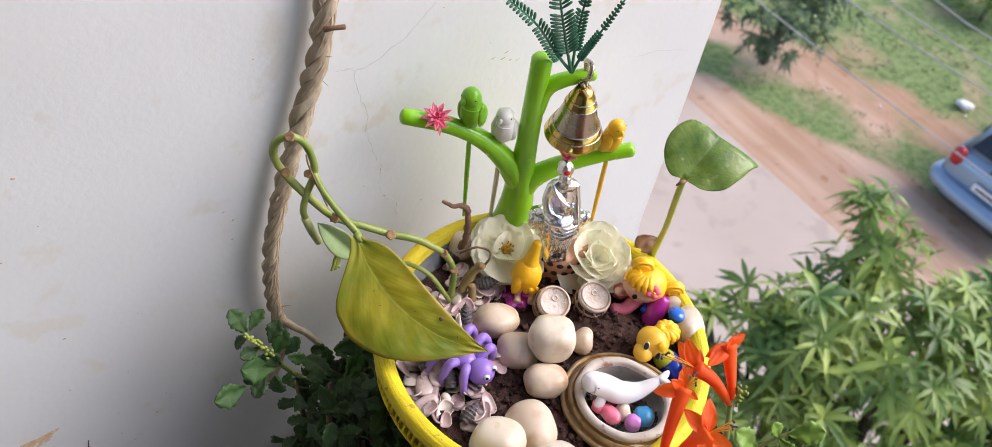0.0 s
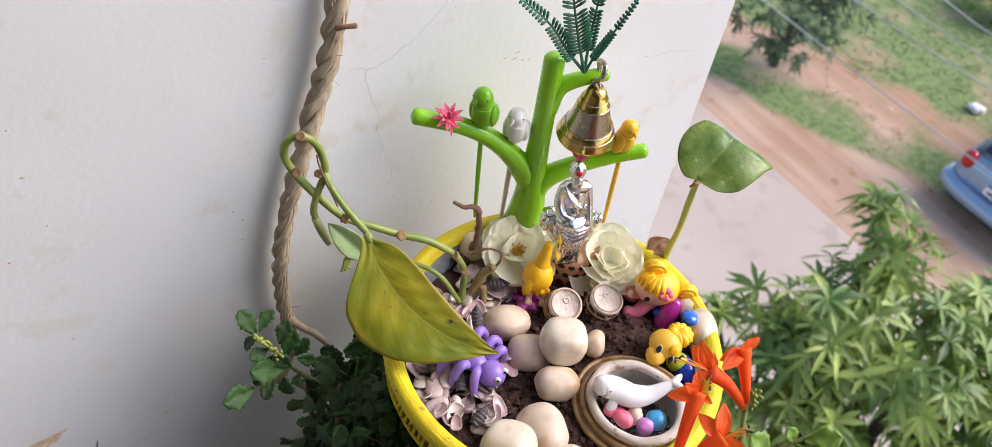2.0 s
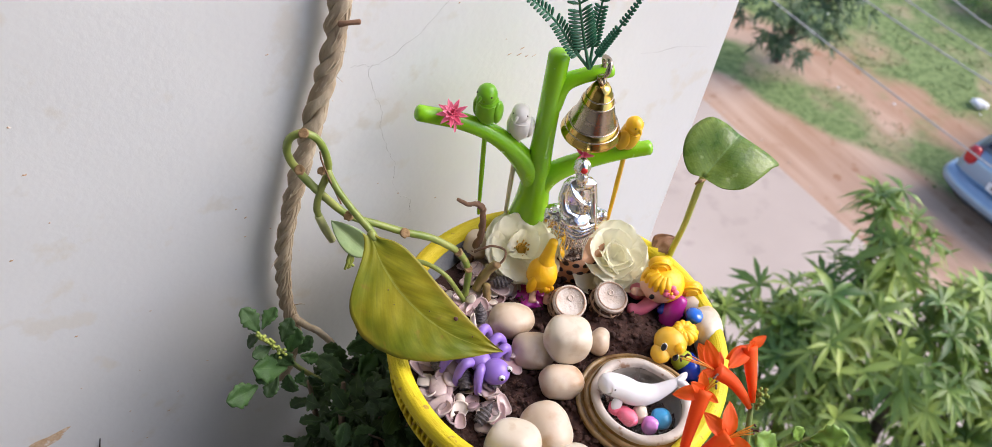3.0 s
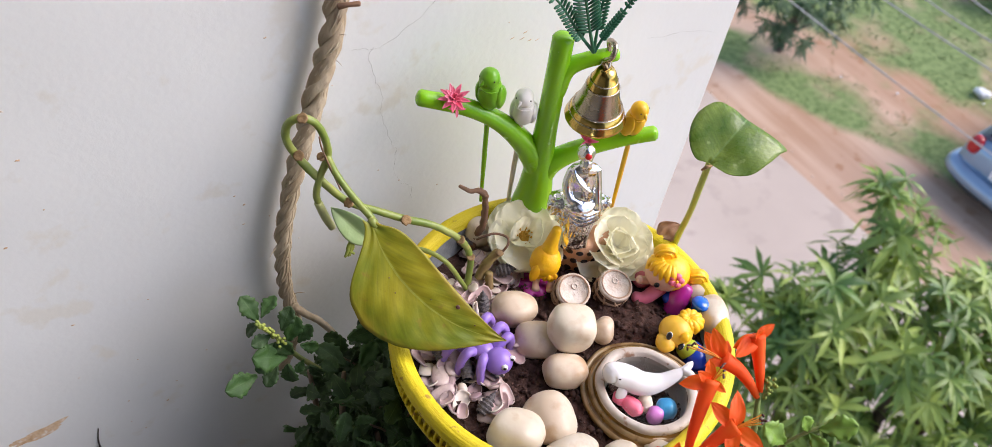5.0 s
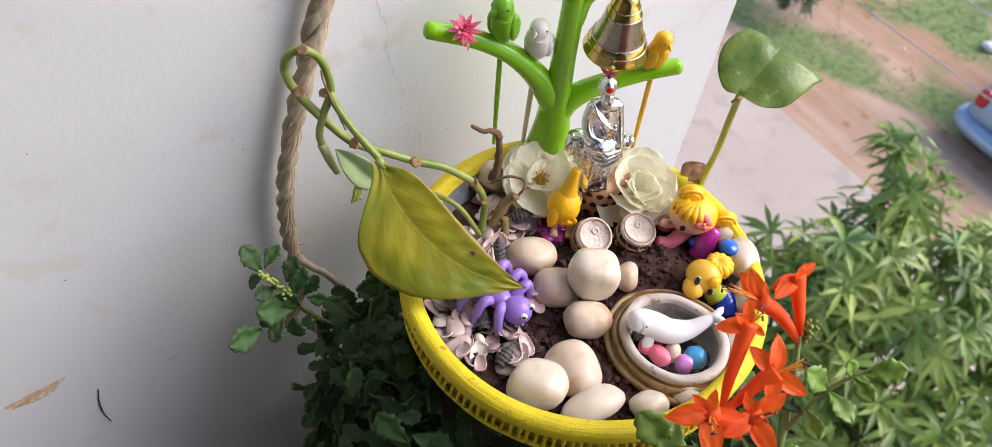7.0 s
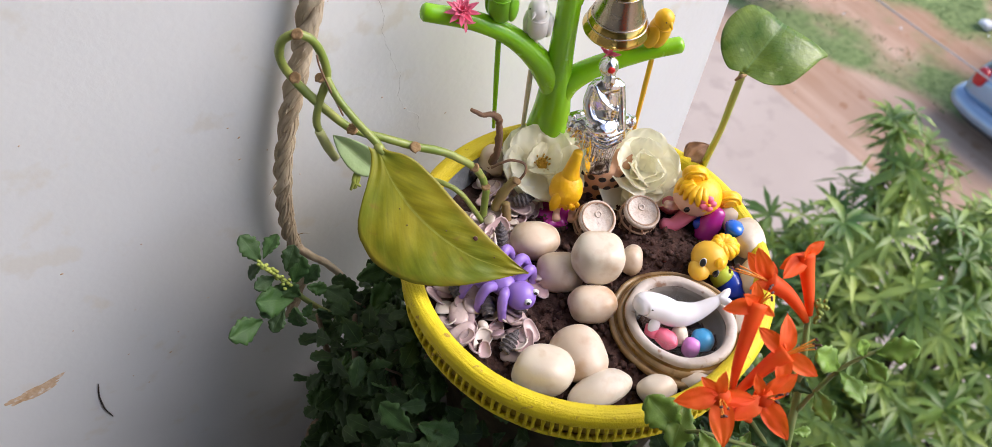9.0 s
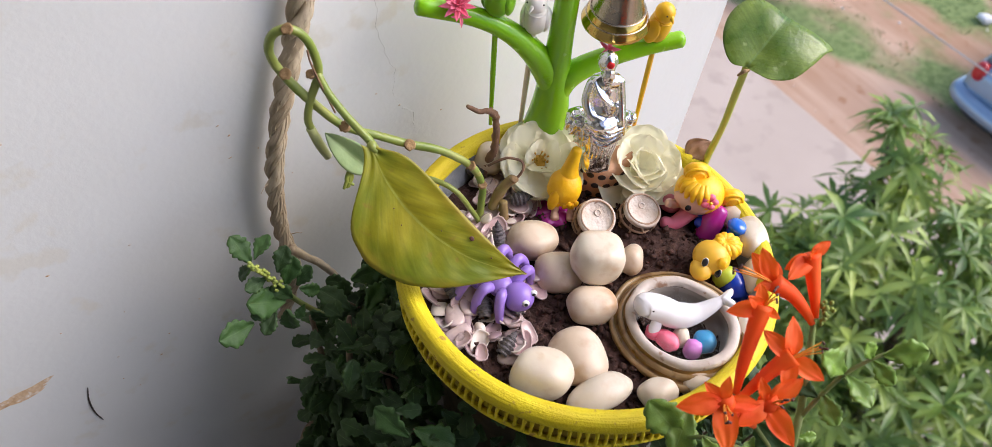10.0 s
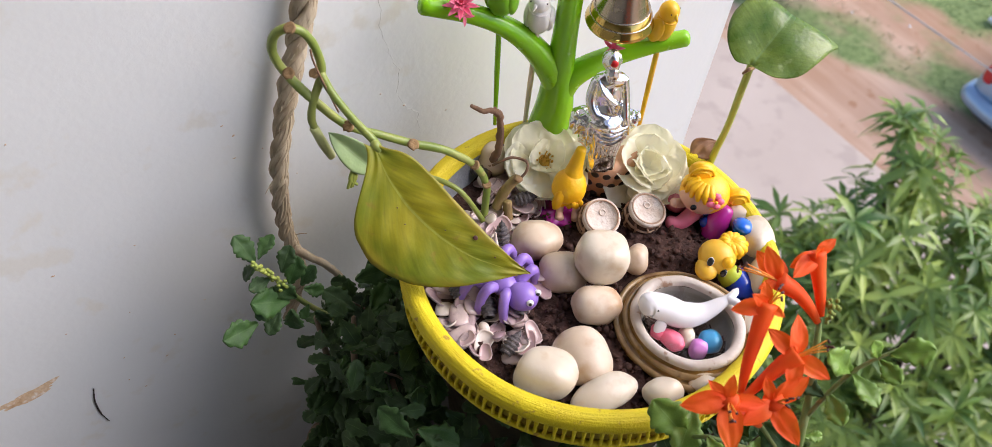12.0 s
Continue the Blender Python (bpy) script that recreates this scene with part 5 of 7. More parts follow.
pony = thing("toy_pony", "small yellow toy pony with a curly mane and blue body", "toy", pose(*(0.0776, -0.0488, -0.0150), rz=FACE) @ Matrix.Diagonal((1.03, 1.03, 1.03, 1)))
part("head", blob(0.0125, 0.0118, 0.0112, 0.08, 2, 5), TOY_BUFF, pony, m=Matrix.Translation((-0.0060, -0.0012, 0.0105)))
for k in range(11):
    a = k * 0.571
    way = Vector((math.cos(a), math.sin(a), 0.3))
    c = Vector((0.0020, 0.0050, 0.0140))
    part("mane_lock", tube([c + way * 0.001 + Vector((0, 0, 0.003)), c + way * 0.0045 + Vector((0.001, 0, 0.0028)), c + way * 0.0075 + Vector((0.003, 0.001, -0.001)), c + way * 0.0070 + Vector((0.004, 0.001, -0.007))], [0.0022, 0.0031, 0.0028, 0.0014], segs=10, step=4), TOY_YELLOW, pony)
part("crown_curl", blob(0.0040, 0.0040, 0.0030, 0.2, 3, 2), TOY_YELLOW, pony, m=Matrix.Translation((0.0020, 0.0050, 0.0168)))
part("muzzle", blob(0.0074, 0.0080, 0.0064, 0.05, 2, 1), TOY_BUFF, pony, m=Matrix.Translation((-0.0138, -0.0096, 0.0075)))
part("ear", blob(0.0040, 0.0038, 0.0040, 0.1, 2, 2), TOY_YELLOW, pony, m=Matrix.Translation((-0.0020, -0.0105, 0.0165)))
part("chest", blob(0.0085, 0.0075, 0.0090), TOY_LIME, pony, m=Matrix.Translation((0.0060, -0.0070, -0.0030)))
for x, y, z in ((-0.0131, -0.0096, 0.0158), (-0.0034, -0.0132, 0.0094)):
    eye = part("eye", blob(0.0023, 0.0012, 0.0032, sub=2), EYE_WHITE, pony, m=pose(x, y, z, -40, 0, -25))
    part("pupil", blob(0.0021, 0.0009, 0.0030, sub=2), EYE_BLACK, eye, m=Matrix.Translation((0, -0.0009, 0)))
part("body", tube([(0.0085, -0.0040, -0.0010), (0.0120, -0.0105, -0.0060), (0.0150, -0.0170, -0.0110), (0.0155, -0.0210, -0.0135)], [0.0060, 0.0098, 0.0092, 0.0050], segs=18), BLUE, pony, "glossy blue body")


def drop_toy(pts, radii, material, label):
    tagged(link("resin_drop", tube(pts, radii, segs=16, step=6), material), label, "ornament", "resin drops in the pot")


drop_toy(((0.0955, -0.0217, -0.0220), (0.0997, -0.0199, -0.0120), (0.1070, -0.0181, -0.0040)), [0.0085, 0.0085, 0.0062], MAGENTA, "translucent magenta drop-shaped ornament stuck in the soil")
drop_toy(((0.1015, -0.0385, -0.0180), (0.1020, -0.0375, -0.0080), (0.1035, -0.0375, 0.0005)), [0.0034, 0.0046, 0.0076], BLUE_BEAD, "bright blue drop-shaped ornament stuck in the soil")
drop_toy(((0.1242, -0.0002, -0.0180), (0.1215, -0.0024, -0.0100), (0.1193, -0.0029, -0.0040)), [0.0030, 0.0040, 0.0044], BLUE, "small blue drop-shaped ornament stuck in the soil")
drop_toy(((0.0992, -0.0092, -0.0180), (0.1005, -0.0108, -0.0120)), [0.0050, 0.0060], BLUE, "dark blue drop-shaped ornament stuck in the soil")
drop_toy(((-0.0550, 0.0317, -0.0160), (-0.0545, 0.0351, -0.0040), (-0.0545, 0.0373, 0.0100)), [0.0028, 0.0024, 0.0006], SHELL_WHITE, "pale pointed shell stuck upright in the soil")


# ---- the hanging rope ----
rope = thing("twisted_rope", "twisted natural-fibre rope hanging down the wall, fraying at its end", "rope", Matrix.Translation((-0.1177, 0.1650, 0.1277)))
r0 = Vector((-0.1177, 0.1650, 0.1277))
spine = smooth_path([Vector(p) - r0 for p in ((-0.0919, 0.1650, 0.2399), (-0.0980, 0.1650, 0.2144), (-0.1049, 0.1650, 0.1724), (-0.1177, 0.1650, 0.1277), (-0.1304, 0.1650, 0.0846), (-0.1427, 0.1650, 0.0370), (-0.1511, 0.1650, -0.0102), (-0.1522, 0.1650, -0.0651), (-0.1469, 0.1650, -0.1061), (-0.1505, 0.1650, -0.1381), (-0.1629, 0.1650, -0.1757))], 14)
length = sum((b - a).length for a, b in zip(spine, spine[1:]))
for s in range(3):
    pts, run = [], 0.0
    for i, p in enumerate(spine):
        if i:
            run += (p - spine[i - 1]).length
        way = (spine[min(i + 1, len(spine) - 1)] - spine[max(i - 1, 0)]).normalized()
        side = way.cross(Vector((0, 1, 0))).normalized()
        up = way.cross(side)
        a = run / 0.054 * 2 * math.pi + s * 2 * math.pi / 3 + 1.0 * noise.noise((run * 22, s, 0))
        pts.append(p + (side * math.cos(a) + up * math.sin(a)) * ((0.0040 - 0.0016 * run / length) + 0.0009 * noise.noise((run * 45, 0, s))))
    strand = part("strand", tube(pts, [0.0047, 0.0042, 0.0043, 0.0036, 0.0036, 0.0029, 0.0027], segs=14, step=1, wobble=0.30), ROPE, rope)
    for q in range(9):
        fine = []
        for i, p in enumerate(pts):
            a = i * 0.045 + q * 0.698 + s
            r = 0.0041 - 0.0017 * i / len(pts)
            fine.append(p + Vector((math.cos(a) * r, math.sin(a) * r, 0)))
        part("fibre", tube(fine, [0.0008, 0.0006, 0.0009, 0.0005], segs=5, step=1, wobble=0.4), ROPE, strand)
part("loose_strand", tube([Vector(p) - r0 for p in ((-0.1492, 0.1560, -0.0801), (-0.1415, 0.1540, -0.0915), (-0.1297, 0.1520, -0.1078), (-0.1166, 0.1520, -0.1367), (-0.1077, 0.1540, -0.1732), (-0.1035, 0.1560, -0.2175))], [0.0036, 0.0030, 0.0030, 0.0028, 0.0024], segs=10, wobble=0.2), ROPE, rope)
part("stub", tube([Vector(p) - r0 for p in ((-0.1044, 0.1530, 0.2019), (-0.1001, 0.1490, 0.2043), (-0.0941, 0.1460, 0.2055))], [0.0022, 0.0016, 0.0018], segs=8), TWIG, rope, "dark broken fibre end")
for k in range(14):
    i = rnd.randrange(4, len(spine) - 4)
    p = spine[i] + Vector((rnd.uniform(-1, 1) * 0.008, -rnd.random() * 0.006, 0))
    q = p + Vector((rnd.uniform(-1, 1), rnd.uniform(-1, 0.2), rnd.uniform(-1, 1))) * 0.008
    part("loose_fibre", tube([p, p.lerp(q, 0.5) + Vector((0, 0, 0.001)), q], [0.0004, 0.0002], segs=4, step=2), ROPE, rope)

# ---- the vine with the yellowing leaf ----
vine = thing("pothos_vine", "green pothos vine looped round the rope with a large yellowing leaf", "plant", Matrix.Translation((-0.0377, 0.0729, -0.0300)))
v0 = Vector((-0.0377, 0.0729, -0.0300))
vr = lambda pts: [Vector(p) - v0 for p in pts]
part("stem", tube(vr(((-0.0394, 0.0719, -0.0300), (-0.0362, 0.0752, -0.0120), (-0.0351, 0.0780, 0.0069), (-0.0428, 0.0830, 0.0255), (-0.0616, 0.0920, 0.0416), (-0.0801, 0.1000, 0.0495), (-0.0996, 0.1080, 0.0599), (-0.1163, 0.1180, 0.0670), (-0.1316, 0.1280, 0.0854), (-0.1436, 0.1380, 0.1043), (-0.1498, 0.1400, 0.1219), (-0.1477, 0.1380, 0.1353), (-0.1399, 0.1340, 0.1401), (-0.1311, 0.1310, 0.1328), (-0.1259, 0.1300, 0.1153), (-0.1269, 0.1290, 0.1019), (-0.1330, 0.1280, 0.0886), (-0.1363, 0.1270, 0.0751), (-0.1350, 0.1260, 0.0656))), [0.0028, 0.0027, 0.0027, 0.0029, 0.0026, 0.0030, 0.0027, 0.0028, 0.0026, 0.0028, 0.0026, 0.0025], segs=14, step=8, wobble=0.12), VINE, vine)
part("cut_tip", tube(vr(((-0.1357, 0.1260, 0.0676), (-0.1313, 0.1250, 0.0523), (-0.1268, 0.1240, 0.0399))), [0.0030, 0.0033, 0.0029], segs=12), VINE_PALE, vine, "pale withered vine tip")
part("stalk", tube(vr(((-0.1267, 0.1280, 0.1060), (-0.1244, 0.1200, 0.0964), (-0.1196, 0.1060, 0.0863), (-0.1137, 0.0920, 0.0777), (-0.1113, 0.0880, 0.0724))), [0.0026, 0.0024, 0.0026, 0.0024], segs=12), VINE, vine)
part("side_stalk", tube(vr(((-0.0371, 0.0679, -0.0300), (-0.0455, 0.0719, -0.0100), (-0.0558, 0.0799, 0.0100), (-0.0669, 0.0935, 0.0150), (-0.0779, 0.1003, 0.0150))), [0.0020, 0.0019, 0.0018], segs=10), VINE, vine)
part("tendril", tube(vr(((-0.1329, 0.1250, 0.1287), (-0.1321, 0.1240, 0.1199), (-0.1279, 0.1220, 0.1029), (-0.1221, 0.1180, 0.0815))), 0.0006, segs=6), TWIG, vine, "thin red-brown aerial root")
for p, r in (((-0.0819, 0.0970, 0.0525), 0.0052), ((-0.1442, 0.1340, 0.1091), 0.0050), ((-0.1177, 0.1150, 0.0703), 0.0054), ((-0.1319, 0.1260, 0.1102), 0.0042), ((-0.1410, 0.1310, 0.1427), 0.0049), ((-0.0437, 0.0810, 0.0279), 0.0046), ((-0.0361, 0.0760, 0.0094), 0.0044), ((-0.1168, 0.1120, 0.0778), 0.0034)):
    part("leaf_scar", lathe([(0.0, 0.0012), (r * 0.35, 0.0004), (r * 0.62, 0.0014), (r * 0.75, 0.0), (r * 0.5, -0.003), (0, -0.003)], 14, wobble=0.2), VINE_SCAR, vine, m=rise(Vector(p) - v0, TO_EYE + Vector((rnd.uniform(-0.4, 0.4), rnd.uniform(-0.4, 0.4), 0))))


def wide_leaf(length):
    """A heart-shaped blade from the origin along +x: a bowed midrib, the +y half narrower than the -y half with its lobe."""
    ts = (0.0, 0.05, 0.09, 0.13, 0.18, 0.30, 0.42, 0.54, 0.66, 0.74, 0.88, 0.95, 1.0)
    bow = (0.0, -0.028, -0.050, -0.070, -0.088, -0.123, -0.139, -0.142, -0.130, -0.113, -0.063, -0.028, 0.0)
    upper = (0.016, 0.050, 0.105, 0.140, 0.165, 0.189, 0.185, 0.172, 0.145, 0.120, 0.060, 0.024, 0.001)
    lower = (0.016, 0.026, 0.110, 0.240, 0.305, 0.335, 0.312, 0.272, 0.210, 0.160, 0.068, 0.024, 0.001)
    knots = np.array(ts)
    bm = bmesh.new()
    uv = bm.loops.layers.uv.new("UVMap")
    co, grid = {}, []
    nx, ny = 54, 12

    def at(row, t):
        # a soft run through the knots
        return sum(float(np.interp(min(1, max(0, t + d)), knots, row)) for d in (-0.024, -0.012, 0, 0.012, 0.024)) / 5

    for i in range(nx + 1):
        t = i / nx
        row = []
        for j in range(-ny, ny + 1):
            f = j / ny
            w = at(upper, t) if f > 0 else at(lower, t)
            back = -0.05 * max(0.0, 1 - t / 0.30) * abs(f) ** 2 * (1 if f < 0 else 0.3)
            x, y = (t + back + 0.10 * abs(f) * w) * length, (at(bow, t) + f * w) * length
            side = abs(f) * w * length
            z = 0.16 * side - 3.4 * side * side + 0.0014 * math.sin(t * 46 - abs(f) * 7) * abs(f) * (1 - abs(f)) + 0.0030 * noise.noise((t * 3.2, f * 2.2, 1.7)) * abs(f) - 0.05 * length * max(0, t - 0.55) ** 2
            v = bm.verts.new((x, y, z))
            co[v] = (t, 0.5 + 0.5 * f)
            row.append(v)
        grid.append(row)
    for a, b in zip(grid, grid[1:]):
        for k in range(2 * ny):
            fc = bm.faces.new((a[k], b[k], b[k + 1], a[k + 1]))
            for lp in fc.loops:
                lp[uv].uv = co[lp.vert]
    bm.normal_update()
    ext = bmesh.ops.extrude_face_region(bm, geom=bm.faces[:])
    bmesh.ops.translate(bm, verts=[g for g in ext["geom"] if isinstance(g, bmesh.types.BMVert)], vec=(0, 0, 0.00035))
    return bm


la, lb = Vector((-0.1151, 0.0858, 0.0774)), Vector((-0.0548, -0.0038, 0.0133))
L = (lb - la).length
big = part("big_leaf", wide_leaf(L), BIG_LEAF, vine, "large yellow-green heart-shaped leaf with brown edges", m=aim(la - v0, lb - la, Vector((-0.42, -0.58, 0.70))))
for t, y, r in ((0.66, -0.036, 0.0017), (0.80, -0.05, 0.0006), (0.35, -0.20, 0.0005), (0.52, -0.10, 0.0005), (0.27, -0.16, 0.0005)):
    part("brown_spot", blob(r, r * 0.85, 0.0003, 0.2, 3, t, sub=2), ANTHER, big, m=Matrix.Translation((t * L, y * L, 0.0020)))
part("sheath", tube(vr(((-0.1113, 0.0880, 0.0724), (-0.1140, 0.0868, 0.0768), (-0.1128, 0.0835, 0.0745))), [0.0026, 0.0034, 0.0022], segs=10), VINE, vine)
la, lb = Vector((-0.1049, 0.1060, 0.0309)), Vector((-0.1295, 0.1160, 0.0673))
part("young_leaf", leaf((lb - la).length, 0.019, "oval", 14, 6, 0.45, 0.08, 0.03, 0, 0.0005, 1), PALE_LEAF, vine, "folded pale green young leaf", m=aim(la - v0, lb - la, TO_EYE))
for k in range(5):
    q = Vector((-0.1197, 0.1080, 0.0387)) - v0
    part("shoot", tube([q, q + Vector((rnd.uniform(-0.004, 0.004), -0.002, -0.006)), q + Vector((rnd.uniform(-0.007, 0.007), -0.003, -0.012))], [0.0015, 0.0013, 0.0010], segs=7), BUD, vine)

# dry twig and mossy stumps on the soil behind the shells
twig = thing("dry_twig", "crooked reddish-brown dry twig sticking out of the soil", "twig", Matrix.Translation((-0.0129, 0.1082, -0.0300)))
t0 = Vector((-0.0129, 0.1082, -0.0300))
part("stem", tube([Vector(p) - t0 for p in ((-0.0155, 0.1060, -0.0300), (-0.0123, 0.1058, -0.0120), (-0.0093, 0.1021, 0.0060), (-0.0087, 0.1030, 0.0260), (-0.0092, 0.1050, 0.0380), (-0.0125, 0.1073, 0.0430))], [0.0038, 0.0033, 0.0027, 0.0024, 0.0020], segs=12, wobble=0.5), TWIG, twig)
part("side_twig", tube([Vector(p) - t0 for p in ((-0.0096, 0.1045, 0.0380), (-0.0143, 0.1069, 0.0430), (-0.0207, 0.1084, 0.0440), (-0.0259, 0.1119, 0.0470), (-0.0274, 0.1136, 0.0480))], [0.0024, 0.0020, 0.0017, 0.0014], segs=8, wobble=0.3), TWIG, twig)
stump = thing("green_stump", "cut green plant stump with a thin curled root, in the soil", "plant", Matrix.Translation((-0.0235, 0.0628, -0.0300)))
s0 = Vector((-0.0235, 0.0628, -0.0300))
part("stem", tube([Vector(p) - s0 for p in ((-0.0244, 0.0607, -0.0300), (-0.0231, 0.0639, -0.0220), (-0.0223, 0.0688, -0.0100))], [0.0040, 0.0035, 0.0033], segs=12, wobble=0.3), STUMP, stump)
part("arm", tube([Vector(p) - s0 for p in ((-0.0283, 0.0726, -0.0160), (-0.0227, 0.0733, -0.0040), (-0.0170, 0.0715, 0.0060), (-0.0134, 0.0708, 0.0080))], [0.0036, 0.0037, 0.0033, 0.0036], segs=12, wobble=0.25), STUMP, stump)
part("root", tube([Vector(p) - s0 for p in ((-0.0133, 0.0694, 0.0080), (-0.0085, 0.0686, 0.0160), (-0.0066, 0.0729, 0.0200), (-0.0127, 0.0803, 0.0200), (-0.0185, 0.0844, 0.0160), (-0.0231, 0.0886, 0.0100))], 0.0010, segs=6), TWIG, stump)
part("cut", blob(0.0034, 0.0034, 0.0018, 0.2, 3, 1, sub=2), VINE_SCAR, stump, m=Matrix.Translation(Vector((-0.0146, 0.0694, 0.0100)) - s0))

# a single pothos leaf on a long stalk
po = thing("pothos_cutting", "single marbled green pothos leaf on a long stalk", "plant", Matrix.Translation((0.1351, 0.0265, -0.0200)))
p0 = Vector((0.1351, 0.0265, -0.0200))
part("stalk", tube([Vector(p) - p0 for p in ((0.1341, 0.0262, -0.0250), (0.1255, 0.0198, 0.0100), (0.1223, 0.0156, 0.0430), (0.1165, 0.0121, 0.0780), (0.1132, 0.0100, 0.1050))], [0.0028, 0.0026, 0.0024, 0.0026, 0.0024], segs=12), POTHOS_STALK, po)
la = Vector((0.1123, 0.0091, 0.1050))
bm = heart_leaf(((0, 0), (-0.0035, 0.010), (0.0057, 0.0224), (0.021, 0.028), (0.0365, 0.0235), (0.0402, 0.0125), (0.0402, 0.0015)), ((0, 0), (0.0004, -0.0065), (0.0026, -0.016), (0.0114, -0.0258), (0.0240, -0.0297), (0.0360, -0.0318), (0.0425, -0.0328), (0.0412, -0.014), (0.0402, 0.0015)), seed=4.2)
part("blade", bm, POTHOS_LEAF, po, m=aim(la - p0, Vector((0.1670, 0.0291, 0.1115)) - Vector((0.1316, 0.0212, 0.0879)), Vector((-0.64, -0.43, 0.64)), 1.06))
part("notch_edge", tube([la - p0 + Vector((-0.006, 0, -0.004)), la - p0 + Vector((-0.004, -0.002, 0.0)), la - p0 + Vector((0.001, -0.002, -0.001))], [0.0008, 0.0014, 0.0008], segs=6), VINE_SCAR, po, "dry torn leaf notch")
dl = thing("dry_leaf", "curled brown dry leaf against the pot rim", "leaf", Matrix.Translation((0.1182, 0.0334, -0.0120)))
part("blade", leaf(0.021, 0.018, "oval", 10, 5, 0.3, 0.2, 0.25, 0, 0.0005, 6), DRY_LEAF, dl, m=aim((0, 0, 0.010), Vector((0.1310, 0.0255, 0.0040)) - Vector((0.1165, 0.0323, -0.0100)), TO_EYE))

# ---- the orange-flowered shrub, in front of and below the pot ----
leaf_small = leaf(1.0, 0.74, "lobed", 32, 4, 0.25, 0.14, 0.12, 5, 0.012, 1.0)
leaf_rough = leaf(1.0, 0.74, "lobed", 16, 2, 0.25, 0.14, 0.12, 4, 0.0, 1.0)


def sprig_leaf(parent, store, p, way, size, up, material):
    m = aim(p, way, up, size)
    if material.name not in store:
        store[material.name] = part("leaf", leaf_small.copy(), material, parent, m=m)
        return store[material.name]
    return share("leaf", store[material.name], parent, m)


def trumpet(parent, pts, flare, petals, size, anthers=True, turn=0.0):
    """A slim orange trumpet that opens into petals, with dark-tipped stamens."""
    path = [Vector(p) for p in pts]
    f = part("flower", tube(path, [0.0018, 0.0031, 0.0042, 0.0056], segs=12, step=6, dome=False), ORANGE, parent)
    end = path[-1]
    way = (path[-1] - path[-2]).normalized()
    for q in petals:
        d = Vector(q) - end
        ll = d.length
        bm = leaf(ll * 1.08, ll * 0.54, "oval", 10, 5, 0.2, 0.18, 0.14, 0, 0.0, ll * 900)
        part("petal", bm, ORANGE, f, m=aim(end - way * 0.001, d, TO_EYE + Vector((rnd.uniform(-0.3, 0.3), rnd.uniform(-0.3, 0.3), 0))))
    if anthers:
        for k in range(4):
            d = Vector(flare) - end
            s = end + d * 0.9 + Vector((rnd.uniform(-1, 1), rnd.uniform(-1, 1), rnd.uniform(-1, 1))) * 0.0035
            part("filament", tube([end - way * 0.004, end.lerp(s, 0.5) + TO_EYE * 0.001, s], 0.0004, segs=5, step=4), FILAMENT, f)
            part("anther", tube([s, s + Vector((rnd.uniform(-1, 1), rnd.uniform(-1, 1), rnd.uniform(-1, 1))) * 0.0025], 0.0007, segs=5, step=1), ANTHER, f)


shrub = thing("orange_honeysuckle", "honeysuckle shrub with orange trumpet flowers and toothed green leaves", "shrub", Matrix.Translation((0, 0, 0)))
trumpet(shrub, ((0.0387, -0.1375, 0.0679), (0.0413, -0.1303, 0.0765), (0.0438, -0.1220, 0.0857), (0.0459, -0.1142, 0.0943)), (0.0472, -0.1148, 0.0998), ((0.0308, -0.1128, 0.0924), (0.0559, -0.1153, 0.1015), (0.0279, -0.1182, 0.0940), (0.0398, -0.1181, 0.1067)), 1, False)
trumpet(shrub, ((0.0359, -0.1389, 0.0656), (0.0340, -0.1319, 0.0717), (0.0296, -0.1229, 0.0789), (0.0204, -0.1139, 0.0863)), (0.0058, -0.0969, 0.0895), ((0.0183, -0.0973, 0.0931), (0.0191, -0.1017, 0.0998), (0.0098, -0.1117, 0.0847), (0.0303, -0.1064, 0.0898)), 1)
trumpet(shrub, ((-0.0249, -0.1458, 0.0552), (-0.0179, -0.1386, 0.0660), (-0.0083, -0.1308, 0.0787), (0.0012, -0.1236, 0.0908)), (0.0096, -0.1252, 0.0994), ((0.0027, -0.1170, 0.1010), (0.0022, -0.1332, 0.0930), (-0.0144, -0.1164, 0.0897), (-0.0070, -0.1206, 0.1000)), 1)
trumpet(shrub, ((-0.0282, -0.1496, 0.0576), (-0.0177, -0.1494, 0.0658), (-0.0075, -0.1497, 0.0735), (0.0008, -0.1510, 0.0796)), (0.0133, -0.1567, 0.0878), ((0.0082, -0.1405, 0.0940), (0.0072, -0.1686, 0.0770), (-0.0058, -0.1367, 0.0879), (-0.0104, -0.1617, 0.0735)), 1)
trumpet(shrub, ((-0.0179, -0.1606, 0.0365), (-0.0273, -0.1572, 0.0493), (-0.0364, -0.1520, 0.0607), (-0.0427, -0.1485, 0.0701)), (-0.0495, -0.1578, 0.0735), ((-0.0625, -0.1389, 0.0684), (-0.0387, -0.1434, 0.0806), (-0.0300, -0.1605, 0.0717), (-0.0558, -0.1676, 0.0640), (-0.0466, -0.1379, 0.0748)), 1)
trumpet(shrub, ((-0.0001, -0.1728, 0.0252), (-0.0060, -0.1689, 0.0401), (-0.0122, -0.1641, 0.0529), (-0.0196, -0.1599, 0.0646)), (-0.0145, -0.1696, 0.0715), ((-0.0051, -0.1634, 0.0778), (-0.0239, -0.1817, 0.0614), (-0.0386, -0.1609, 0.0618), (-0.0193, -0.1510, 0.0730)), 1)
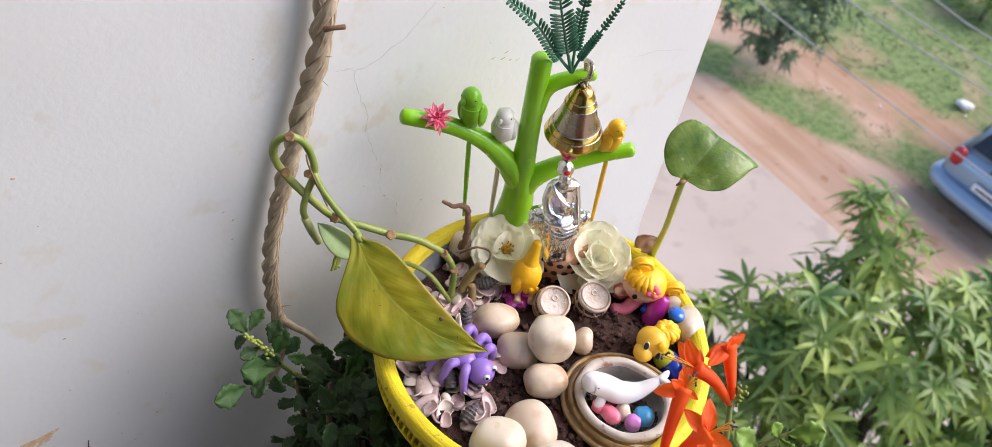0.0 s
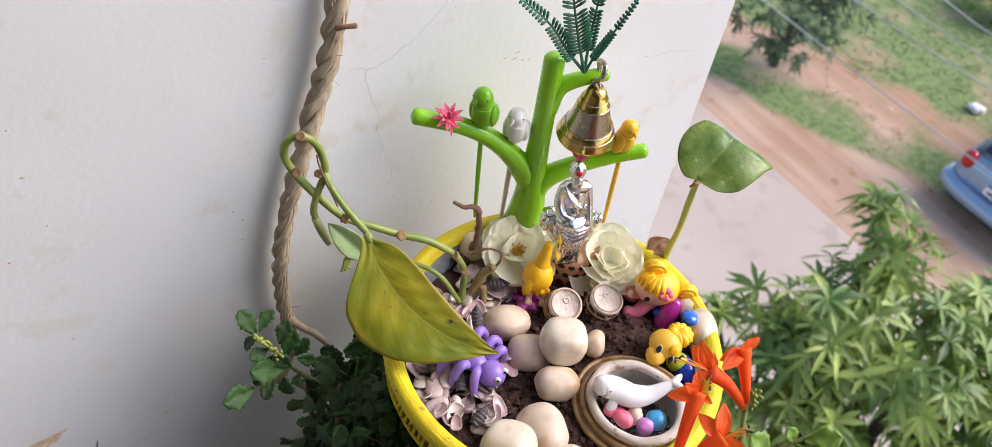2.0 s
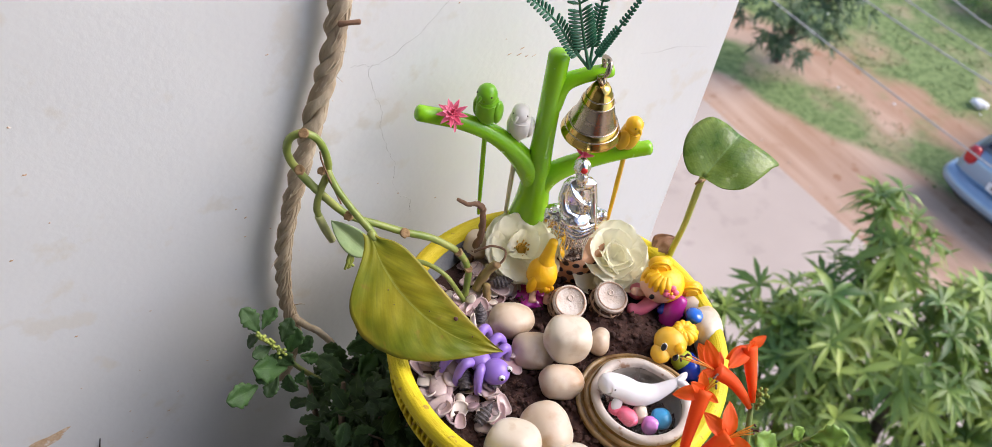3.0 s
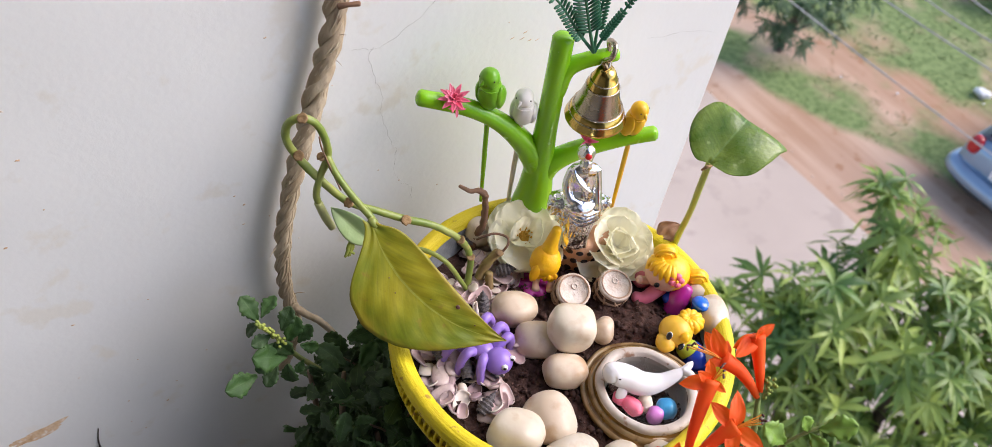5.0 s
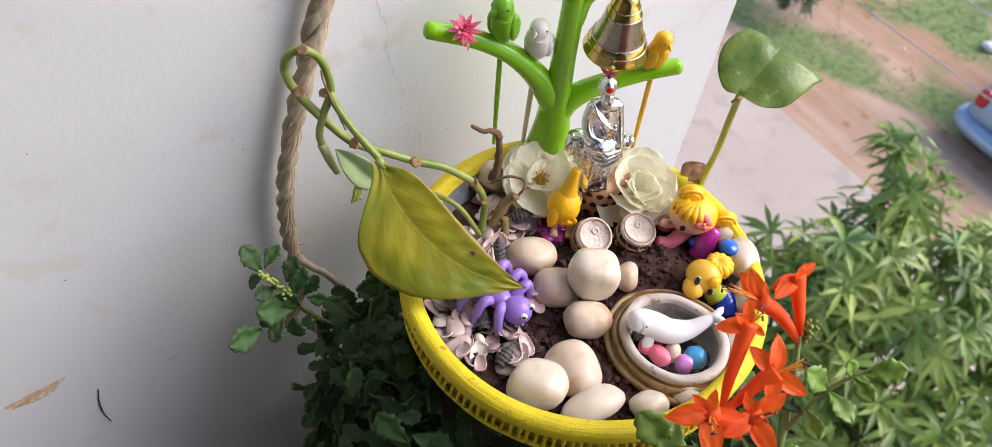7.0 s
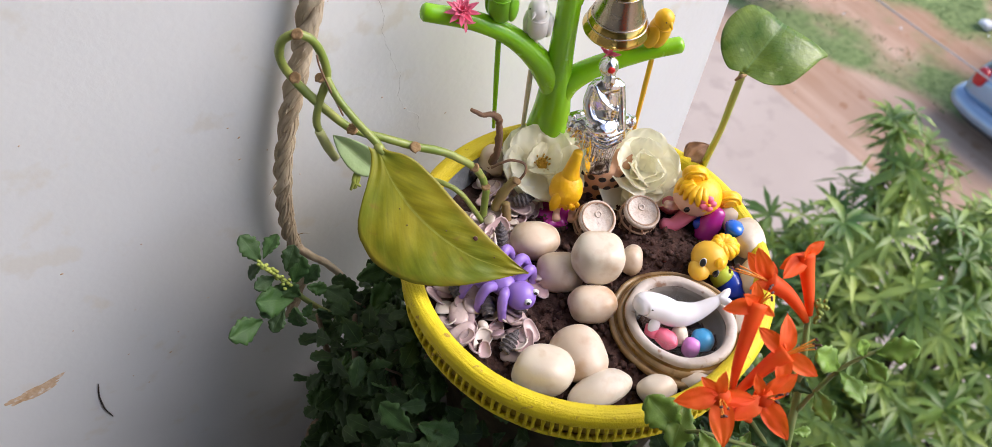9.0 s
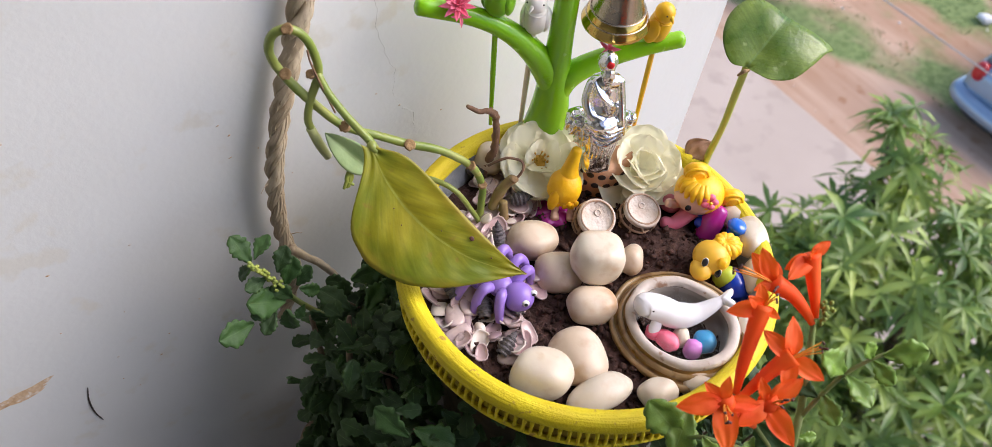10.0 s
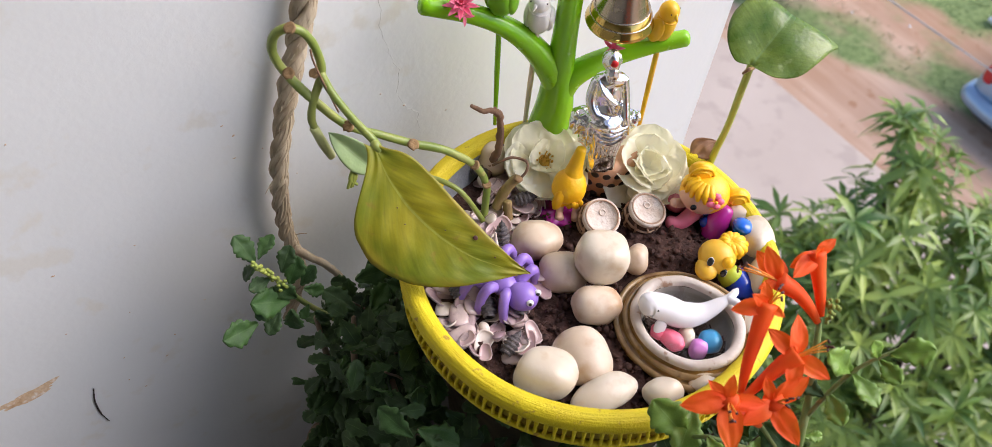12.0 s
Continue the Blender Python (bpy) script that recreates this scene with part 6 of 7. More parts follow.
part("stem", tube([(0.0579, -0.2903, -0.4336), (0.0372, -0.2113, -0.1611), (0.0077, -0.1809, -0.0018), (0.0182, -0.1648, 0.0308), (0.0309, -0.1487, 0.0516), (0.0388, -0.1373, 0.0656)], [0.0040, 0.0034, 0.0026, 0.0022, 0.0020, 0.0016], segs=10), STEM, shrub)
part("root_stem", tube([(0.16, -0.12, -0.26), (0.0220, -0.3477, -0.4889), (0.0579, -0.2903, -0.4336)], [0.005, 0.0045, 0.004], segs=8), WOODY, shrub)
bm = bmesh.new()
q0 = Vector((0.0405, -0.1384, 0.0657))
for k in range(22):
    t = k / 22
    q = q0.lerp(Vector((0.0410, -0.1391, 0.0746)), t * 1.4) + Vector((rnd.uniform(-1, 1), rnd.uniform(-1, 1), rnd.uniform(-1, 1))) * 0.004
    add(bm, blob(0.0013, 0.0013, 0.0021, sub=1), Matrix.Translation(q))
part("bud_cluster", bm, BUD, shrub, "cluster of small green buds")
part("side_stem", tube([(0.0146, -0.1690, 0.0262), (0.0245, -0.1681, 0.0411), (0.0374, -0.1683, 0.0542), (0.0483, -0.1715, 0.0644), (0.0558, -0.1745, 0.0690)], [0.0014, 0.0012, 0.0010], segs=7), STEM, shrub)
store = {}
for a, b, mt in (
    ((0.0533, -0.1741, 0.0679), (0.0642, -0.1876, 0.0819), LIGHT_LEAF), ((0.0483, -0.1715, 0.0644), (0.0439, -0.1675, 0.0775), LIGHT_LEAF), ((0.0489, -0.1725, 0.0640), (0.0458, -0.1884, 0.0653), LIGHT_LEAF),
    ((0.0372, -0.1687, 0.0538), (0.0342, -0.1895, 0.0559), LIGHT_LEAF), ((0.0366, -0.1677, 0.0541), (0.0234, -0.1592, 0.0720), LIGHT_LEAF), ((0.0258, -0.1680, 0.0419), (0.0190, -0.1851, 0.0403), LIGHT_LEAF),
    ((0.0227, -0.1678, 0.0403), (0.0186, -0.1530, 0.0410), BUSH_LEAF), ((-0.0430, -0.1390, 0.0111), (-0.0567, -0.1218, 0.0343), LIGHT_LEAF), ((-0.0317, -0.1299, 0.0228), (-0.0542, -0.1450, 0.0144), LIGHT_LEAF),
    ((-0.0429, -0.1497, 0.0303), (-0.0468, -0.1696, 0.0286), LIGHT_LEAF), ((-0.0090, -0.1616, 0.0147), (-0.0283, -0.1719, 0.0109), LIGHT_LEAF), ((0.0032, -0.1797, 0.0096), (-0.0097, -0.1616, 0.0273), BUSH_LEAF),
    ((0.0234, -0.1862, 0.0030), (0.0291, -0.1985, 0.0112), LIGHT_LEAF), ((0.0117, -0.1754, 0.0168), (0.0206, -0.1813, 0.0177), LIGHT_LEAF), ((-0.0360, -0.1277, -0.0169), (-0.0318, -0.1513, -0.0167), BUSH_LEAF),
):
    d = Vector(b) - Vector(a)
    sprig_leaf(shrub, store, Vector(a), d, d.length, TO_EYE + Vector((rnd.uniform(-0.4, 0.4), rnd.uniform(-0.4, 0.4), 0)), mt)
for a, b in (((0.0077, -0.1809, -0.0018), (-0.0429, -0.1497, 0.0303)), ((-0.0429, -0.1497, 0.0303), (-0.0430, -0.1390, 0.0111)), ((0.0077, -0.1809, -0.0018), (0.0234, -0.1862, 0.0030)), ((0.0080, -0.1762, 0.0143), (-0.0001, -0.1728, 0.0252)), ((-0.0276, -0.1494, 0.0567), (-0.0035, -0.1735, 0.0100)), ((-0.0429, -0.1497, 0.0303), (-0.0360, -0.1277, -0.0169))):
    part("twig", tube([a, Vector(a).lerp(Vector(b), 0.5), b], 0.0012, segs=6, step=3), STEM, shrub)

# ---- the leafy shrub beside the wall ----
bush = thing("leafy_shrub", "leafy dark green shrub growing up beside the pot in shade", "shrub", Matrix.Translation((0, 0, 0)))
part("stem", tube([(-0.20, 0.12, FLOOR_Z), (-0.19, 0.12, -0.70), (-0.1823, 0.1200, -0.3448), (-0.1592, 0.1250, -0.2913), (-0.1496, 0.1200, -0.2269), (-0.1550, 0.1100, -0.1501), (-0.1617, 0.1000, -0.0902)], [0.007, 0.006, 0.0036, 0.0032, 0.0030, 0.0024, 0.0018], segs=10, wobble=0.2), WOODY, bush)
part("stem", tube([(-0.17, 0.05, FLOOR_Z), (-0.16, 0.05, -0.70), (-0.1536, 0.0500, -0.2983), (-0.1487, 0.0600, -0.2202), (-0.1474, 0.0700, -0.1130), (-0.1407, 0.0800, -0.0800)], [0.007, 0.006, 0.0040, 0.0032, 0.0026, 0.0018], segs=10, wobble=0.2), WOODY, bush)
part("stem", tube([(-0.14, -0.03, FLOOR_Z), (-0.15, -0.03, -0.60), (-0.0913, 0.0000, -0.3026), (-0.1270, 0.0200, -0.1725), (-0.1322, 0.0400, -0.1187)], [0.007, 0.006, 0.0040, 0.0030, 0.0020], segs=10, wobble=0.2), WOODY, bush)
part("shoot", tube([(-0.1399, 0.1000, -0.1161), (-0.1609, 0.1000, -0.0800), (-0.1750, 0.0950, -0.0478), (-0.1855, 0.0900, -0.0170), (-0.2007, 0.0850, 0.0166)], [0.0024, 0.0021, 0.0018, 0.0012], segs=8), STEM, bush)
bm = bmesh.new()
for k in range(34):
    t = k / 34
    q = Vector((-0.1836, 0.0880, -0.0195)).lerp(Vector((-0.2017, 0.0840, 0.0211)), t) + Vector((rnd.uniform(-1, 1), rnd.uniform(-1, 1), rnd.uniform(-1, 1))) * 0.0034 * (1 - t * 0.7)
    add(bm, blob(0.0013, 0.0013, 0.0022, sub=1), rise(q, Vector((-0.4, -0.1, 0.6))))
part("bud_spike", bm, BUD, bush, "spike of pale green buds")
store = {}
for (a, b) in (
    ((-0.1964, 0.1000, -0.0006), (-0.2014, 0.1100, 0.0195)), ((-0.1932, 0.1000, 0.0006), (-0.1789, 0.1100, 0.0094)), ((-0.1956, 0.1000, -0.0045), (-0.2064, 0.1050, -0.0170)), ((-0.1832, 0.0900, -0.0081), (-0.1730, 0.0950, 0.0078)),
    ((-0.1912, 0.0900, -0.0094), (-0.2065, 0.0850, -0.0049)), ((-0.1795, 0.0900, -0.0234), (-0.1706, 0.0900, -0.0015)), ((-0.1720, 0.0900, -0.0303), (-0.1607, 0.0900, -0.0165)), ((-0.1705, 0.0900, -0.0350), (-0.1567, 0.0850, -0.0426)),
    ((-0.1830, 0.0850, -0.0345), (-0.2070, 0.0800, -0.0137)), ((-0.1904, 0.0850, -0.0402), (-0.2047, 0.0750, -0.0463)), ((-0.1831, 0.0850, -0.0443), (-0.1839, 0.0800, -0.0662)), ((-0.2077, 0.0800, -0.0353), (-0.2318, 0.0700, -0.0246)),
    ((-0.1921, 0.0850, -0.0351), (-0.2076, 0.0800, -0.0279)), ((-0.1784, 0.0850, -0.0341), (-0.1898, 0.0850, -0.0149)), ((-0.1686, 0.0900, -0.0555), (-0.1773, 0.0850, -0.0621)), ((-0.1647, 0.0900, -0.0664), (-0.1560, 0.0850, -0.0830)),
    ((-0.1635, 0.1000, -0.1829), (-0.1884, 0.0950, -0.1570)), ((-0.1639, 0.1000, -0.1878), (-0.1814, 0.0900, -0.2034)), ((-0.1494, 0.1000, -0.1854), (-0.1451, 0.0900, -0.2286)), ((-0.1515, 0.1000, -0.1731), (-0.1428, 0.0900, -0.1461)),
    ((-0.1701, 0.1200, -0.3169), (-0.1910, 0.1100, -0.3158)), ((-0.1652, 0.1200, -0.2957), (-0.1545, 0.1100, -0.2524)), ((-0.1333, 0.0600, -0.1961), (-0.1633, 0.0500, -0.1703)), ((-0.1305, 0.0600, -0.2045), (-0.1091, 0.0500, -0.2152)),
):
    d = Vector(b) - Vector(a)
    sprig_leaf(bush, store, Vector(a), d, d.length * 0.95, TO_EYE + Vector((rnd.uniform(-0.5, 0.5), rnd.uniform(-0.5, 0.5), 0)), BUSH_LEAF)
# the mass of leaves below and behind the rim
rest = bmesh.new()
for n in range(1300):
    a, z = radians(rnd.uniform(112, 312)), -0.045 - 0.33 * rnd.random() ** 1.1
    r = 0.108 + rnd.uniform(0.0, 0.066) + 0.14 * (-z - 0.045) * rnd.random()
    x, y = r * math.cos(a), r * math.sin(a)
    if y > 0.158 or x < -0.05 and z > -0.035 - 1.6 * (y - 0.08) or r < 0.136 and z > -0.052 or a > radians(250) and r > 0.165:
        continue
    way = Vector((rnd.uniform(-1, 1), rnd.uniform(-1, 1), rnd.uniform(-0.7, 0.5)))
    size, up = rnd.uniform(0.018, 0.030) if n < 330 else rnd.uniform(0.014, 0.024), TO_EYE + Vector((rnd.uniform(-0.8, 0.8), rnd.uniform(-0.8, 0.8), rnd.uniform(-0.3, 0.3)))
    if n < 330:
        sprig_leaf(bush, store, Vector((x, y, z)), way, size, up, BUSH_LEAF)
    else:
        add(rest, leaf_rough.copy(), aim((x, y, z), way, up, size))
    if n % 14 == 0:
        q = Vector((x, y, z))
        part("twig", tube([q, q + Vector((0.02, 0.01, -0.05)), q + Vector((0.01, 0.02, -0.12))], [0.0008, 0.0010, 0.0014], segs=6, step=4), WOODY, bush)
# unseen extra leaves lower down, added to keep light off the wall
for n in range(650):
    a, z, r = radians(rnd.uniform(165, 290)), rnd.uniform(-0.46, -0.12), rnd.uniform(0.14, 0.27)
    way = Vector((rnd.uniform(-1, 1), rnd.uniform(-1, 1), rnd.uniform(-0.7, 0.5)))
    if a < radians(180) and r > 0.19:
        continue
    add(rest, leaf_rough.copy(), aim((r * math.cos(a), r * math.sin(a), z), way, (rnd.uniform(-1, 1), rnd.uniform(-1, 1), 1), rnd.uniform(0.022, 0.034)))
for n in range(400):
    a, z, r = radians(rnd.uniform(120, 166)), rnd.uniform(-0.42, -0.095), rnd.uniform(0.125, 0.195)
    if r * math.sin(a) > 0.16 or z > -0.035 - 1.6 * (r * math.sin(a) - 0.08):
        continue
    way = Vector((rnd.uniform(-1, 1), rnd.uniform(-1, 1), rnd.uniform(-0.7, 0.5)))
    add(rest, leaf_small.copy(), aim((r * math.cos(a), r * math.sin(a), z), way, TO_EYE + Vector((rnd.uniform(-0.8, 0.8), rnd.uniform(-0.8, 0.8), 0)), rnd.uniform(0.017, 0.027)))
tagged(part("leaf_mass", rest, BUSH_LEAF, bush), kind="stuff")


# ---- the view below ----
def whorl(bm, uvl, p, out, size, n, rng):
    """A tuft of long drooping leaves at a twig's end, as folded strips."""
    out = out.normalized()
    side = out.orthogonal().normalized()
    up = out.cross(side)
    for k in range(n):
        a = 2 * math.pi * k / n + rng.uniform(-0.3, 0.3)
        rad = side * math.cos(a) + up * math.sin(a)
        lift = rng.uniform(0.1, 0.9)
        way = (rad + out * lift).normalized()
        l = size * rng.uniform(0.7, 1.15)
        w = l * rng.uniform(0.070, 0.110)
        across = way.cross(out).normalized()
        nrm = across.cross(way)
        rows = []
        for i, (t, ww) in enumerate(((0.0, 0.15), (0.3, 0.85), (0.6, 1.0), (1.0, 0.04))):
            c = p + way * l * t - Vector((0, 0, 1)) * l * 0.38 * t * t
            rows.append((t, [bm.verts.new(c + across * w * ww * s + nrm * w * 0.35 * ww * abs(s)) for s in (-1, 0, 1)]))
        for (ta, ra), (tb, rb) in zip(rows, rows[1:]):
            for j in range(2):
                f = bm.faces.new((ra[j], rb[j], rb[j + 1], ra[j + 1]))
                for lp, uvc in zip(f.loops, ((ta, j / 2), (tb, j / 2), (tb, j / 2 + 0.5), (ta, j / 2 + 0.5))):
                    lp[uvl].uv = uvc


def broad_tree(name, label, foot, lobes, size, per, leaves, material, seed):
    """A tapered trunk with limbs out to uneven lobes of leaf tufts."""
    rng = random.Random(seed)
    foot = Vector(foot)
    ob = thing(name, label, "tree", Matrix.Translation(foot))
    mid = sum((Vector(c) for c, r in lobes), Vector()) / len(lobes) - foot
    fork = mid * 0.55
    part("trunk", tube([(0, 0, -0.1), fork * 0.5 + Vector((0.08, 0.05, 0)), fork], [size, size * 0.8, size * 0.65], segs=14, wobble=0.15), BARK, ob)
    bm = bmesh.new()
    uvl = bm.loops.layers.uv.new("UVMap")
    for c, r in lobes:
        c = Vector(c) - foot
        bend = fork.lerp(c, 0.5) + Vector((rng.uniform(-1, 1), rng.uniform(-1, 1), 0.3)) * r * 0.25
        part("limb", tube([fork - fork.normalized() * 0.1, bend, c], [size * 0.5, size * 0.3, size * 0.12], segs=9), BARK, ob)
        for k in range(int(per * r * r) + 6):
            d = Vector((rng.gauss(0, 1), rng.gauss(0, 1), rng.gauss(0, 1))).normalized()
            if d.z < -0.55:
                d.z = -d.z
            q = c + d * r * rng.uniform(0.25, 1.08)
            out = (d + Vector((0, 0, 0.7)) + Vector((rng.uniform(-1, 1), rng.uniform(-1, 1), rng.uniform(-1, 1))) * 0.5)
            whorl(bm, uvl, q, out, leaves * rng.uniform(0.75, 1.2), rng.randint(7, 11), rng)
            if k % 3 == 0:
                add_twig(bm, c, q, size * 0.05)
    tagged(part("crown", bm, material, ob), kind="stuff")
    return ob


def add_twig(bm, a, b, r):
    way = (b - a).normalized()
    s = way.orthogonal().normalized()
    u = way.cross(s)
    lo = [bm.verts.new(a + (s * math.cos(k * 2.0944) + u * math.sin(k * 2.0944)) * r) for k in range(3)]
    hi = [bm.verts.new(b + (s * math.cos(k * 2.0944) + u * math.sin(k * 2.0944)) * r * 0.5) for k in range(3)]
    for k in range(3):
        bm.faces.new((lo[k], lo[(k + 1) % 3], hi[(k + 1) % 3], hi[k]))


broad_tree("mango_tree", "leafy mango tree with tufts of long drooping green leaves", (3.1, 0.3, STREET), (
    ((3.3537, 1.1050, -2.4394), 0.13), ((3.3203, 0.9281, -2.5894), 0.20), ((3.2485, 0.9078, -2.7866), 0.25), ((2.9275, 1.0415, -3.0242), 0.26), ((2.9223, 0.8154, -2.9162), 0.40), ((3.4457, 0.6361, -2.8643), 0.32), ((3.7631, 0.4958, -2.7720), 0.16),
    ((3.6374, 0.3534, -2.9533), 0.36), ((2.6451, 0.9269, -3.2814), 0.28), ((2.7346, 0.6876, -3.2633), 0.45), ((3.1213, 0.4890, -3.0328), 0.50), ((3.6175, 0.1536, -3.2500), 0.50), ((2.4258, 0.7709, -3.6685), 0.40),
    ((2.8762, 0.3603, -3.6923), 0.60), ((3.3670, -0.0460, -3.6881), 0.65), ((2.5440, 0.4695, -4.3695), 0.60), ((3.0652, -0.1605, -4.5103), 0.80), ((4.0362, 0.2193, -3.0831), 0.5), ((3.9958, -0.2729, -3.6062), 0.6), ((2.1102, 0.7114, -4.7355), 0.6), ((2.551, 1.265, -3.020), 0.07),
), 0.16, 250, 0.165, MANGO, 11)
broad_tree("roadside_tree", "small dark green tree on the earth verge beside the road", (11.2466, 7.1013, -8.0000), (
    ((10.6167, 7.1562, -6.9000), 0.45), ((10.9077, 6.8085, -7.0000), 0.45), ((11.5554, 6.8048, -6.8000), 0.55), ((10.8001, 6.7979, -7.4000), 0.28), ((10.5321, 6.9520, -7.3000), 0.22), ((12.3244, 6.9994, -6.8000), 0.5), ((11.1958, 7.1739, -6.4000), 0.6), ((11.7350, 6.6345, -7.3000), 0.25),
), 0.07, 105, 0.20, FAR_LEAF, 5)
broad_tree("verge_bush", "low dark green bush on the earth verge", (16.6, 6.3, STREET), (((16.6, 6.3, STREET + 0.5), 0.5), ((17.1, 6.0, STREET + 0.6), 0.5), ((16.9, 6.8, STREET + 0.5), 0.5)), 0.05, 120, 0.26, MANGO, 8)


def grass():
    """Short tufts over the verge beyond the bare earth."""
    rng = random.Random(3)
    bm = bmesh.new()
    for k in range(5000):
        x, y = rng.uniform(10.2, 19.0), rng.uniform(1.0, 11.5)
        s = x + 0.35 * (y - 5.5)
        edge = float(np.interp(s, (9, 10.4, 10.8, 11.5, 12.0, 12.6, 13.3, 16), (0, 0, 0.9, 0.85, 0.3, 0.35, 1.1, 1.4))) + 1.3 * noise.noise((x * 1.5, y * 1.5, 4))
        if edge < 0.70:
            continue
        z = STREET + 0.08 * noise.noise((x * 0.35, y * 0.35, 0)) - 0.01
        for j in range(3):
            a, h = rng.uniform(0, 6.28), rng.uniform(0.02, 0.06)
            p = Vector((x + rng.uniform(-0.05, 0.05), y + rng.uniform(-0.05, 0.05), z))
            s = Vector((math.cos(a), math.sin(a), 0)) * 0.012
            bm.faces.new([bm.verts.new(p - s), bm.verts.new(p + s), bm.verts.new(p + Vector((rng.uniform(-1, 1) * 0.04, rng.uniform(-1, 1) * 0.04, h)))])
    return bm


GRASS = mat("grass_blade", (0.12, 0.18, 0.052), (0.18, 0.24, 0.082), scale=0.9, rough=0.7)
tagged(link("grass", grass(), GRASS, smooth=False), "short green grass on the verge", "grass", kind="stuff")
for k in range(8):
    x, y = rnd.uniform(11.0, 16.0), rnd.uniform(3.8, 8.6)
    s = rnd.uniform(0.02, 0.05)
    tagged(link("litter_scrap", blob(s, s * rnd.uniform(0.5, 1), s * 0.4, 0.5, 2, k, sub=2), LITTER, m=pose(x, y, STREET + 0.06, 0, 0, rnd.uniform(0, 90))), "scrap of white litter on the grass", "litter", "litter on the verge")
tagged(link("litter_bag", blob(0.15, 0.11, 0.06, 0.5, 2, 3, sub=3), LITTER, m=pose(*(13.7293, 4.6395, -7.9300), rz=-60)), "crumpled white plastic bag on the grass", "litter")


# ---- the parked car ----
def car(p, turn):
    ob = thing("parked_car", "pale blue hatchback car parked on the earth verge", "car", pose(*p, rz=turn))
    # local: rear at x = 0, nose at x = 3.7, y across
    prof = [(0.03, 0.34), (0.00, 0.55), (0.05, 0.80), (0.10, 0.96), (0.42, 1.02), (1.0, 1.0), (2.6, 0.96), (3.4, 0.84), (3.68, 0.64), (3.70, 0.36), (3.4, 0.22), (0.3, 0.22)]

    def hull(profile, half, inset, rings=6):
        bm = bmesh.new()
        grid = []
        for i in range(-rings, rings + 1):
            s = i / rings
            edge = max(0.0, abs(s) - 0.72) / 0.28
            cx = sum(a for a, b in profile) / len(profile)
            grid.append([bm.verts.new((cx + (a - cx) * (1 - 0.05 * edge ** 2), s * half * (1 - inset(b)), 0.6 + (b - 0.6) * (1 - 0.06 * edge ** 2))) for a, b in profile])
        n = len(profile)
        for a, b in zip(grid, grid[1:]):
            for k in range(n):
                bm.faces.new((a[k], a[(k + 1) % n], b[(k + 1) % n], b[k]))
        bm.faces.new(grid[0])
        bm.faces.new(grid[-1][::-1])
        bmesh.ops.recalc_face_normals(bm, faces=bm.faces)
        return bm

    part("body", hull(prof, 0.83, lambda z: 0.03 if z > 0.9 else (0.05 if z < 0.3 else 0.0)), CAR_PAINT, ob)
    roof = [(0.16, 0.99), (0.55, 1.38), (0.95, 1.46), (1.7, 1.45), (2.15, 1.36), (2.8, 0.98)]
    part("cabin", hull(roof, 0.80, lambda z: 0.04 + 0.30 * max(0, z - 0.98)), CAR_PAINT, ob)

    def pane(name, corners, material, parent, off=0.012, label=""):
        bm = bmesh.new()
        v = [bm.verts.new(c) for c in corners]
        f = bm.faces.new(v)
        bmesh.ops.subdivide_edges(bm, edges=bm.edges[:], cuts=3, use_grid_fill=True)
        ext = bmesh.ops.extrude_face_region(bm, geom=bm.faces[:])
        bm.normal_update()
        nrm = (Vector(corners[1]) - Vector(corners[0])).cross(Vector(corners[-1]) - Vector(corners[0])).normalized()
        bmesh.ops.translate(bm, verts=[g for g in ext["geom"] if isinstance(g, bmesh.types.BMVert)], vec=nrm * off)
        return part(name, bm, material, parent, label, smooth=False)

    pane("rear_window", ((0.175, 0.64, 1.04), (0.175, -0.64, 1.04), (0.50, -0.56, 1.35), (0.50, 0.56, 1.35)), CAR_GLASS, ob, 0.02, "dark tinted rear window")
    for s in (-1, 1):
        a = ((0.62, s * 0.775, 1.05), (1.55, s * 0.785, 1.03), (1.55, s * 0.70, 1.38), (0.85, s * 0.70, 1.36))
        b = ((1.62, s * 0.785, 1.03), (2.55, s * 0.785, 1.03), (2.05, s * 0.71, 1.34), (1.62, s * 0.70, 1.38))
        for q in (a, b):
            pane("side_window", q if s < 0 else q[::-1], CAR_GLASS, ob, 0.02, "dark side window")
        part("tail_light", blob(0.09, 0.10, 0.15, 0.0, 1, 1, 0.7), CAR_RED, ob, "red tail light", m=Matrix.Translation((0.10, s * 0.70, 0.86)))
        part("mirror", blob(0.06, 0.09, 0.06, sub=2), CAR_PAINT, ob, m=Matrix.Translation((2.45, s * 0.90, 1.02)))
    part("bumper", tube([(0.32, 0.86, 0.42), (0.06, 0.80, 0.44), (-0.05, 0.5, 0.44), (-0.07, 0, 0.44), (-0.05, -0.5, 0.44), (0.06, -0.80, 0.44), (0.32, -0.86, 0.42)], 0.13, segs=14), CAR_PAINT, ob)
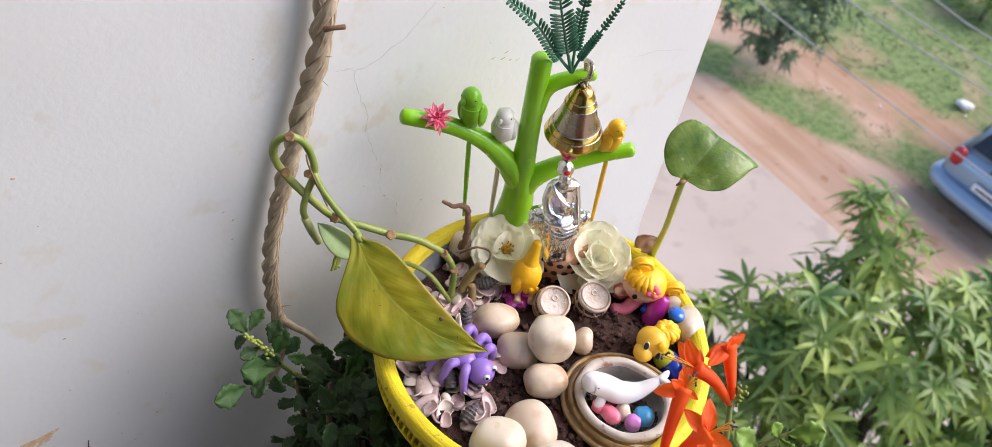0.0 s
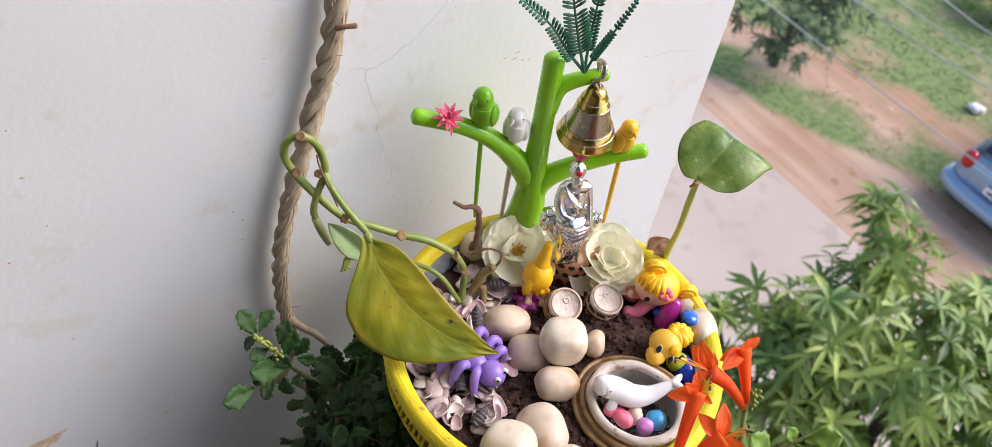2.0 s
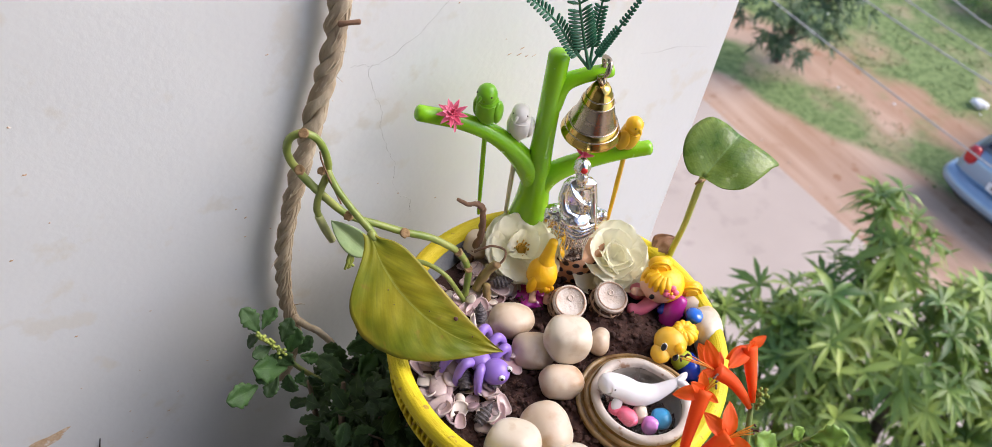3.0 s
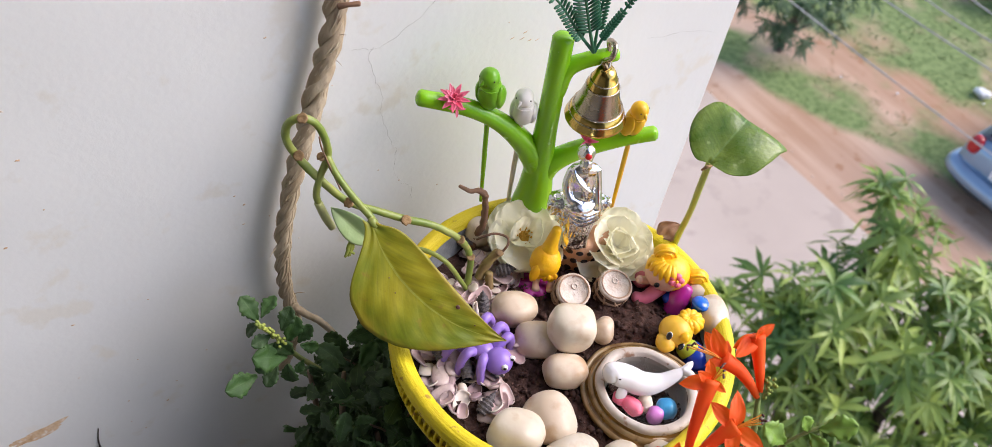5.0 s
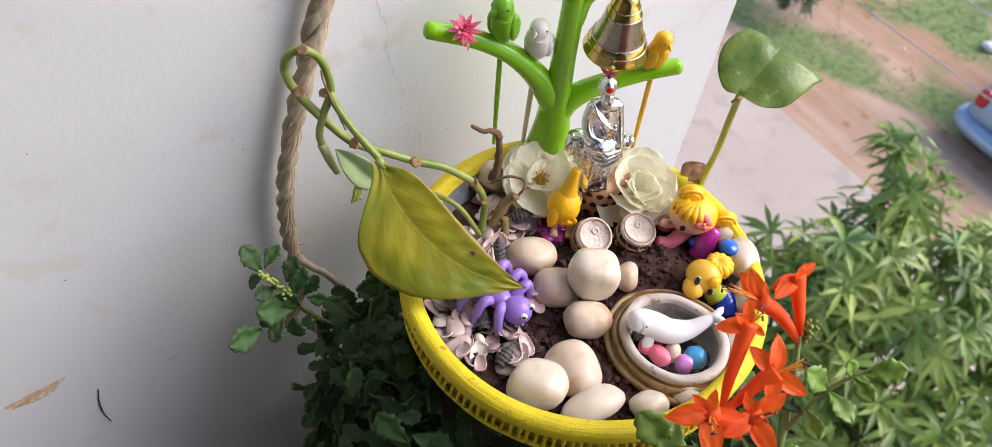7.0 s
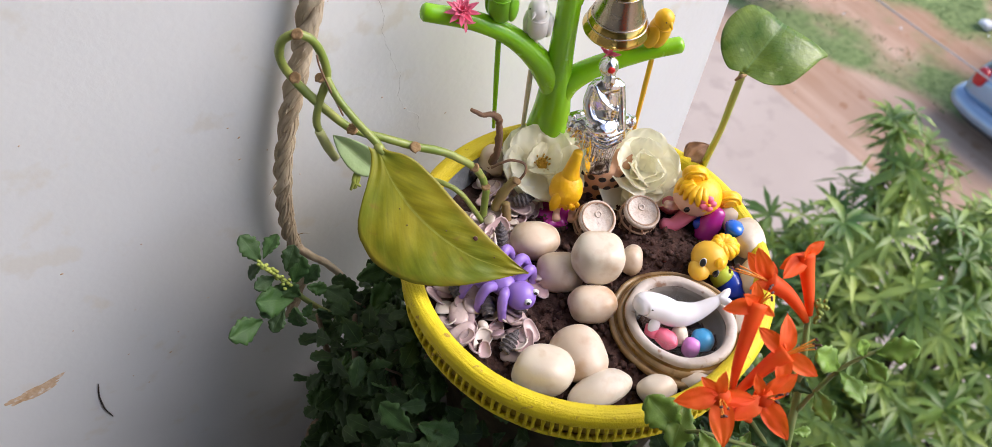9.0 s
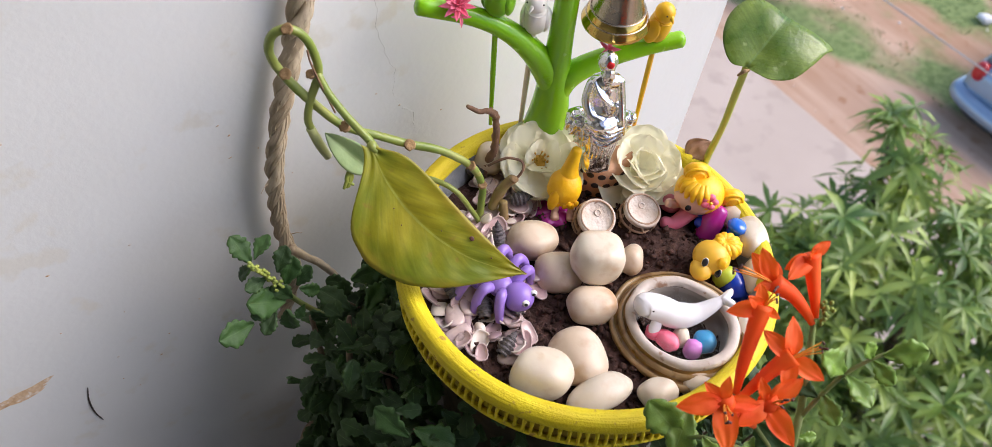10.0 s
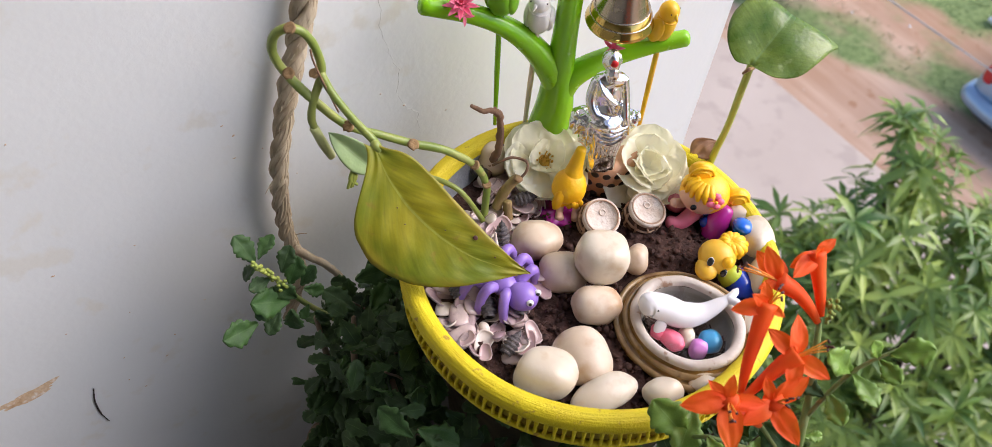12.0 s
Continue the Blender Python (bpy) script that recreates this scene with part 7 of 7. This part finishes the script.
    part("lower_trim", tube([(0.2, 0.80, 0.27), (0.0, 0.5, 0.27), (-0.02, 0, 0.27), (0.0, -0.5, 0.27), (0.2, -0.80, 0.27)], 0.06, segs=10), CAR_TRIM, ob)
    plate = part("number_plate", box(-0.035, -0.005, -0.26, 0.26, 0.62, 0.74, 0.008), PLATE, ob, "white number plate", smooth=False)
    part("plate_bar", box(-0.040, -0.0352, -0.20, 0.20, 0.665, 0.70), CAR_TRIM, plate, smooth=False)
    part("badge", blob(0.012, 0.04, 0.04, sub=2), RIM_METAL, ob, m=Matrix.Translation((0.06, 0, 0.88)))
    part("wiper", tube([(0.16, -0.05, 1.05), (0.30, 0.15, 1.18)], 0.012, segs=6, step=1), CAR_TRIM, ob)
    part("handle", tube([(0.075, -0.2, 0.96), (0.06, 0.0, 0.965), (0.075, 0.2, 0.96)], 0.018, segs=8), CAR_TRIM, ob)
    for x in (0.72, 3.05):
        for s in (-1, 1):
            w = part("wheel", lathe([(0.18, -0.09), (0.27, -0.095), (0.30, -0.07), (0.305, 0.0), (0.30, 0.07), (0.27, 0.095), (0.18, 0.09), (0.18, -0.09)], 36), CAR_TRIM, ob, m=pose(x, s * 0.76, 0.305, 90, 0, 0))
            part("rim", lathe([(0.0, -0.05), (0.10, -0.055), (0.18, -0.075), (0.18, 0.075), (0.10, 0.055), (0.0, 0.05)], 24), RIM_METAL, w)


car((11.17, 2.75, STREET), 0)

# ---- overhead cables across the road ----
for a, b in (((6.6962, 4.5577, -4.0840), (7.8307, 2.5523, -4.8542)), ((7.4891, 4.0479, -3.9700), (8.4167, 2.6008, -4.4589)), ((8.1159, 3.9559, -4.0672), (8.8061, 2.8968, -4.4181)), ((8.2545, 3.5557, -3.8600), (8.6038, 2.9795, -4.0670))):
    a, b = Vector(a), Vector(b)
    d = b - a
    pts = [a - d * 4 + Vector((0, 0, 0.5)), a - d * 2 + Vector((0, 0, 0.12)), a, b, b + d * 2 + Vector((0, 0, 0.12)), b + d * 4 + Vector((0, 0, 0.5))]
    tagged(link("overhead_cable", tube(pts, 0.008, segs=8, step=6), CABLE), "thin grey overhead cable above the road", "cable", "overhead cables")
